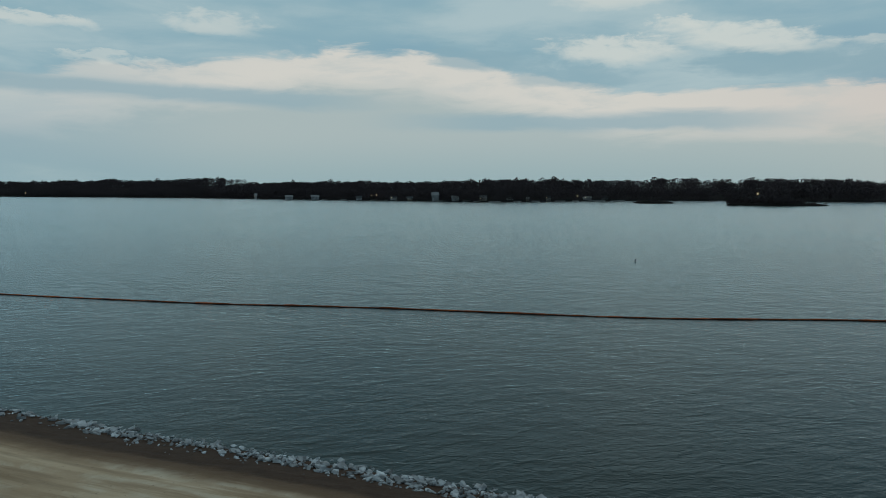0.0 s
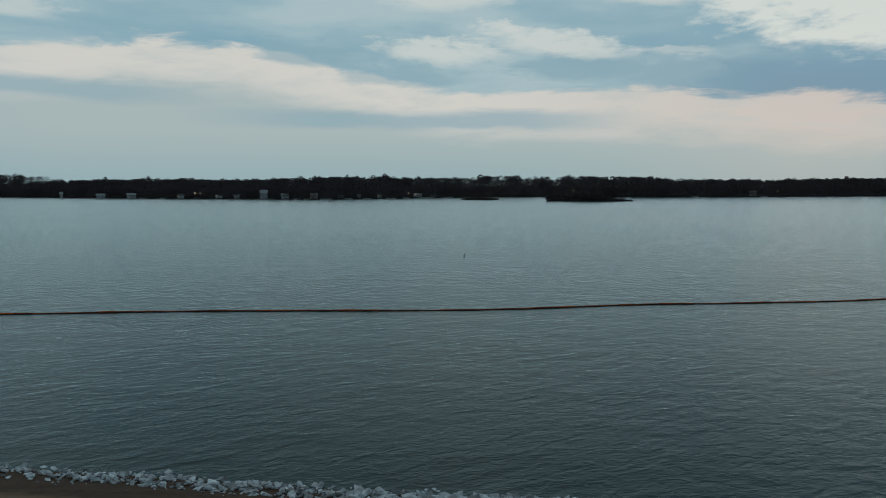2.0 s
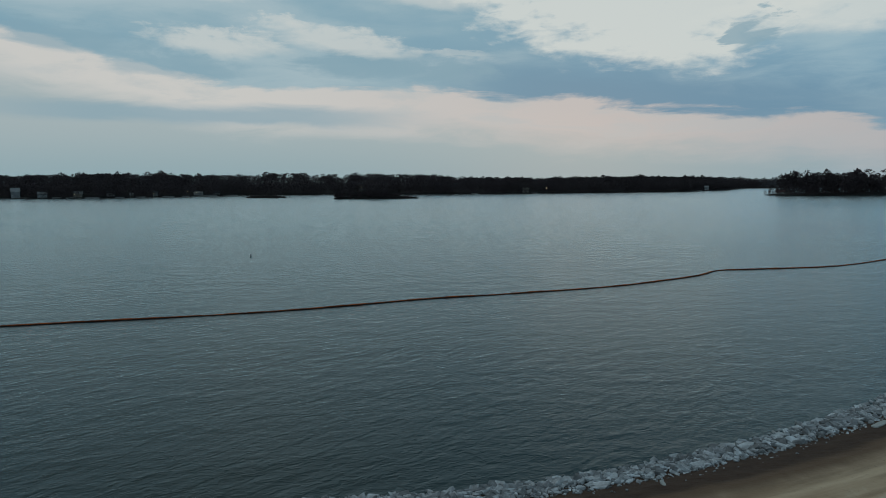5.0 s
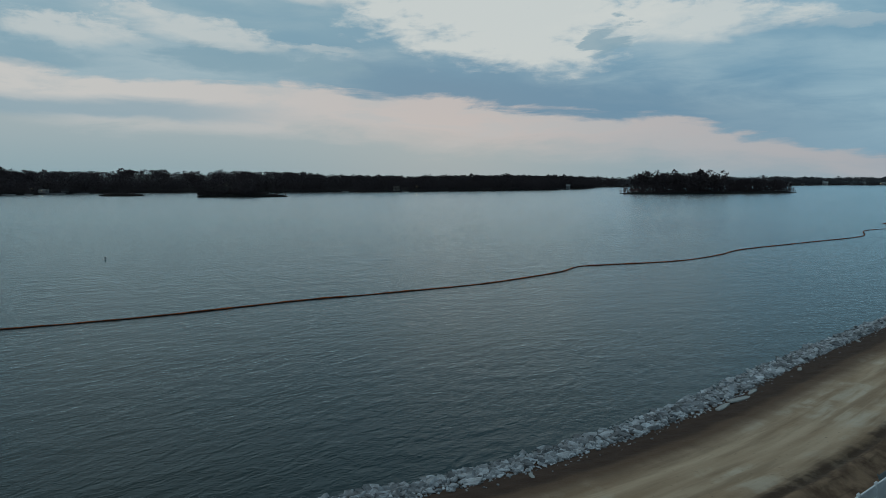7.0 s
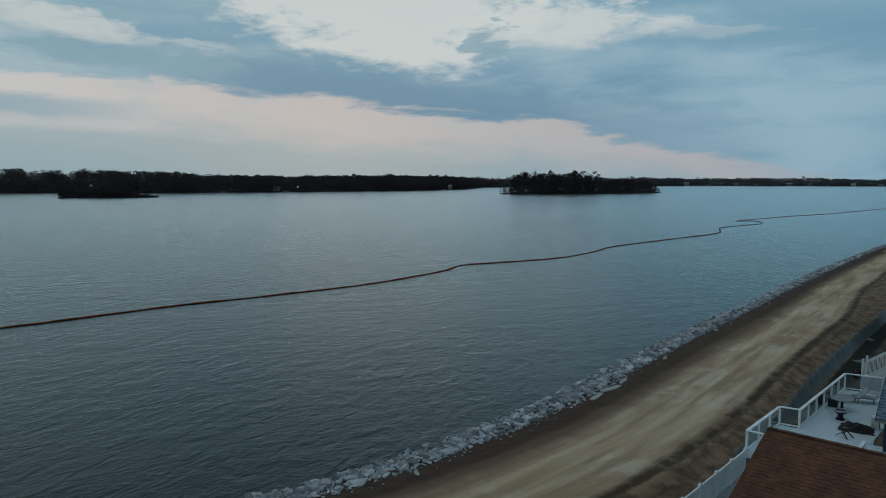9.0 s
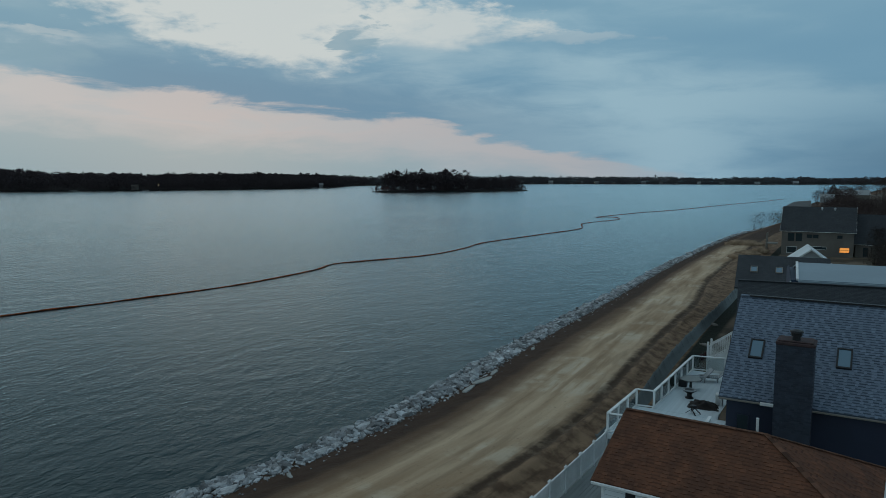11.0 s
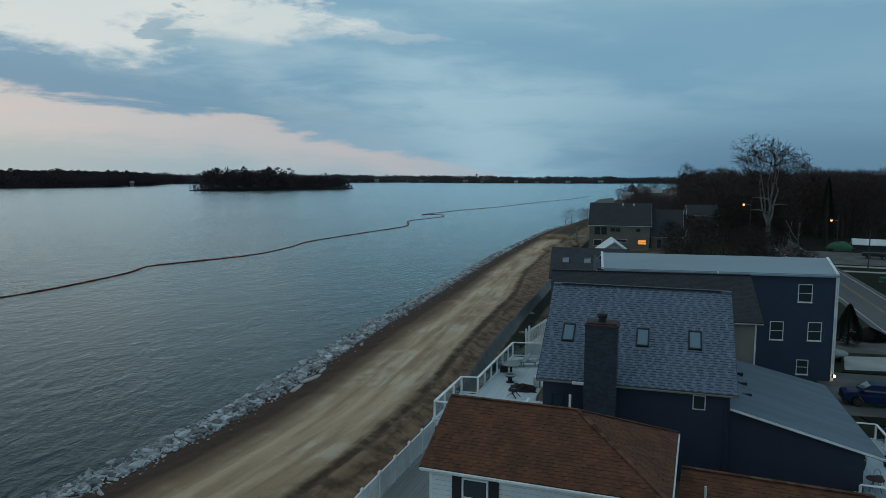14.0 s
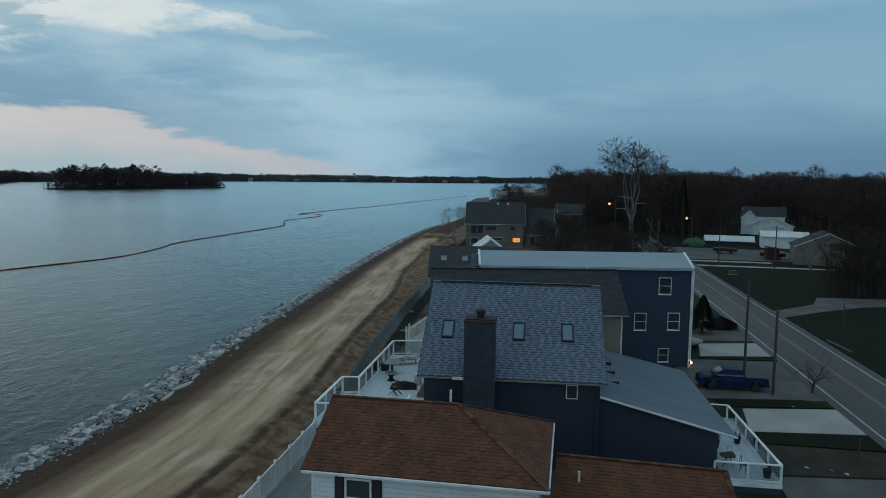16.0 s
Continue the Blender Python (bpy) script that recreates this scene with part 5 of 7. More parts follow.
def patio():
    d = thing("patio_deck", 0, 0, 0, 0, "grey board patio deck beside the white house", "deck")
    bm = bmesh.new()
    box(bm, 17.4, 36.4, 9.25, 12.1, 3.2, 3.46)
    box(bm, 17.4, 26.3, 5.0, 9.248, 3.2, 3.46)
    part("frame", bm, M_PATIO, d)
    for i in range(14):
        y = 9.28 + i * 0.2
        bm = bmesh.new()
        box(bm, 17.4, 36.38, y, y + 0.188, 3.464, 3.49)
        part("board", bm, M_PATIO, d)
    for x in (18, 24, 30, 36):
        bm = bmesh.new()
        box(bm, x - 0.1, x + 0.1, 11.6, 11.8, 0.9, 3.2)
        part("support_post", bm, M_WOODPOLE, d)
    bm = bmesh.new()
    lap_siding(bm, (36.4, 12.0), (17.4, 12.0), 1.1, 3.2, 0.2)
    part("skirting", bm, M_TAUPE, d)
    rail = thing("patio_railing", 0, 0, 0, 0, "short white railing by the corner of the house", "railing")
    rail_run(rail, [(26.6, 9.35), (24.2, 9.4)], 3.49, 1.0, 1.2, False)


patio()


# ---- things on the deck ----
def round_table(x, y, z, r, height, top_mat):
    t = thing("patio_table", x, y, z, 0, "round grey patio table on a dark pedestal on the deck", "table")
    bm = bmesh.new()
    lathe(bm, [(r * 0.96, height - 0.05), (r, height - 0.04), (r, height - 0.01), (r * 0.97, height)], 24)
    part("tabletop", bm, top_mat, t)
    bm = bmesh.new()
    lathe(bm, [(0.3, 0.0), (0.3, 0.04), (0.09, 0.1), (0.07, height * 0.6), (0.16, height - 0.06)], 14)
    part("pedestal", bm, M_BLACK, t, "dark pedestal")


round_table(47.5, 9.95, 4.62, 0.66, 0.74, M_PATIO)


def fire_bowl(x, y, z):
    t = thing("fire_bowl", x, y, z, 0, "dark pedestal fire bowl with a pale rim on the deck", "fire bowl")
    bm = bmesh.new()
    lathe(bm, [(0.26, 0), (0.26, 0.04), (0.16, 0.1), (0.14, 0.3), (0.34, 0.44), (0.40, 0.5)], 18)
    part("bowl", bm, M_BLACK, t)
    bm = bmesh.new()
    segs = 22
    for i in range(segs):
        a, b = 2 * math.pi * i / segs, 2 * math.pi * (i + 1) / segs
        c = [(r * math.cos(q), r * math.sin(q), zz) for zz in (0.5, 0.55) for r, q in ((0.30, a), (0.43, a), (0.43, b), (0.30, b))]
        solid(bm, c)
    part("rim", bm, M_FURN, t, "pale grey rim")


fire_bowl(45.6, 9.6, 4.62)


def chaise(x, y, z, rz):
    c = thing("chaise_longue", x, y, z, rz, "pale grey chaise longue with a raised back on the deck", "chaise longue")
    bm = bmesh.new()
    for yy in (-0.3, 0.3):
        bar_between(bm, (-0.9, yy, 0.32), (0.35, yy, 0.32), 0.05, 0.06)
    part("frame", bm, M_FURN, c)
    for i in range(9):
        xx = -0.85 + i * 0.135
        bm = bmesh.new()
        box(bm, xx, xx + 0.11, -0.31, 0.31, 0.352, 0.375, 0.006)
        part("slat", bm, M_FURN, c)
    bm = bmesh.new()
    slab(bm, [(0.36, -0.31, 0.36), (0.85, -0.31, 0.88), (0.85, 0.31, 0.88), (0.36, 0.31, 0.36)], 0.04)
    part("backrest", bm, M_FURN, c)
    for xx, yy in ((-0.8, -0.28), (-0.8, 0.28), (0.3, -0.28), (0.3, 0.28)):
        bm = bmesh.new()
        box(bm, xx - 0.03, xx + 0.03, yy - 0.03, yy + 0.03, 0, 0.3)
        part("leg", bm, M_FURN, c)


chaise(49.7, 9.9, 4.62, -60)
chaise(50.2, 9.1, 4.62, -75)


def covered_seat():
    c = thing("furniture_cover", 44.4, 8.5, 4.62, 4, "crumpled dark brown cover thrown over low furniture on the deck", "cover")
    bm = bmesh.new()
    n = 22
    grid = []
    for i in range(n + 1):
        row = []
        for k in range(n + 1):
            u, v = i / n * 2 - 1, k / n * 2 - 1
            rr = math.hypot(u, v)
            edge_n = 1 + 0.25 * noise.noise((u * 2.2, v * 2.2, 4.0))
            z = 0.42 * max(0.0, 1 - rr ** 2.2) * (0.75 + 0.7 * noise.noise((u * 2.5, v * 2.5, 1.0))) + 0.06 * abs(noise.noise((u * 7, v * 7, 2.0)))
            row.append(bm.verts.new((u * 0.75 * edge_n, v * 0.85 * edge_n, max(0.01, z))))
        grid.append(row)
    for i in range(n):
        for k in range(n):
            bm.faces.new((grid[i][k], grid[i + 1][k], grid[i + 1][k + 1], grid[i][k + 1]))
    part("cloth", bm, M_COVER, c, smooth=True)
    bm = bmesh.new()
    box(bm, -0.3, 0.35, -0.4, 0.4, 0.0, 0.16, 0.04)
    part("cushion", bm, M_COVER, c)
    b = thing("planter_box", 48.0, 10.55, 4.62, 3, "dark square planter box by the deck railing", "planter")
    bm = bmesh.new()
    box(bm, -0.25, 0.25, -0.25, 0.25, 0.0, 0.46, 0.02)
    part("box", bm, M_TERRA, b)
    bm = bmesh.new()
    box(bm, -0.28, 0.28, -0.28, 0.28, 0.462, 0.5, 0.01)
    part("rim", bm, M_TERRA, b)
    w_ = thing("storage_box", 45.2, 7.75, 4.62, 2, "small white storage box against the house wall", "box")
    bm = bmesh.new()
    box(bm, -0.22, 0.22, -0.2, 0.2, 0.0, 0.62, 0.02)
    part("body", bm, M_TRIM, w_)
    bm = bmesh.new()
    box(bm, -0.24, 0.24, -0.22, 0.22, 0.622, 0.68, 0.015)
    part("lid", bm, M_WHITE, w_)


covered_seat()


def folding_stool(x, y, rz):
    t = thing("folding_stool", x, y, 4.62, rz, "small black folding stool with crossed legs on the deck", "stool")
    bm = bmesh.new()
    lathe(bm, [(0.15, 0.46), (0.18, 0.47), (0.18, 0.5), (0.14, 0.52)], 14)
    part("seat", bm, M_BLACK, t)
    for y0 in (-0.16, 0.16):
        for s in (-1, 1):
            bm = bmesh.new()
            bar_between(bm, (-0.34 * s, y0 * 1.5, 0.02), (0.2 * s, y0 * 0.6, 0.47), 0.05, 0.04)
            part("leg", bm, M_BLACK, t)


folding_stool(42.6, 8.7, 65)


# ---- front deck towards the street ----
def front_deck():
    d = thing("front_deck", 0, 0, 0, 0, "pale board deck with white railing on the street side", "deck")
    zf = 1.6
    bm = bmesh.new()
    box(bm, 40.1, 50.9, -13.35, -10.45, zf - 0.25, zf - 0.022)
    box(bm, 40.1, 41.9, -10.449, -9.85, zf - 0.25, zf - 0.022)
    part("frame", bm, M_WHITE, d)
    for i in range(21):
        y = -13.33 + i * 0.163
        bm = bmesh.new()
        box(bm, 40.12, 50.88 if y < -10.6 else 41.9, y, y + 0.159, zf - 0.02, zf)
        part("board", bm, M_DECKW, d)
    bm = bmesh.new()
    lap_siding(bm, (40.15, -9.9), (40.15, -13.3), 1.0, zf - 0.26, 0.16)
    lap_siding(bm, (40.15, -13.3), (50.8, -13.3), 1.0, zf - 0.26, 0.16)
    part("skirting", bm, M_NAVY_W, d, "navy lap skirting")
    rail_run(d, [(40.2, -9.8), (40.2, -13.28), (50.75, -12.95), (50.75, -11.8)], zf, 1.08, 2.2, True)
    return zf


ZF = front_deck()


def potted_plant(x, y, z, r, tall, leaf):
    p = thing("potted_plant", x, y, z, 0, "dark pot with a small plant on the front deck", "plant pot", "pots on the front deck")
    bm = bmesh.new()
    lathe(bm, [(r * 0.7, 0), (r * 0.95, tall * 0.85), (r, tall * 0.86), (r, tall), (r * 0.85, tall), (r * 0.82, tall * 0.9)], 16)
    part("pot", bm, M_TERRA, p)
    rng = random.Random(int(x * 100))
    bm = bmesh.new()
    for _ in range(leaf):
        a, u = rng.uniform(0, 6.28), rng.uniform(0.2, 1)
        base = Vector((r * 0.4 * math.cos(a), r * 0.4 * math.sin(a), tall))
        tip = base + Vector((math.cos(a) * u * r * 1.6, math.sin(a) * u * r * 1.6, rng.uniform(0.1, 0.45)))
        s = Vector((-math.sin(a), math.cos(a), 0)) * 0.035
        v = [bm.verts.new(q) for q in (base, base.lerp(tip, 0.5) + s, tip, base.lerp(tip, 0.5) - s)]
        bm.faces.new(v)
    part("leaves", bm, M_EVERGREEN, p)


potted_plant(41.0, -12.8, ZF, 0.24, 0.46, 14)
potted_plant(46.2, -12.5, ZF, 0.22, 0.42, 10)
potted_plant(45.3, -11.0, ZF, 0.24, 0.45, 40)


def bistro_set():
    t = thing("bistro_table", 42.2, -10.95, ZF, 0, "small round reddish table on thin legs on the front deck", "table")
    bm = bmesh.new()
    lathe(bm, [(0.44, 0.68), (0.45, 0.69), (0.45, 0.71), (0.43, 0.72)], 20)
    part("tabletop", bm, M_BRICKCAP, t)
    for i in range(3):
        a = i * 2.094
        bm = bmesh.new()
        tube(bm, (0.36 * math.cos(a), 0.36 * math.sin(a), 0), (0.1 * math.cos(a), 0.1 * math.sin(a), 0.69), 0.015, 0.015, 6)
        part("leg", bm, M_BLACK, t)
    for x, y, rz in ((41.6, -11.7, 60), (43.3, -11.4, 140)):
        c = thing("wire_chair", x, y, ZF, rz, "dark metal garden chair on the front deck", "chair", "garden chairs")
        bm = bmesh.new()
        lathe(bm, [(0.2, 0.43), (0.21, 0.44), (0.21, 0.455), (0.19, 0.46)], 16)
        part("seat", bm, M_BLACK, c)
        bm = bmesh.new()
        pts = [Vector((0.19, 0.2 * math.cos(a), 0.46 + 0.46 * math.sin(a))) for a in np.linspace(0, math.pi, 9)]
        for p, q in zip(pts, pts[1:]):
            tube(bm, p, q, 0.014, 0.014, 5)
        part("backrest", bm, M_BLACK, c)
        for i in range(4):
            a = 0.785 + i * 1.571
            bm = bmesh.new()
            tube(bm, (0.26 * math.cos(a), 0.26 * math.sin(a), 0), (0.17 * math.cos(a), 0.17 * math.sin(a), 0.44), 0.014, 0.014, 5)
            part("leg", bm, M_BLACK, c)


bistro_set()


# ---- the charcoal-roofed house, the navy house and those behind ----
def charcoal_house():
    h = thing("house", 60.55, 1.5, 0.92, 9.0, "beige-sided house with a dark charcoal shingle roof", "house")
    lx, ly, ze, zr = 8.6, 15.6, 6.5, 9.5
    gable_body(h, lx, ly, 0, ze, zr, M_BEIGE, 0.18)
    gable_roof(h, lx, ly, ze, zr, M_GREY_RF, M_PALEWALL, rake=M_GREY_RF)
    bm = bmesh.new()
    box(bm, -lx / 2 + 0.37, -lx / 2 + 0.47, -ly / 2 + 0.36, -ly / 2 + 0.48, 0, ze - 0.1)
    part("corner_board", bm, M_TRIM, h)
    bm = bmesh.new()
    bar_between(bm, (0, ly / 2, zr + 0.03), (0, -ly / 2, zr + 0.03), 0.26, 0.06)
    part("ridge_cap", bm, M_GREY_RF, h)
    return h


charcoal_house()


def navy_house():
    h = thing("house", 70.3, -3.05, 1.0, 8.0, "tall navy-blue house with a pale grey metal roof and white trim", "house")
    lx, ly, ze, zr = 9.6, 20.0, 9.15, 10.05
    hx, hy = lx / 2, ly / 2
    gable_body(h, lx, ly, 0, ze, zr, M_NAVY_W, 0.18, over=0.2)
    ends = {-1: (-hy + 0.25, -hy - 0.45), 1: (hy - 0.7, hy - 0.85)}
    for sx in (-1, 1):
        bm = bmesh.new()
        c = [(sx * hx, ends[-1][0], ze), (sx * hx, ends[1][0], ze), (0, ends[1][1], zr), (0, ends[-1][1], zr)]
        slab(bm, c if sx == 1 else c[::-1], 0.16)
        part("roof", bm, M_NAVY_RF, h)
    bm = bmesh.new()
    box(bm, -hx - 0.3, -hx - 0.13, -hy + 0.25, hy - 0.7, ze - 0.22, ze - 0.04, 0.02)
    part("gutter", bm, M_NAVY_RF, h)
    for sy in (-1, 1):
        bm = bmesh.new()
        bar_between(bm, (-hx - 0.1, ends[sy][0] + sy * 0.06, ze + 0.02), (0, ends[sy][1] + sy * 0.06, zr + 0.02), 0.2, 0.16)
        part("white_rake", bm, M_WHITE, h)
    bm = bmesh.new()
    bar_between(bm, (-hx - 0.3, -1.15 + 0.9, ze + 0.05), (-hx - 0.3, -1.15 + 0.9, ze - 0.24), 0.16, 0.1)
    part("gutter_joint", bm, M_WHITE, h)
    for sx, sy in ((-1, -1), (-1, 1)):
        bm = bmesh.new()
        box(bm, sx * (hx - 0.17) - 0.06, sx * (hx - 0.17) + 0.06, sy * (hy - 0.17) - 0.06, sy * (hy - 0.17) + 0.06, 0, ze - 0.2)
        part("corner_board", bm, M_WHITE, h)
    bm = bmesh.new()
    bar_between(bm, (-hx + 0.1, -hy + 0.05, ze - 0.2), (-hx + 0.1, -hy + 0.05, 0.1), 0.09, 0.09)
    part("downpipe", bm, M_WHITE, h)
    wx = -hx + 0.205
    for y, z0, z1, wide in ((-7.42, 6.72, 8.26, 1.14), (-5.3, 3.4, 5.0, 1.1), (-8.32, 3.45, 5.05, 1.1), (-7.5, 0.5, 1.78, 0.96)):
        add_window(h, wx, y, z0, z1, wide, 180, M_WHITE, M_PANE, 1, f=0.06)
    lamp = thing("porch_lamp", -hx - 0.1, -hy + 0.1, 0, 0)
    lamp.parent = h
    bm = bmesh.new()
    bmesh.ops.create_icosphere(bm, subdivisions=1, radius=0.13, matrix=Matrix.Translation((0, -0.1, 0.55)))
    part("bulb", bm, M_LAMPW, lamp)
    bm = bmesh.new()
    box(bm, -0.06, 0.06, -0.02, 0.1, 0.42, 0.72)
    part("backplate", bm, M_BLACK, lamp)


navy_house()


def skylit_house():
    h = thing("house", 92.0, 9.6, 1.0, 7.0, "low house with a dark charcoal roof and two small skylights", "house")
    lx, ly, ze, zr = 16.0, 9.6, 5.4, 8.2
    gable_body(h, lx, ly, 0, ze, zr, M_BLUE_W, 0.2)
    gable_roof(h, lx, ly, ze, zr, M_GREY_RF, M_GREY_RF)
    su = Vector((lx / 2, 0, zr - ze)).normalized()
    nrm = Vector((-(zr - ze), 0, lx / 2)).normalized()
    turn = Matrix((su.to_tuple(), (0, 1, 0), nrm.to_tuple())).transposed()
    for y in (3.0, 0.4):
        sk = thing("skylight")
        sk.parent = h
        sk.matrix_local = Matrix.Translation(Vector((-lx / 2, y, ze)) + su * 4.6) @ turn.to_4x4()
        bm = bmesh.new()
        for a in ((-0.72, -0.62, -0.38, 0.38), (0.62, 0.72, -0.38, 0.38), (-0.62, 0.62, -0.38, -0.29), (-0.62, 0.62, 0.29, 0.38)):
            box(bm, *a, -0.02, 0.14, 0.012)
        part("frame", bm, M_BEIGE, sk)
        bm = bmesh.new()
        box(bm, -0.62, 0.62, -0.29, 0.29, 0.03, 0.09)
        part("pane", bm, M_SKYPANE, sk)


skylit_house()


def white_roof_house():
    h = thing("garden_house", 121.5, 9.2, 1.0, -82.0, "small house with a white metal gable roof", "house")
    lx, ly, ze, zr = 5.6, 9.0, 4.9, 7.0
    gable_body(h, lx, ly, 0, ze, zr, M_PALEWALL, 0.2)
    gable_roof(h, lx, ly, ze, zr, M_WHITEROOF, M_TRIM, gutter=False)


white_roof_house()


def taupe_house():
    h = thing("house", 186.0, 12.6, 0.6, 3.0, "large taupe house with a dark roof and one lit window", "house")
    lx, ly, ze, zr = 15.0, 15.0, 5.9, 11.1
    gable_body(h, lx, ly, 0, ze, zr, M_TAUPE, 0.3)
    gable_roof(h, lx, ly, ze, zr, M_GREY_RF, M_TRIM)
    wx = -lx / 2 + 0.41
    for y, z0, z1, wide in ((5.2, 3.6, 5.4, 1.3), (3.6, 3.6, 5.4, 1.3), (5.0, 0.9, 2.4, 2.0), (1.5, 4.4, 5.2, 1.1), (0.3, 4.4, 5.2, 1.1), (-4.4, 4.5, 5.2, 1.0), (-0.4, 1.9, 2.6, 3.0)):
        add_window(h, wx, y, z0, z1, wide, 180, M_TRIM if z0 < 2 else M_BLACK, M_PANE, 0, sill=False)
    add_window(h, wx, -5.4, 1.4, 2.6, 2.0, 180, M_BLACK, M_WINLIT, 1, sill=False)
    for y in (-3.2, -0.6):
        bm = bmesh.new()
        tube(bm, (-0.9, y, zr - 0.8), (-0.9, y, zr - 0.3), 0.14, 0.14, 10)
        lathe(bm, [(0.26, zr - 0.3), (0.26, zr - 0.2), (0.1, zr - 0.08)], 10, (-0.9, y, 0))
        part("roof_vent", bm, M_WHITE, h)
    w2 = thing("house_wing", 187.5, 1.6, 0.6, 3.0, "lower taupe wing with a dark roof beside the large house", "house wing")
    gable_body(w2, 12.0, 8.0, 0, 3.3, 9.6, M_TAUPE, 0.3)
    gable_roof(w2, 12.0, 8.0, 3.3, 9.6, M_GREY_RF, M_TRIM)
    add_window(w2, -5.59, 1.6, 0.6, 2.6, 1.0, 180, M_BLACK, M_PANE, 0, sill=False)
    st = thing("stair_tower", 178.5, 21.8, 0.6, 3, "pale weathered balcony stairs at the lake side of the large house", "stair")
    rail_run(st, [(-1.2, 0.6), (2.5, 0.6)], 3.0, 1.0, 1.2, False, M_BEIGE)
    rail_run(st, [(-1.2, 0.6), (2.5, 0.6)], 0.1, 1.0, 1.2, False, M_BEIGE)
    for x in (-1.2, 0.7, 2.5):
        bm = bmesh.new()
        box(bm, x - 0.09, x + 0.09, 0.5, 0.7, 0.0, 5.2)
        part("column", bm, M_BEIGE, st)
    bm = bmesh.new()
    box(bm, -1.3, 2.6, -1.6, 0.7, 2.8, 3.0)
    part("landing", bm, M_BEIGE, st)


taupe_house()


# ---- woods, islands and the far shore ----
def woods_arrays(spots, rng, slivers=46, size=1.0, thin=0.35, upright=0.45, stray=0.55):
    """Bare trees as trunks and many thin twig slivers, each spot x, y, z, height, radius."""
    g = np.random.default_rng(rng.randrange(10 ** 9))
    sp = np.array(spots, float)
    x, y, z, hgt, rad = sp.T
    count = len(sp)
    r = hgt * 0.012 + 0.05
    base = np.stack([np.stack([x - r, y - r, z - 0.5], -1), np.stack([x + r, y - r, z - 0.5], -1), np.stack([x, y + r, z - 0.5], -1),
                     np.stack([x + g.uniform(-0.2, 0.2, count) * rad, y, z + hgt * 0.6], -1)], 1).reshape(-1, 3)
    o = np.arange(count)[:, None] * 4
    trunk = np.stack([np.concatenate([o, o + 1, o + 3], 1), np.concatenate([o + 1, o + 2, o + 3], 1), np.concatenate([o + 2, o, o + 3], 1)], 1).reshape(-1, 3)
    shape = (count, slivers)
    a, u = g.uniform(0, 2 * np.pi, shape), g.random(shape) ** 0.5
    zz = 0.12 + 0.88 * g.random(shape) ** 0.6
    wide = rad[:, None] * np.where(zz > 0.6, np.sqrt(np.clip(1 - ((zz - 0.6) / 0.405) ** 3, 0, 1)), 0.6 + 0.9 * (zz - 0.15))
    c = np.stack([x[:, None] + np.cos(a) * u * wide, y[:, None] + np.sin(a) * u * wide, z[:, None] + hgt[:, None] * zz * (1 - 0.05 * u * u)], -1)
    s = (size * g.uniform(0.5, 1.3, shape) * hgt[:, None] / 16)[..., None]
    way_ = np.stack([np.cos(a) * 0.6, np.sin(a) * 0.6, np.full(shape, upright)], -1) + g.normal(0, stray, (*shape, 3))
    way_ /= np.linalg.norm(way_, axis=-1, keepdims=True)
    side = np.cross(way_, g.normal(0, 1, (*shape, 3)))
    side /= np.linalg.norm(side, axis=-1, keepdims=True) + 1e-9
    tri = np.stack([c - way_ * s + side * s * thin, c - way_ * s - side * s * thin, c + way_ * s * 0.9], 2).reshape(-1, 3)
    faces = np.arange(len(tri)).reshape(-1, 3) + len(base)
    return np.concatenate([base, tri]), np.concatenate([trunk, faces])


def woods(name, spots, rng, mat, label, slivers=46, size=1.0, thin=0.35, upright=0.45, stray=0.55):
    v, f = woods_arrays(spots, rng, slivers, size, thin, upright, stray)
    return tagged(new(name, raw_mesh(name, v, f, mat)), label, "woods", kind="stuff")


FAR = [(-2400, 2250), (-1135, 1720), (-486, 1310), (-165, 1020), (35, 848), (140, 856), (225, 885), (330, 850), (415, 775), (575, 722), (745, 700), (900, 745), (1060, 850), (1300, 830), (1760, 700),
       (1985, 380), (2150, 190), (2300, 120), (2500, -80)]


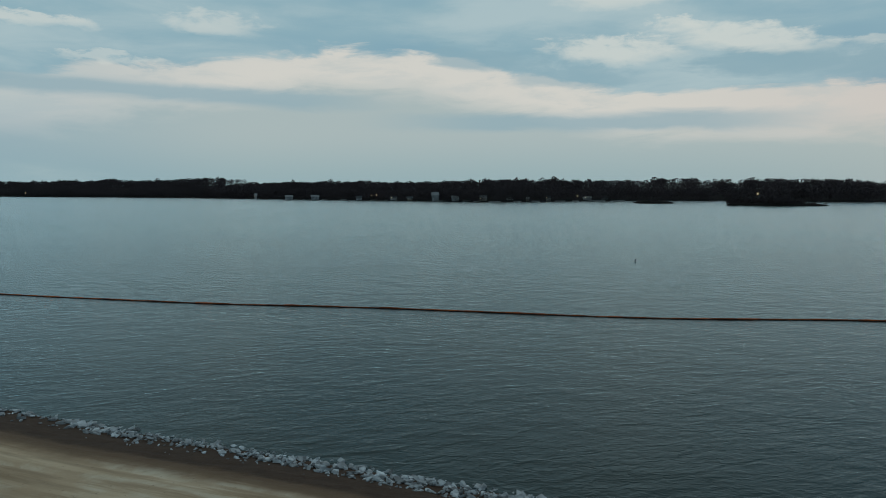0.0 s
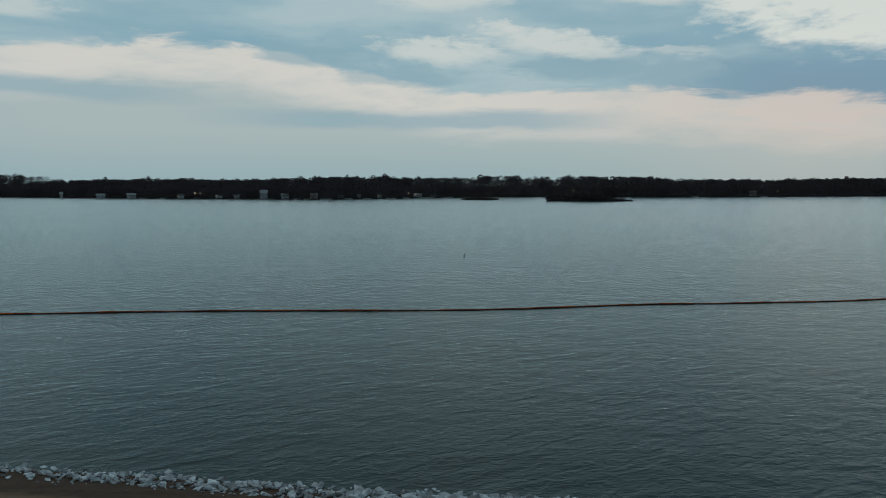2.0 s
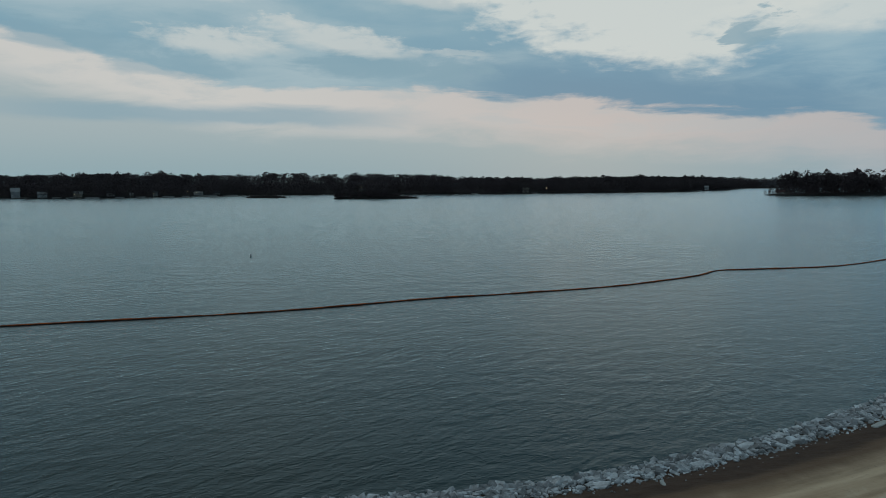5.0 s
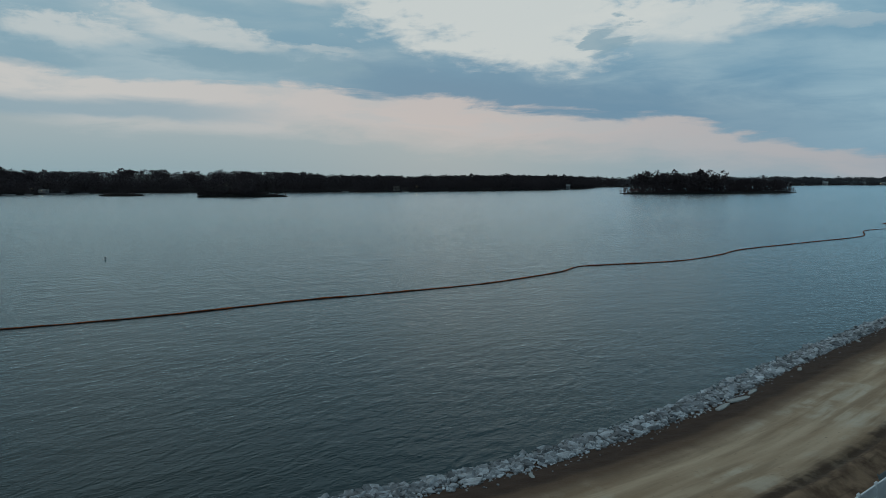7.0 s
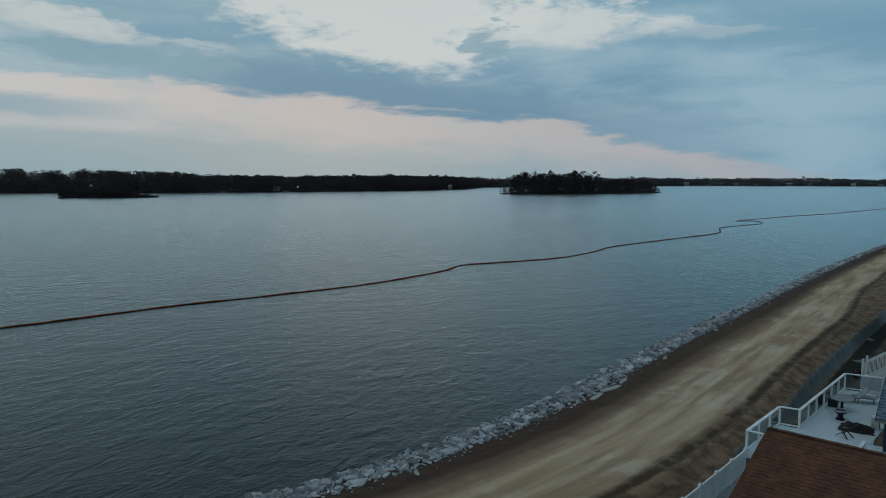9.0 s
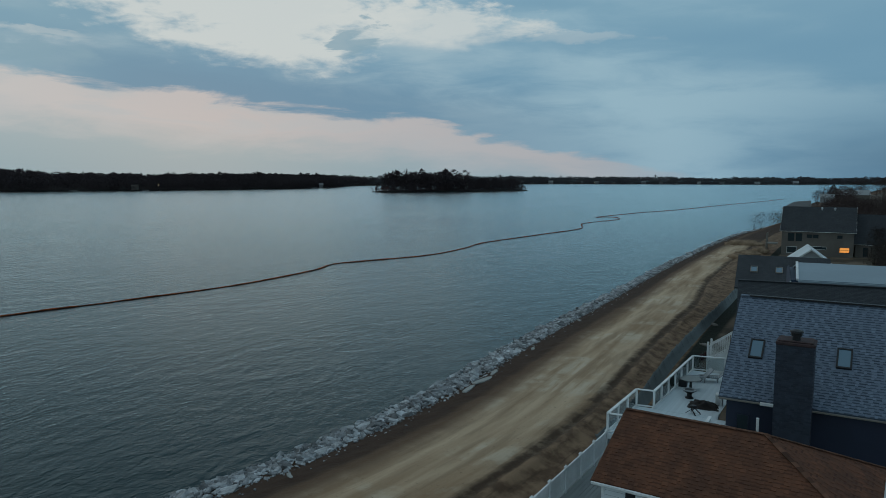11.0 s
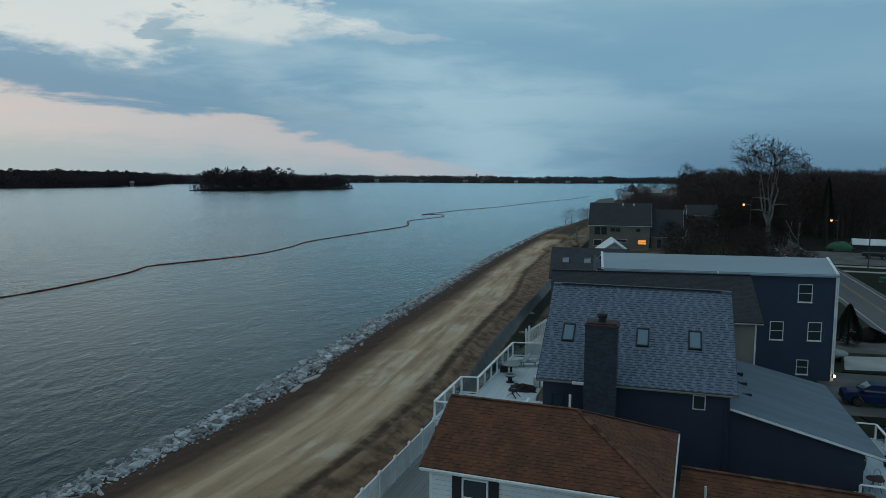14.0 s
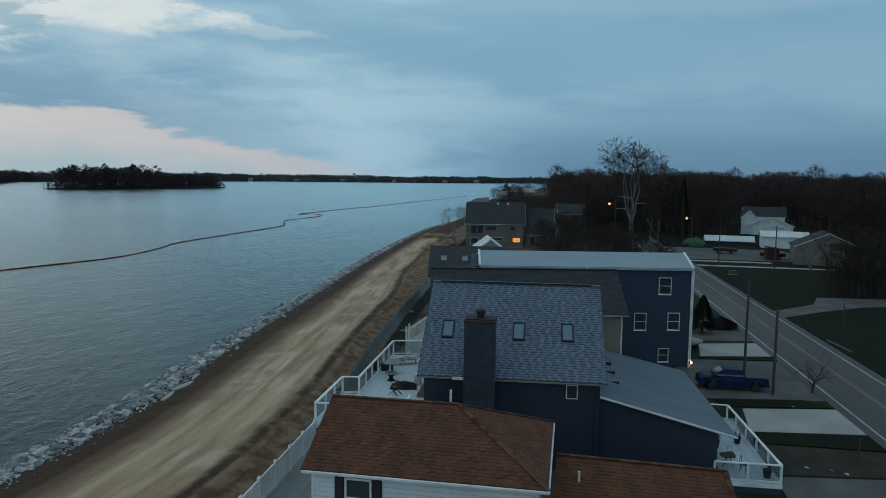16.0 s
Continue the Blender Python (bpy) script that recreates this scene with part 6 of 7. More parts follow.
def far_shore():
    xs, ys = np.array(FAR, float).T
    seg = np.hypot(np.diff(xs), np.diff(ys))
    arc = np.concatenate([[0], np.cumsum(seg)])
    rng = random.Random(31)
    spots, far_spots = [], []
    verts, faces = [], []
    s_list = np.arange(0, arc[-1], 25.0)
    offs = [(-3, -0.6), (0, 0.25), (6, 0.9), (40, 2.2), (140, 8.0), (320, 13.0), (700, 9.0)]
    for s in s_list:
        p = Vector((np.interp(s, arc, xs), np.interp(s, arc, ys), 0))
        q = Vector((np.interp(s + 60, arc, xs), np.interp(s + 60, arc, ys), 0))
        q0 = Vector((np.interp(s - 60, arc, xs), np.interp(s - 60, arc, ys), 0))
        t = (q - q0).normalized()
        n = Vector((-t.y, t.x, 0))
        out = (p.normalized() * 0.6 + n * 0.4).normalized()
        dist = p.length
        hill = (1.0 + 0.4 * noise.noise((s * 0.0028, 1.0, 0)) + 0.12 * noise.noise((s * 0.011, 4.0, 0))) if dist < 1400 else (0.55 if p.x > 0 else 1.7)
        bearing = math.degrees(math.atan2(p.x, p.y))
        hill *= 1.0 - 0.6 * min(1.0, max(0.0, (bearing - 18) / 22))
        for d, z in offs:
            wig = 2.5 * noise.noise((s * 0.03, d, 2)) if d < 50 else 0
            c = p + out * (d + wig)
            verts.append((c.x, c.y, z * (hill if d > 30 else 1)))
        rows = 7 if dist < 1400 or p.x < 0 else 4
        for k in range(rows):
            d = (4, 18, 40, 80, 140, 210, 300)[k]
            zb = float(np.interp(d, [o[0] for o in offs], [o[1] for o in offs])) * hill
            for _ in range(8 if dist < 1400 else 7):
                c = p + out * (d + rng.uniform(-6, 12)) + t * rng.uniform(-30, 30)
                tall = rng.gauss(13.0 if k < 2 else 15.6, 0.8) * (1.0 + 0.22 * noise.noise((c.x * 0.014, c.y * 0.014, 3)) + 0.10 * noise.noise((c.x * 0.05, c.y * 0.05, 7)))
                if rng.random() < 0.03:
                    tall *= 1.2
                if k == 0 and rng.random() < 0.35:
                    tall *= 0.5
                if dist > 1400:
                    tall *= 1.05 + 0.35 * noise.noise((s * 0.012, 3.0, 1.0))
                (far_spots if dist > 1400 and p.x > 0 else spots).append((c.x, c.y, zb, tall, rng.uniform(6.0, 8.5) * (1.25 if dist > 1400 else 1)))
    k = len(offs)
    idx = np.arange(len(s_list) * k).reshape(-1, k)
    faces = np.stack([idx[:-1, :-1], idx[1:, :-1], idx[1:, 1:], idx[:-1, 1:]], -1).reshape(-1, 4)
    tagged(new("far_shore", raw_mesh("far_shore", verts, faces, M_FARLAND, True)), "low dark wooded shore across the lake", "shore", kind="structure")
    woods("far_woods", spots, rng, M_WOODS, "dark bare woods along the far shore", 100, 1.15, 0.55)
    woods("distant_woods", far_spots, rng, M_HAZEWOODS, "bare woods along the most distant shore, coloured pale grey for haze", 70, 1.5, 0.42)
    return arc, xs, ys


far_shore()


def island(name, pts_a, pts_b, width, spots, label, seed, size=1.2):
    """A low island along the line a to b, with bare trees and brush."""
    rng = random.Random(seed)
    a, b = Vector((*pts_a, 0)), Vector((*pts_b, 0))
    t = (b - a).normalized()
    n = Vector((-t.y, t.x, 0))
    isl = thing(name, 0, 0, 0, 0, label, "island", kind="structure")
    bm = bmesh.new()
    rings = []
    for r, z in ((1.0, -0.5), (0.985, 0.4), (0.9, 1.3), (0.6, 2.2), (0.3, 2.6)):
        ring = []
        for i in range(48):
            q = 2 * math.pi * i / 48
            wob = 1 + 0.16 * noise.noise((math.cos(q) * 2 + seed, math.sin(q) * 2, 0))
            c = (a + b) / 2 + t * math.cos(q) * (b - a).length / 2 * r + n * math.sin(q) * width / 2 * r * wob
            ring.append(bm.verts.new((c.x, c.y, z)))
        rings.append(ring)
    for ra, rb in zip(rings, rings[1:]):
        for i in range(48):
            bm.faces.new((ra[i], ra[(i + 1) % 48], rb[(i + 1) % 48], rb[i]))
    bm.faces.new(rings[-1])
    part("land", bm, M_FARLAND, isl)
    places = []
    for u0, u1, count, h0, h1 in spots:
        for _ in range(count):
            u = rng.uniform(u0, u1)
            room = max(0.05, 1 - (2 * u - 1) ** 2) ** 0.5
            c = a.lerp(b, u) + n * rng.uniform(-0.42, 0.42) * width * room
            h = rng.uniform(h0, h1)
            places.append((c.x, c.y, 0.6, h, h * rng.uniform(0.22, 0.34)))
    v, f = woods_arrays(places, rng, 110, size, 0.4)
    ob = new("trees", raw_mesh("trees", v, f, M_WOODS))
    ob.parent = isl
    tagged(ob, kind="stuff")


island("island_large", (652, 490), (892, 418), 95, [(0.02, 0.99, 380, 2.0, 4.5), (0.05, 0.97, 140, 3.5, 7), (0.05, 0.98, 120, 7, 12), (0.12, 0.50, 76, 15, 22), (0.16, 0.48, 30, 20, 27), (0.5, 0.93, 90, 11, 16), (0.03, 0.14, 12, 4, 8)], "large dark island with tall bare trees", 3)
island("island_small", (246, 664), (319, 622), 20, [(0.02, 0.30, 40, 3, 6), (0.30, 0.62, 60, 4, 8), (0.62, 0.8, 24, 2, 5), (0.8, 0.98, 18, 1.5, 3)], "small low island with bushes and bare trees", 5, 2.4)
island("islet", (184, 755), (221, 733), 12, [(0.1, 0.8, 24, 1.5, 4)], "tiny low islet with scrub", 7, 2.4)


def island_hut():
    h = thing("pavilion", 668.0, 486.0, 0.7, 36, "small dull red pavilion at the tip of the island", "pavilion")
    for x in (-2.4, 2.4):
        for y in (-3.2, 3.2):
            bm = bmesh.new()
            box(bm, x - 0.15, x + 0.15, y - 0.15, y + 0.15, 0, 2.8)
            part("post", bm, M_PALEWALL, h)
    gable_roof(h, 6.4, 8.4, 2.8, 4.6, M_REDWALL, M_PALEWALL, 0.2, gutter=False)
    bm = bmesh.new()
    box(bm, -2.6, 2.6, -3.6, 3.6, -0.3, 0.1)
    part("floor", bm, M_CONCRETE, h)


island_hut()


def far_house(x, y, width, tall, mat, roof, lit=None, label="pale house on the far shore"):
    """A small house beyond the lake that faces the water."""
    face = math.degrees(math.atan2(y, x))
    h = thing("house", x, y, 0.9, face, label, "house", "houses on the far shore")
    lx = 9.0
    gable_body(h, lx, width, 0, tall * 0.62, tall, mat, 0.6)
    gable_roof(h, lx, width, tall * 0.62, tall, roof, M_TRIM, 0.2, gutter=False)
    n = max(2, int(width / 3.2))
    for i in range(n):
        add_window(h, -lx / 2 + 0.42, -width / 2 + 1.6 + i * (width - 3.2) / max(1, n - 1), 1.0, 2.6, 1.3, 180, M_TRIM, M_PANE, 0, sill=False)
    if lit:
        lamp = thing("porch_lamp", -lx / 2 - 0.4, lit, 0)
        lamp.parent = h
        bm = bmesh.new()
        bmesh.ops.create_icosphere(bm, subdivisions=1, radius=0.26, matrix=Matrix.Translation((0, 0, 3.2)))
        part("bulb", bm, M_LAMPW, lamp)
        bm = bmesh.new()
        box(bm, 0.1, 0.42, -0.1, 0.1, 3.0, 3.4)
        part("bracket", bm, M_BLACK, lamp)


FAR_HOUSE_ROWS = (
    (59.0, 1600, 14, 7, M_TAUPE, M_FARWALL, None), (60.6, 1650, 18, 6, M_FARWALL, M_GREY_RF, None), (63.1, 1700, 14, 7, M_FARWALL, M_TAUPE, None), (65.6, 1750, 20, 6, M_TAUPE, M_FARWALL, None),
    (68.6, 1800, 14, 7, M_FARWALL, M_GREY_RF, None), (69.4, 1800, 12, 6, M_FARWALL, M_FARWALL, None), (71.8, 1900, 22, 5, M_TAUPE, M_FARWALL, None), (73.1, 1900, 14, 7, M_FARWALL, M_GREY_RF, None),
    (75.3, 1900, 16, 6, M_FARWALL, M_FARWALL, None), (76.4, 1900, 12, 7, M_PALEWALL, M_GREY_RF, None), (79.6, 1950, 24, 5, M_FARWALL, M_FARWALL, None), (80.9, 1950, 14, 7, M_FARWALL, M_GREY_RF, None),
    # bearing in degrees right of +y, distance, width, height, wall, roof, lamp offset
    (-30.4, 1580, 16, 8, M_FARWALL, M_GREY_RF, 3), (-29.3, 1560, 14, 7, M_FARWALL, M_GREY_RF, 2), (-15.5, 1090, 10, 9, M_FARWALL, M_FARWALL, 1.0),
    (-13.0, 1040, 22, 9, M_FARWALL, M_FARWALL, None), (-11.0, 1010, 17, 8, M_FARWALL, M_FARWALL, None), (-7.6, 960, 14, 6, M_FARWALL, M_GREY_RF, 4.0),
    (-4.9, 930, 12, 7, M_FARWALL, M_GREY_RF, 2.5), (-3.6, 910, 16, 6, M_TAUPE, M_GREY_RF, None), (-1.6, 885, 18, 11, M_FARWALL, M_FARWALL, None), (0.0, 868, 15, 9, M_FARWALL, M_FARWALL, None),
    (2.2, 858, 16, 8, M_TAUPE, M_FARWALL, 3.0), (4.3, 858, 12, 7, M_FARWALL, M_GREY_RF, None), (5.7, 862, 10, 6, M_TAUPE, M_FARWALL, None), (7.3, 866, 12, 7, M_FARWALL, M_GREY_RF, 1.5),
    (10.3, 880, 16, 5, M_FARWALL, M_FARWALL, 2.0), (11.6, 905, 14, 6, M_FARWALL, M_GREY_RF, None), (35.5, 905, 12, 8, M_TAUPE, M_TAUPE, None), (49.0, 1075, 14, 7, M_FARWALL, M_FARWALL, None),
    (62.0, 1830, 26, 8, M_FARWALL, M_PALEWALL, None), (64.5, 1910, 30, 9, M_FARWALL, M_FARWALL, None), (67.0, 1960, 28, 8, M_PALEWALL, M_PALEWALL, None), (70.5, 2000, 26, 9, M_FARWALL, M_FARWALL, 6.0),
    (74.0, 2040, 30, 8, M_FARWALL, M_PALEWALL, None), (78.0, 2090, 26, 9, M_PALEWALL, M_FARWALL, 5.0), (82.0, 2140, 40, 9, M_PALEWALL, M_PALEWALL, None), (84.5, 2170, 26, 9, M_FARWALL, M_PALEWALL, None))
for n_house, (bearing, dist, width, tall, wall_m, roof_m, lit) in enumerate(FAR_HOUSE_ROWS):
    near_by = dist + 3 + (0, 9, 3, 14, 6)[n_house % 5]
    if dist > 1500:
        fx, fy = np.array(FAR, float).T
        near_by = float(np.interp(bearing, np.degrees(np.arctan2(fx, fy))[:18], np.hypot(fx, fy)[:18])) - 2.0
        width *= (0.55, 1.0, 0.75)[n_house % 3]
    far_house(math.sin(radians(bearing)) * near_by, math.cos(radians(bearing)) * near_by, width * (0.5, 0.66, 0.58, 0.74, 0.44)[n_house % 5], tall * (0.7, 0.82, 0.95)[n_house % 3], wall_m, roof_m, lit)



def far_dock(bearing, dist, wide, deep):
    """A pale dock on posts before the far shore, with a low sea wall behind it."""
    x, y = math.sin(radians(bearing)) * dist, math.cos(radians(bearing)) * dist
    d = thing("dock", x, y, 0, math.degrees(math.atan2(y, x)), "pale weathered dock with a low sea wall on the far shore", "dock", "docks on the far shore")
    bm = bmesh.new()
    box(bm, -deep, 0, -0.9, 0.9, 0.55, 0.75)
    part("deck", bm, M_FARWALL, d)
    for xx in np.arange(-deep + 0.3, 0, 2.5):
        bm = bmesh.new()
        tube(bm, (xx, 0.8, -0.6), (xx, 0.8, 1.2), 0.12, 0.12, 6)
        part("post", bm, M_WOODPOLE, d)
    bm = bmesh.new()
    box(bm, -0.2, 0.3, -wide / 2, wide / 2, -0.5, 1.05)
    part("sea_wall", bm, M_FARWALL, d)


rng = random.Random(77)
for bearing in (-17.4, -14.4, -12.2, -10.1, -8.8, -6.3, -5.4, -3.0, -1.0, 0.9, 1.7, 3.1, 4.9, 6.3, 8.2, 9.4, 11.0, 12.6, 31.5, 36.2, 48.3):
    fx, fy = np.array(FAR, float).T
    ring_b = np.degrees(np.arctan2(fx, fy))
    far_dock(bearing, float(np.interp(bearing, ring_b[:15], np.hypot(fx, fy)[:15])) - 2.5, rng.uniform(7, 20), rng.uniform(4, 9))

# woods behind the houses and across the street
rng = random.Random(41)
spots = []
for _ in range(1300):
    x, y = 235 + 250 * rng.random() ** 1.4, rng.uniform(-330, -4)
    if x < 268 and (y > -20 or -86 < y < -58):
        continue
    if y < -0.85 * x + 60:
        continue
    rise_w = 1.0 + 0.14 * noise.noise((x * 0.02, y * 0.03, 1.0)) + 0.08 * noise.noise((x * 0.07, y * 0.09, 5.0))
    spots.append((x, y, 1.0, rng.gauss(18.6, 1.0) * rise_w * (1.12 if rng.random() < 0.03 else 1.0), rng.uniform(4.6, 6.6)))
for _ in range(420):
    x, y = rng.uniform(170, 300), rng.uniform(-200, -90)
    spots.append((x, y, 1.0, rng.gauss(14.3, 0.7), rng.uniform(4.2, 6.2)))
for _ in range(500):
    x = rng.uniform(620, 2300)
    y = float(shore_y(x)) - rng.uniform(15, 330)
    spots.append((x, y, 1.0, rng.gauss(15, 1.2), rng.uniform(5.0, 8.0)))
for _ in range(60):
    x = rng.uniform(520, 720)
    spots.append((x, float(shore_y(x)) - rng.uniform(3, 26), 1.0, rng.uniform(5.0, 12.0), rng.uniform(2.5, 4.5)))
for _ in range(190):
    x = rng.uniform(250, 470)
    spots.append((x, rng.uniform(-6, 22), 1.0, rng.uniform(4.5, 8.5), rng.uniform(3.0, 5.0)))
woods("bare_woods", spots, rng, M_NEARWOODS, "dark brown bare woods behind the houses", 520, 1.0, 0.06, 0.8, 0.7)
spots = []
for _ in range(70):
    x, y = rng.uniform(108, 178), rng.uniform(-21, 2)
    spots.append((x, y, 1.0, rng.uniform(4.0, 8.5), rng.uniform(1.8, 3.0)))
woods("scrub", spots, rng, M_SCRUB, "brown leafless scrub between the houses", 420, 1.3, 0.05)
spots = []
for _ in range(70):
    x, y = rng.uniform(194, 228), rng.uniform(-29, -13)
    spots.append((x, y, 1.0, rng.uniform(7.0, 13.0), rng.uniform(2.2, 3.6)))
for _ in range(16):
    spots.append((rng.uniform(219, 226), rng.uniform(-14, 2), 1.0, rng.uniform(4.5, 7.5), rng.uniform(2.0, 3.4)))
woods("young_woods", spots, rng, M_SCRUB, "brown leafless young trees behind the houses", 380, 1.2, 0.07)
spots = []
for _ in range(30):
    x = rng.uniform(262, 330)
    p = bank_point(x, rng.uniform(1.0, 6.0))
    spots.append((p.x, p.y, p.z, rng.uniform(3.0, 6.5), rng.uniform(1.6, 3.0)))
woods("shore_brush", spots, rng, M_BRUSH, "leafless brush at the waterline", 220, 1.2, 0.06)


def bare_tree(name, x, y, z, height, lean, seed, bark, label, levels=6, spread=0.55, first=0.30, trunk_r=None, forks=3):
    """A leafless tree: a tapered trunk and limbs in one part, the fine twigs in another."""
    rng = random.Random(seed)
    t = thing(name, x, y, z, 0, label, "tree")
    trunk, twigs = bmesh.new(), bmesh.new()

    def grow(p, way_, length, r, level):
        bend = Vector((rng.gauss(0, 0.12), rng.gauss(0, 0.12), rng.gauss(0.03, 0.06)))
        mid = p + way_ * length * 0.5
        way2 = (way_ + bend).normalized()
        q = mid + way2 * length * 0.5
        thin = r * 0.72
        target, sides = (trunk, 7 if level < 2 else 5) if level < min(4, levels - 2) else (twigs, 3)
        tube(target, p, mid, r, (r + thin) / 2, sides, False)
        tube(target, mid, q, (r + thin) / 2, thin, sides, False)
        if level >= levels:
            return
        for i in range(rng.choice((2, 3)) if level else forks):
            a = rng.uniform(0, 6.28)
            side = way2.cross(Vector((math.cos(a), math.sin(a), 0.2))).normalized()
            nw = (way2 + side * rng.uniform(0.5, 1.1) * spread * 1.5 + Vector((0, 0, 0.16))).normalized()
            grow(q if i < 2 else mid, nw, length * rng.uniform(0.62, 0.86), thin * rng.uniform(0.6, 0.85), level + 1)

    grow(Vector((0, 0, -0.2)), Vector((lean[0], lean[1], 1)).normalized(), height * first, trunk_r or height * 0.028, 0)
    part("trunk", trunk, bark, t, smooth=True)
    tagged(part("twigs", twigs, M_TWIG, t), kind="stuff")
    return t


def sycamore(x, y, z, seed):
    """A broad old tree: a short trunk, a sheaf of pale upright stems, and a rounded dark crown of twigs above them."""
    rng = random.Random(seed)
    t = thing("sycamore_tree", x, y, z, 0, "tall leafless sycamore with pale mottled stems", "tree")
    t.matrix_world = t.matrix_world @ Matrix.Scale(0.98, 4)
    twigs = bmesh.new()

    def twig(p, way_, length, r, level):
        bend = Vector((rng.gauss(0, 0.22), rng.gauss(0, 0.22), rng.gauss(0.05, 0.15)))
        m = p + way_ * length * 0.5
        q = m + (way_ + bend).normalized() * length * 0.5
        tube(twigs, p, m, r, r * 0.82, 4 if level < 3 else 3, False)
        tube(twigs, m, q, r * 0.82, r * 0.65, 4 if level < 3 else 3, False)
        if level == 5:
            return
        for i in range(3 if level < 4 else rng.choice((2, 3))):
            nw = (way_ + Vector((rng.gauss(0, 0.7), rng.gauss(0, 0.7), rng.gauss(0.12, 0.4)))).normalized()
            base = m if i == 0 else q
            twig(base, nw, max(0.55, length * rng.uniform(0.5, 0.75)), max(r * 0.58, 0.024), level + 1)

    bm = bmesh.new()
    tube(bm, (0, 0, -0.4), (0.1, 0.2, 4.2), 0.7, 0.58, 9, False)
    tube(bm, (0.1, 0.2, 4.2), (0.0, 0.3, 7.4), 0.58, 0.5, 9, False)
    part("trunk", bm, M_SYC, t, smooth=True)
    for i in range(6):
        stem = bmesh.new()
        a = i * 1.05 + rng.uniform(-0.3, 0.3)
        p, r = Vector((0.3 * math.cos(a), 0.3 + 0.3 * math.sin(a), 7.1)), rng.uniform(0.22, 0.34)
        lean = rng.uniform(0.14, 0.42)
        way_ = Vector((math.cos(a) * lean, math.sin(a) * lean, 1)).normalized()
        n = 7
        for k in range(n):
            q = p + (way_ + Vector((rng.gauss(0, 0.16), rng.gauss(0, 0.16), 0))).normalized() * rng.uniform(1.7, 2.3)
            tube(stem, p, q, r, r * 0.87, 7, False)
            p, r = q, r * 0.87
            if k >= 3:
                for _ in range(1 if k == 3 else 2 if k < 6 else 3):
                    b = a + rng.gauss(0, 0.9)
                    twig(p, Vector((math.cos(b) * 0.95, math.sin(b) * 0.95, rng.uniform(0.15, 0.9))).normalized(), rng.uniform(2.8, 4.3), r * 0.58, 1)
        twig(p, way_, 3.0, r * 0.8, 1)
        part("stem", stem, M_SYC, t, smooth=True)
    for a, h in ((1.2, 9.5), (1.9, 12.5), (4.4, 11.0)):
        limb = bmesh.new()
        p = Vector((0, 0.3, h))
        q = p + Vector((math.cos(a) * 2.2, math.sin(a) * 2.2, 0.5))
        tube(limb, p, q, 0.2, 0.14, 6, False)
        tube(limb, q, q + Vector((math.cos(a) * 1.8, math.sin(a) * 1.8, -0.1)), 0.14, 0.08, 6, False)
        part("limb", limb, M_SYC, t, "pale broken lower limb", smooth=True)
    tagged(part("twigs", twigs, M_SCRUB, t), kind="stuff")


sycamore(182.8, -21.4, 1.0, 4)
bare_tree("bare_tree", 176.0, -27.0, 1.0, 12.0, (0.0, 0.1), 9, M_SYC, "leafless tree with a pale broken trunk", 5, 0.6, 0.3, 0.3)
bare_tree("bare_tree", 145.0, -50.6, 1.0, 7.5, (0.1, 0.2), 12, M_SYC, "small leafless tree before the cream house", 6, 0.75, 0.28, 0.22, 3)
bare_tree("bare_tree", 60.7, -21.9, 1.0, 5.0, (0.05, -0.12), 15, M_BARK, "small spreading leafless tree beside the street", 7, 0.95, 0.24, 0.10, 4)
bare_tree("bare_tree", 128.0, -61.0, 1.0, 10.0, (0.0, 0.1), 18, M_BARK, "leafless tree across the street", 6, 0.6, 0.3, 0.2, 3)
bare_tree("bare_tree", 150.0, -1.5, 1.0, 10.0, (0.0, 0.1), 19, M_SYC, "pale leafless tree among the scrub", 6, 0.6, 0.3, 0.2, 3)
bare_tree("bare_tree", 600.0, 40.0, 1.0, 17.0, (0.0, 0.1), 23, M_BARK, "leafless tree on the far point", 6, 0.5, 0.3, 0.4, 3)


def conifer(name, x, y, z, height, radius, seed, label, mat=None):
    rng = random.Random(seed)
    t = thing(name, x, y, z, 0, label, "tree")
    bm = bmesh.new()
    tube(bm, (0, 0, -0.2), (0, 0, height * 0.9), 0.04 * height, 0.01, 7)
    part("trunk", bm, M_BARK, t)
    verts, faces = [], []
    leaf = min(radius, 1.6) * 0.42
    for _ in range(6500):
        u = rng.random() ** 0.8
        zz = height * (0.06 + 0.94 * u)
        rr = radius * min(1.0, (1 - u) * 1.5) ** 0.8 * rng.uniform(0.5, 1.1) + 0.03
        a = rng.uniform(0, 6.28)
        c = Vector((rr * math.cos(a), rr * math.sin(a), zz))
        o = Vector((math.cos(a), math.sin(a), -0.25)).normalized() * rng.uniform(0.1, 0.28) * leaf
        s = Vector((-math.sin(a), math.cos(a), rng.uniform(-0.4, 0.4))) * rng.uniform(0.05, 0.13) * leaf
        n = len(verts)
        verts += [tuple(c - o), tuple(c + s), tuple(c + o), tuple(c - s + Vector((0, 0, 0.1 * leaf)))]
        faces.append((n, n + 1, n + 2, n + 3))
    ob = new("foliage", raw_mesh("foliage", verts, faces, mat or M_EVERGREEN))
    ob.parent = t
    return t


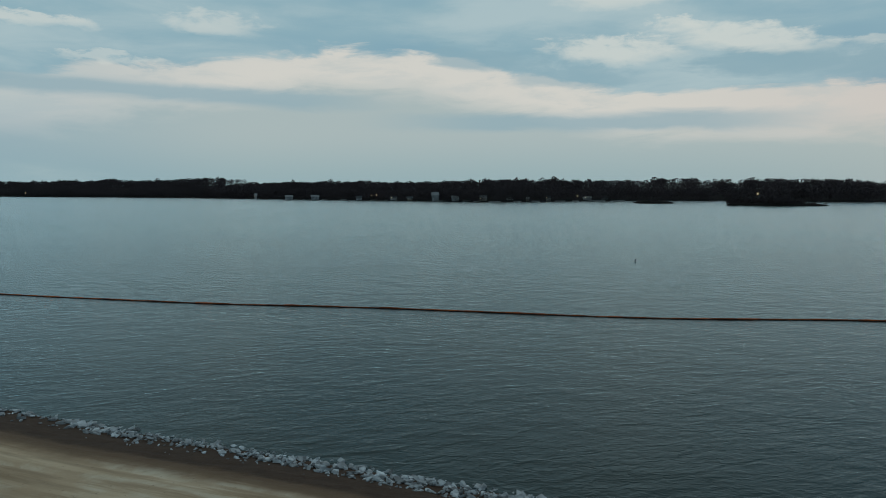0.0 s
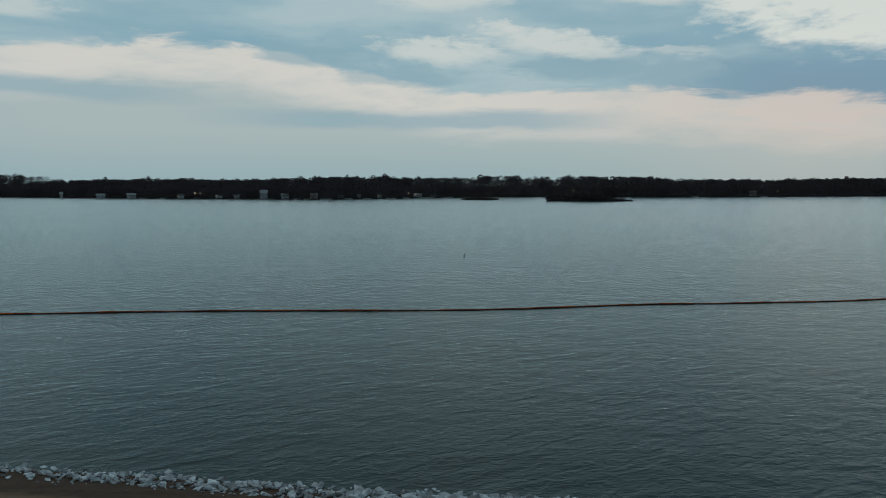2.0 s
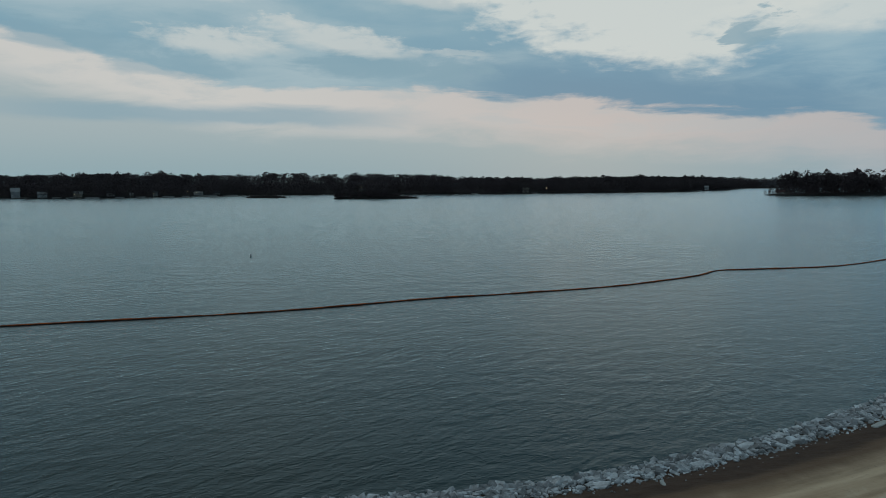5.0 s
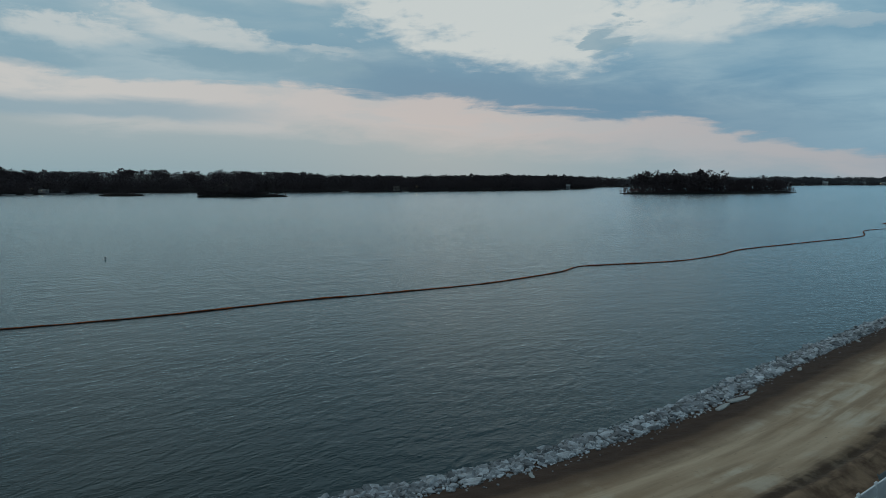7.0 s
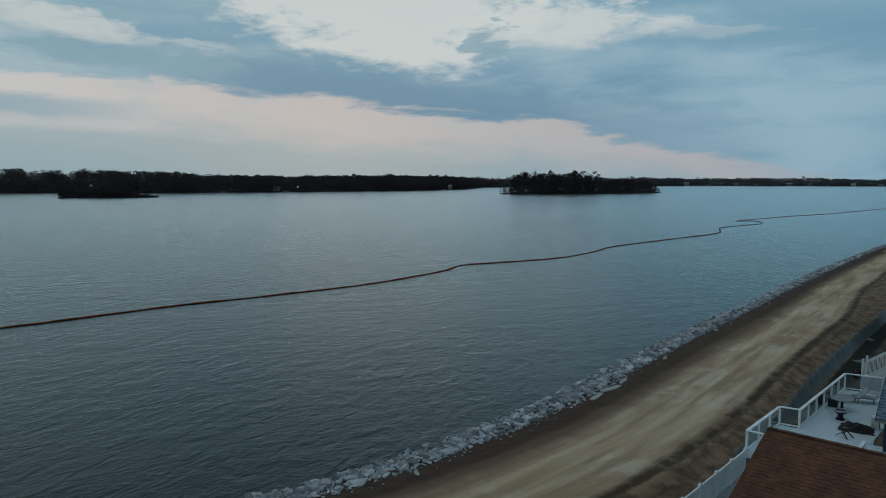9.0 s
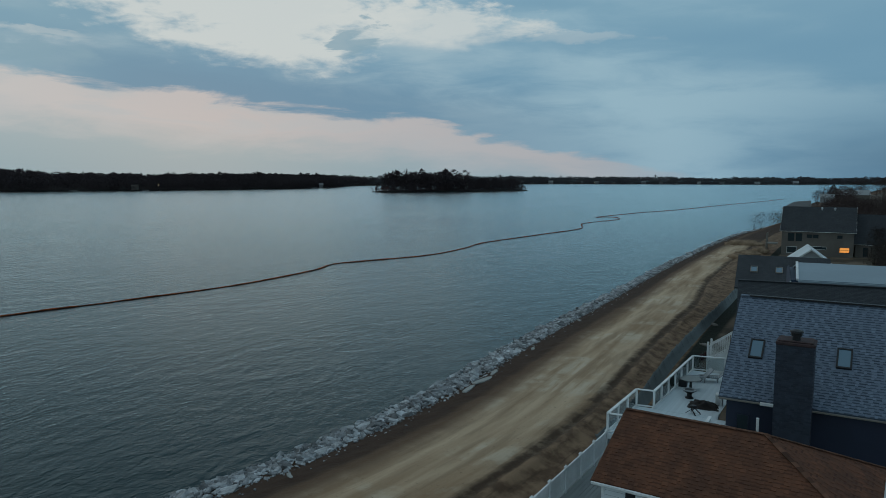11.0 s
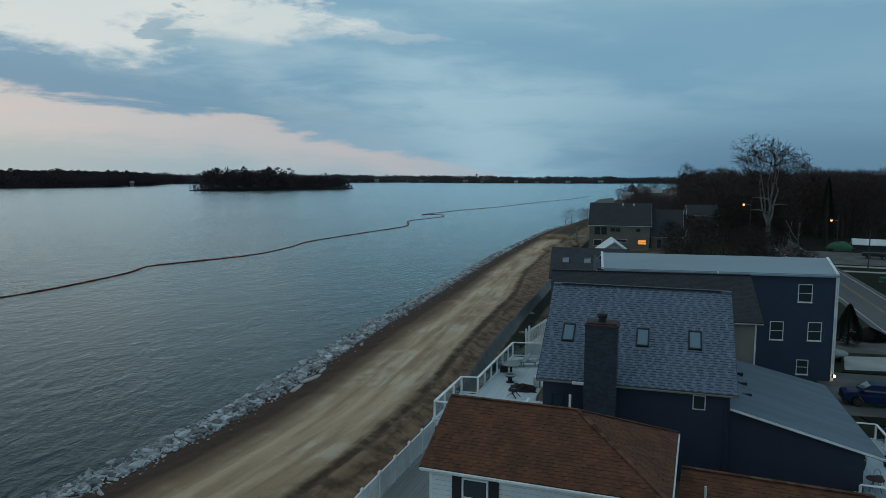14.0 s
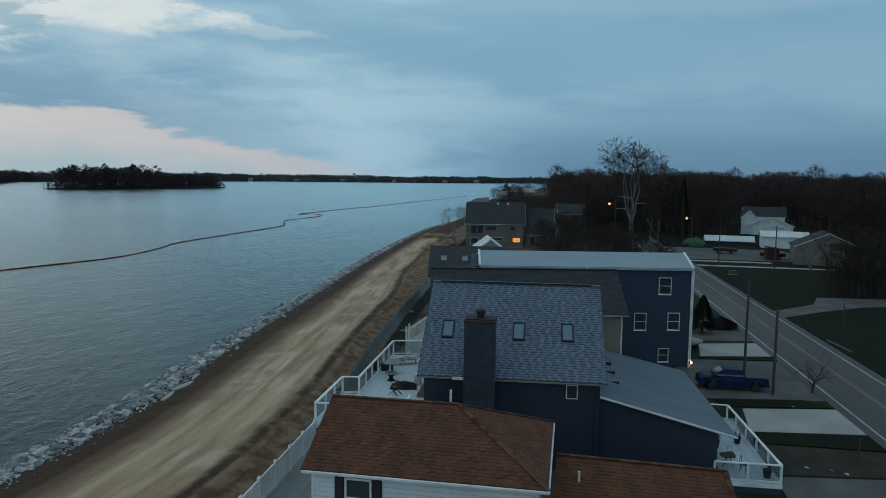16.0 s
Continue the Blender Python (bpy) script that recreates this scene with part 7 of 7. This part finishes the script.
conifer("evergreen_shrub", 82.9, -17.9, 1.0, 4.3, 1.15, 2, "dark conical evergreen shrub beside the street")
conifer("shrub", 86.4, -20.6, 1.0, 1.3, 1.7, 3, "low brown leafless shrub beside the street", M_SCRUB)
conifer("evergreen_tree", 211.0, -38.4, 1.0, 17.5, 2.0, 4, "tall dark narrow evergreen before the woods")
spots = []
for _ in range(44):
    a, r = radians(rng.uniform(110.1, 115.5)), rng.uniform(121, 136)
    spots.append((r * math.sin(a), r * math.cos(a), 1.0, rng.uniform(3.0, 11.0), rng.uniform(1.4, 2.6)))
for _ in range(12):
    x, y = rng.uniform(124, 140), rng.uniform(-72, -60)
    spots.append((x, y, 1.0, rng.uniform(7.0, 11.0), rng.uniform(2.0, 3.2)))
woods("thicket", spots, rng, M_SCRUB, "dark leafless thicket across the street", 520, 1.0, 0.05)
bare_tree("bare_tree", 143.5, -53.0, 1.0, 9.5, (0.0, 0.1), 28, M_BARK, "leafless tree across the street", 6, 0.6, 0.3, 0.2, 3)
conifer("evergreen_tree", 608.0, 33.0, 1.0, 13.0, 4.0, 8, "dark evergreen on the far point")


# ---- across the street ----
def simple_house(name, x, y, rz, lx, ly, ze, zr, wall_m, roof_m, label, wins=(), lap=0.3):
    h = thing(name, x, y, 1.0, rz, label, "house" if "house" in name else "shed")
    gable_body(h, lx, ly, 0, ze, zr, wall_m, lap, over=0.3)
    gable_roof(h, lx, ly, ze, zr, roof_m, M_TRIM, 0.16)
    for yy, z0, z1, wide in wins:
        add_window(h, -lx / 2 + 0.31, yy, z0, z1, wide, 180, M_TRIM, M_PANE, 0, sill=False)
    return h


simple_house("house", 250.0, -71.2, -15, 9.5, 13.0, 5.6, 8.6, M_SIDING_W, M_GREY_RF, "pale two-storey house with a dark roof before the woods", ((-5, 3.4, 4.6, 1.1), (5.0, 3.4, 4.6, 1.1)))
simple_house("house_front_wing", 242.5, -71.6, 75, 13.0, 6.0, 2.9, 5.6, M_SIDING_W, M_PALEWALL, "pale front gable of the two-storey house")
simple_house("house_bay", 245.0, -65.4, 75, 5.2, 6.0, 5.2, 7.8, M_SIDING_W, M_GREY_RF, "pale front bay of the two-storey house")
simple_house("garage", 196.5, -61.2, -12, 8.0, 11.5, 3.0, 4.2, M_SIDING_W, M_WHITEROOF, "pale garage with a white metal roof")
simple_house("house_gable", 160.0, -58.2, 78, 13.0, 10.0, 3.8, 6.7, M_CREAM, M_GREY_RF, "cream house with a low dark gable roof")
simple_house("garage", 148.5, -60.6, -12, 6.0, 6.5, 3.0, 4.6, M_CREAM, M_GREY_RF, "dim cream garage with a dark roof beside the trees", ())
simple_house("boat_shed", 203.0, -49.3, -8, 5.0, 12.6, 1.0, 2.3, M_BLUE_W, M_WHITEROOF, "long low shed with a pale roof")
simple_house("distant_house", 232.0, -8.0, 5, 9.0, 9.0, 6.0, 9.0, M_TAUPE, M_GREY_RF, "dim house among the bare trees", ((-4, 2.0, 3.4, 1.2), (0, 2.0, 3.4, 1.2)))
simple_house("point_house", 640.0, 22.0, 5, 10.0, 24.0, 4.5, 8.0, M_TAUPE, M_PALEWALL, "low house with a pale roof on the point")
simple_house("point_house", 560.0, 34.0, 5, 8.0, 9.0, 4.0, 6.5, M_PALEWALL, M_PALEWALL, "pale house on the point")
sheet("spit", [(470, 52), (600, 58), (640, 50), (520, 40), (420, 37)], 0.4, M_GRAVEL, "pale gravel spit on the far point", "shore", 0.7)

h = thing("tarpaulin_heap", 194.5, -38.6, 1.0, 10, "heap under a green tarpaulin in the gravel lot", "tarpaulin")
bm = bmesh.new()
bmesh.ops.create_icosphere(bm, subdivisions=3, radius=1.0)
for v in bm.verts:
    v.co = Vector((v.co.x * 2.2, v.co.y * 3.2, max(-0.1, v.co.z) * 2.1 * (1 + 0.25 * noise.noise(v.co * 2.2))))
part("tarpaulin", bm, M_GREENTARP, h)
bm = bmesh.new()
box(bm, -1.6, 1.6, -3.0, 3.0, -0.02, 0.6, 0.1)
part("load", bm, M_BLACK, h)


def vehicle_far(x, y, rz, mat, label, name="trailer"):
    v = thing(name, x, y, 1.05, rz, label, name)
    bm = bmesh.new()
    box(bm, -2.6, 2.6, -1.0, 1.0, 0.55, 1.3, 0.08)
    part("bed", bm, mat, v)
    for xx in (-1.4, 1.4):
        for yy in (-0.95, 0.95):
            wheel = thing("wheel", xx, yy, 0.35)
            wheel.parent = v
            bm = bmesh.new()
            tube(bm, (0, -0.12, 0), (0, 0.12, 0), 0.35, 0.35, 14)
            part("tyre", bm, M_TYRE, wheel)
            bm = bmesh.new()
            tube(bm, (0, -0.13, 0), (0, 0.13, 0), 0.18, 0.18, 10)
            part("rim", bm, M_RIM, wheel)


vehicle_far(167.0, -50.0, 70, M_REDWALL, "dull red flat trailer before the cream house")
vehicle_far(176.0, -42.0, 85, M_BLACK, "dark low trailer in the gravel lot")
h = thing("red_shed", 164.5, -49.0, 1.0, 0, "small dull red shed door panel before the cream house", "shed")
bm = bmesh.new()
box(bm, -1.2, 1.2, -1.2, 1.2, 0, 2.6, 0.03)
part("body", bm, M_REDWALL, h)
bm = bmesh.new()
slab(bm, [(-1.4, -1.4, 2.62), (1.4, -1.4, 2.62), (1.4, 1.4, 2.95), (-1.4, 1.4, 2.95)], 0.08)
part("roof", bm, M_GREY_RF, h)


def utility_pole(x, y, height, label, arm=False, lamp=None, lean=0.0, bulb=0.28, r=0.125, bulb_mat=None):
    p = thing("utility_pole", x, y, 1.0, 0, label, "utility pole", "poles along the street")
    bm = bmesh.new()
    tube(bm, (0, 0, -0.3), (lean, 0, height), r, r * 0.72, 10)
    part("shaft", bm, M_WOODPOLE, p)
    if arm:
        bm = bmesh.new()
        bar_between(bm, (0, -1.2, height - 0.5), (0, 1.2, height - 0.5), 0.1, 0.12)
        part("crossarm", bm, M_WOODPOLE, p)
        for yy in (-1.05, -0.4, 0.4, 1.05):
            bm = bmesh.new()
            lathe(bm, [(0.05, 0), (0.07, 0.06), (0.03, 0.16)], 8, (0, yy, height - 0.44))
            part("insulator", bm, M_TRIM, p)
    if lamp:
        bm = bmesh.new()
        tube(bm, (0, 0, lamp), (-0.3, 1.4, lamp + 0.3), 0.05, 0.04, 6)
        part("bracket", bm, M_RIM, p)
        head = thing("lamp_head", -0.3, 1.6, lamp + 0.25)
        head.parent = p
        bm = bmesh.new()
        lathe(bm, [(0.32, 0.0), (0.36, 0.1), (0.12, 0.28)], 12)
        part("hood", bm, M_RIM, head)
        bm = bmesh.new()
        bmesh.ops.create_icosphere(bm, subdivisions=2, radius=bulb, matrix=Matrix.Translation((0, 0, -0.16)))
        part("bulb", bm, bulb_mat or M_LAMP, head)
    return p


utility_pole(66.2, -18.1, 8.3, "weathered wooden utility pole beside the gravel lot")
utility_pole(59.5, -18.55, 7.1, "dark wooden utility pole beside the gravel lot")
utility_pole(151.2, -35.0, 8.0, "thin wooden pole on the lawn")
utility_pole(146.0, -44.2, 8.6, "wooden pole with a crossarm on the lawn", arm=True)
utility_pole(204.0, -39.8, 8.6, "street pole with a glowing orange lamp", lamp=6.6)
utility_pole(190.5, -17.95, 11.9, "street pole with a glowing orange lamp among the trees", lamp=10.6)
# poles added to carry distant lights; farther bulbs enlarged to stand in for glare
for bearing, dist, tall in ((22.6, 740, 9.4), (-31.0, 1500, 9.0), (-6.6, 930, 7.0), (-6.2, 932, 7.0), (9.6, 850, 6.0), (37.2, 860, 6.5), (74.5, 2020, 9.0), (80.5, 2110, 9.0)):
    utility_pole(math.sin(radians(bearing)) * dist, math.cos(radians(bearing)) * dist, tall, "lamp on a pole glowing on the far shore", lamp=tall - 0.4, bulb=0.36 if dist < 1200 else 0.55, bulb_mat=M_LAMPW)
utility_pole(88.0, -34.6, 3.2, "short wooden post on the verge", r=0.07)
utility_pole(46.0, -19.6, 1.5, "short weathered post in the mulch bed", r=0.06)


# ---- small things on the far lawn ----
g = thing("utility_box", 136.8, -34.2, 1.0, 8, "small green utility box on the lawn across the street", "utility box")
bm = bmesh.new()
box(bm, -0.45, 0.45, -0.6, 0.6, 0.06, 0.75, 0.05)
part("housing", bm, M_GREENTARP, g)
bm = bmesh.new()
box(bm, -0.55, 0.55, -0.7, 0.7, 0.0, 0.06)
part("base", bm, M_CONCRETE, g)
bm = bmesh.new()
bar_between(bm, (81.5, -30.6, 1.07), (76.3, -31.0, 1.07), 0.24, 0.12, 0.03)
tagged(new("drain_pipe", finish("drain_pipe", bm, M_GRAVEL)), "pale length of pipe lying on the verge", "pipe")
for x, y, r, tall in ((160.5, 25.2, 2.2, 1.0), (170.0, 25.0, 1.8, 0.9), (193.0, 29.5, 3.0, 1.3), (176.5, 23.4, 1.6, 1.1)):
    bm = bmesh.new()
    bmesh.ops.create_icosphere(bm, subdivisions=3, radius=1.0)
    for v in bm.verts:
        n_h = 1 + 0.3 * noise.noise(v.co * 2 + Vector((x, 0, 0)))
        v.co = Vector((v.co.x * r * 1.5 * n_h, v.co.y * r * n_h, max(-0.15, v.co.z) ** 1 * tall * n_h))
    ob = new("earth_heap", finish("earth_heap", bm, M_HEAP, True))
    ob.matrix_world = pose(x, y, 1.5, 0, 0, x * 7)
    tagged(ob, "low heap of pale brown earth beside the haul road", "earth heap", "earth heaps")


# ---- blue pickup ----
def pickup():
    t = thing("pickup_truck", 60.9, -15.7, GR, 88.5, "dark metallic blue pickup truck parked on gravel", "pickup truck")
    t.matrix_world = t.matrix_world @ Matrix.Scale(0.92, 4)
    bm = bmesh.new()
    arch = lambda xc: [(xc + 0.5 * math.cos(a), 0.40 + 0.5 * math.sin(a)) for a in np.linspace(math.pi * 0.98, math.pi * 0.02, 9)]
    prof = [(-2.92, 0.5), (-2.35, 0.42)] + arch(-1.85) + [(-1.3, 0.40), (1.3, 0.40)] + arch(1.85) + [(2.36, 0.42), (2.9, 0.5), (2.93, 0.95), (2.8, 1.08), (2.4, 1.15), (1.62, 1.22), (-0.95, 1.24), (-2.9, 1.22), (-2.95, 0.9)]
    left = [bm.verts.new((x, 0.97 if z < 1.0 else 0.91, z)) for x, z in prof]
    right = [bm.verts.new((x, -0.97 if z < 1.0 else -0.91, z)) for x, z in prof]
    bm.faces.new(left)
    bm.faces.new(right[::-1])
    for i in range(len(prof)):
        j = (i + 1) % len(prof)
        bm.faces.new((left[j], left[i], right[i], right[j]))
    bmesh.ops.recalc_face_normals(bm, faces=bm.faces[:])
    rim_edges = [e for e in bm.edges if len(e.link_faces) == 2 and len(e.link_faces[0].verts) != len(e.link_faces[1].verts)]
    bmesh.ops.bevel(bm, geom=rim_edges, offset=0.04, segments=2, affect="EDGES")
    part("body", bm, M_TRUCK, t, smooth=False)
    bm = bmesh.new()
    solid(bm, [(1.5, -0.72, 1.18), (2.72, -0.68, 1.09), (2.72, 0.68, 1.09), (1.5, 0.72, 1.18), (1.5, -0.55, 1.27), (2.55, -0.5, 1.17), (2.55, 0.5, 1.17), (1.5, 0.55, 1.27)])
    part("bonnet", bm, M_TRUCK, t)
    bm = bmesh.new()
    side_prof = [(-1.02, 1.2), (-0.9, 1.72), (-0.7, 1.86), (0.65, 1.88), (0.92, 1.82), (1.72, 1.24)]
    left = [bm.verts.new((x, 0.91 - (z - 1.2) * 0.22, z)) for x, z in side_prof]
    right = [bm.verts.new((x, -0.91 + (z - 1.2) * 0.22, z)) for x, z in side_prof]
    bm.faces.new(left)
    bm.faces.new(right[::-1])
    for i in range(6):
        j = (i + 1) % 6
        bm.faces.new((left[j], left[i], right[i], right[j]))
    bmesh.ops.recalc_face_normals(bm, faces=bm.faces[:])
    bmesh.ops.bevel(bm, geom=bm.edges[:], offset=0.05, segments=2, affect="EDGES")
    part("cab", bm, M_TRUCK, t)
    for s in (-1, 1):
        for x0, x1, xa, xb in ((-0.85, 0.12, -0.78, 0.12), (0.2, 1.5, 0.2, 0.88)):
            bm = bmesh.new()
            yy0, yy1 = s * 0.895, s * 0.765
            c = [(x0, yy0, 1.3), (x1, yy0, 1.3), (xb, yy1, 1.78), (xa, yy1, 1.78)]
            slab(bm, c if s == -1 else c[::-1], 0.02)
            part("side_window", bm, M_PANE, t)
        bm = bmesh.new()
        box(bm, 1.4, 1.58, s * 1.05 - 0.1, s * 1.05 + 0.1, 1.26, 1.44, 0.03)
        part("mirror", bm, M_BLACK, t)
        bm = bmesh.new()
        box(bm, 2.80, 2.905, s * 0.72 - 0.16, s * 0.72 + 0.16, 0.78, 0.95, 0.02)
        part("headlight", bm, M_RIM, t)
        bm = bmesh.new()
        box(bm, -2.93, -2.86, s * 0.82 - 0.09, s * 0.82 + 0.09, 0.72, 1.0, 0.01)
        part("tail_light", bm, M_RED, t)
    bm = bmesh.new()
    slab(bm, [(1.76, -0.78, 1.25), (1.76, 0.78, 1.25), (0.96, 0.7, 1.82), (0.96, -0.7, 1.82)], 0.02)
    part("windscreen", bm, M_PANE, t)
    bm = bmesh.new()
    box(bm, -2.78, -1.08, -0.84, 0.84, 1.2, 1.26, 0.01)
    part("bed_cover", bm, M_BLACK, t, "black bed cover")
    for x0, x1 in ((2.82, 3.0), (-3.02, -2.86)):
        bm = bmesh.new()
        box(bm, x0, x1, -0.9, 0.9, 0.45, 0.66, 0.03)
        part("bumper", bm, M_DARKRIM, t)
    for xx in (-1.85, 1.85):
        for s in (-1, 1):
            wh = thing("wheel", xx, s * 0.84, 0.39)
            wh.parent = t
            bm = bmesh.new()
            tube(bm, (0, -0.14, 0), (0, 0.14, 0), 0.39, 0.39, 22)
            bmesh.ops.bevel(bm, geom=[e for e in bm.edges if e.is_boundary is False and abs(e.verts[0].co.y - e.verts[1].co.y) < 1e-4], offset=0.03, segments=1, affect="EDGES")
            part("tyre", bm, M_TYRE, wh)
            bm = bmesh.new()
            tube(bm, (0, -0.15, 0), (0, 0.15, 0), 0.23, 0.23, 14)
            part("rim", bm, M_DARKRIM, wh)


pickup()


# ---- a covered boat beyond the lot ----
h = thing("covered_boat", 75.3, -14.6, GR, 10, "small covered boat under a grey cover beside the navy house", "boat")
bm = bmesh.new()
bmesh.ops.create_icosphere(bm, subdivisions=3, radius=1.0)
for v in bm.verts:
    v.co = Vector((v.co.x * 1.0, v.co.y * 1.9, 0.65 + v.co.z * (0.4 if v.co.z > 0 else 0.5)))
part("cover", bm, M_PATIO, h)
bm = bmesh.new()
for yy in (-1.0, 1.0):
    box(bm, -0.9, 0.9, yy - 0.08, yy + 0.08, 0.0, 0.5)
part("cradle", bm, M_BLACK, h)


# ---- silt fence, neighbour's stair, buoy ----
def silt_fence():
    f = thing("silt_fence", 0, 0, 0, 0, "sagging grey fabric silt fence on stakes below the bank", "fence")
    rng = random.Random(8)
    xs = np.arange(43.0, 134.0, 2.4)
    tops = []
    for x in xs:
        p = bank_point(float(x), float(np.interp(x, (43, 64, 94, 127), (18.3, 18.3, 18.7, 19.1))))
        tall = rng.uniform(0.98, 1.12)
        bm = bmesh.new()
        bar_between(bm, (p.x, p.y - 0.06, p.z - 0.2), (p.x, p.y + 0.5, p.z + tall + 0.1), 0.05, 0.05)
        part("stake", bm, M_SILT, f)
        tops.append((p, tall))
    for (p, h0), (q, h1) in zip(tops, tops[1:]):
        bm = bmesh.new()
        n = 6
        grid = []
        for i in range(n + 1):
            u = i / n
            base = p.lerp(q, u)
            sag = 0.05 * math.sin(u * math.pi) * rng.uniform(0.6, 1.3)
            tall = h0 + (h1 - h0) * u - sag
            belly = 0.04 * math.sin(u * math.pi)
            col = []
            for k, v in enumerate((-0.12, 0.35, 0.7, 1.0)):
                col.append((base.x, base.y + belly * math.sin(v * 3) + (-0.15 if k == 0 else 0.5 * v), base.z + tall * v))
            grid.append(col)
        fr = [[bm.verts.new(c) for c in col] for col in grid]
        bk = [[bm.verts.new((c[0], c[1] - 0.012, c[2])) for c in col] for col in grid]
        for i in range(n):
            for k in range(3):
                bm.faces.new((fr[i][k], fr[i][k + 1], fr[i + 1][k + 1], fr[i + 1][k]))
                bm.faces.new((bk[i][k], bk[i + 1][k], bk[i + 1][k + 1], bk[i][k + 1]))
            bm.faces.new((fr[i][3], bk[i][3], bk[i + 1][3], fr[i + 1][3]))
        part("fabric", bm, M_SILT, f, smooth=True)


silt_fence()


def neighbour_stair():
    st = thing("stair", 57.2, 10.0, 0.8, 0, "white vinyl stair railing rising to the neighbouring deck", "stair")
    for i in range(8):
        bm = bmesh.new()
        box(bm, -0.6, 0.6, 0.5 - i * 0.26, 0.76 - i * 0.26, 2.7 + i * 0.19, 2.75 + i * 0.19)
        part("tread", bm, M_TRIM, st)
    for x in (-0.62, 0.62):
        for z in (3.65, 4.75):
            bm = bmesh.new()
            bar_between(bm, (x, 0.7, z - 1.0 + 1.0), (x, -1.4, z + 1.5), 0.07, 0.09)
            part("rail", bm, M_WHITE, st)
        for i in range(14):
            y = 0.6 - i * 0.15
            bm = bmesh.new()
            box(bm, x - 0.02, x + 0.02, y - 0.02, y + 0.02, 3.65 + i * 0.107 + 0.05, 4.75 + i * 0.107 + 0.05)
            part("baluster", bm, M_WHITE, st)
        bm = bmesh.new()
        solid(bm, [(x - 0.02, -1.4, 2.6), (x + 0.02, -1.4, 2.6), (x + 0.02, 0.68, 2.6), (x - 0.02, 0.68, 2.6), (x - 0.02, -1.4, 5.05), (x + 0.02, -1.4, 5.05), (x + 0.02, 0.68, 3.55), (x - 0.02, 0.68, 3.55)])
        part("side_panel", bm, M_WHITE, st)
        for y, z in ((0.72, 0.0), (-1.42, 0.0)):
            bm = bmesh.new()
            box(bm, x - 0.07, x + 0.07, y - 0.07, y + 0.07, z, 5.1 if y > 0 else 6.5)
            part("post", bm, M_WHITE, st)


neighbour_stair()



def yard_clutter():
    for x, y, rz in ((76.8, 14.9, 70), (88.2, 16.2, 40)):
        b = thing("sack", x, y, 1.0, rz, "pale filled sack lying on bare earth in the yard", "sack", "sacks in the yard")
        bm = bmesh.new()
        bmesh.ops.create_icosphere(bm, subdivisions=2, radius=1.0)
        for v in bm.verts:
            v.co = Vector((v.co.x * 0.55, v.co.y * 0.34, max(-0.2, v.co.z) * 0.22 * (1 + 0.5 * noise.noise(v.co * 2.5)) + 0.04))
        part("bag", bm, M_BEIGE, b, smooth=True)
        bm = bmesh.new()
        tube(bm, (0.5, 0, 0.08), (0.66, 0, 0.1), 0.05, 0.09, 8)
        part("neck", bm, M_BEIGE, b)
    for x, y in ((70.5, 13.9), (71.6, 13.7)):
        b = thing("bucket", x, y, 1.0, 0, "dull red bucket standing on bare earth in the yard", "bucket", "buckets in the yard")
        bm = bmesh.new()
        lathe(bm, [(0.2, 0.0), (0.26, 0.5), (0.28, 0.5), (0.28, 0.55), (0.25, 0.55), (0.22, 0.42)], 14)
        part("pail", bm, M_REDWALL, b)
        bm = bmesh.new()
        arc = [Vector((0.27 * math.cos(a), 0.0, 0.5 + 0.2 * math.sin(a))) for a in np.linspace(0, math.pi, 8)]
        for p_, q_ in zip(arc, arc[1:]):
            tube(bm, p_, q_, 0.012, 0.012, 5)
        part("handle", bm, M_RIM, b, "thin wire handle")


yard_clutter()

b = thing("buoy", 43.0, 172.8, 0, 0, "small white lake buoy with a blue band", "buoy")
bm = bmesh.new()
lathe(bm, [(0.12, -0.5), (0.24, -0.3), (0.24, 0.1), (0.15, 0.2), (0.13, 0.6), (0.08, 0.66)], 14)
part("float", bm, M_PALEWALL, b)
bm = bmesh.new()
lathe(bm, [(0.14, 0.3), (0.155, 0.32), (0.155, 0.46), (0.14, 0.48)], 14)
part("band", bm, M_TRUCK, b, "blue band")


pr = thing("porch_railing", 86.0, -18.4, GR, 5, "low white railing beside a dark shrub", "railing")
rail_run(pr, [(0.0, 0.9), (0.0, -0.9)], 0.0, 0.85, 0.9, False, M_PALEWALL)
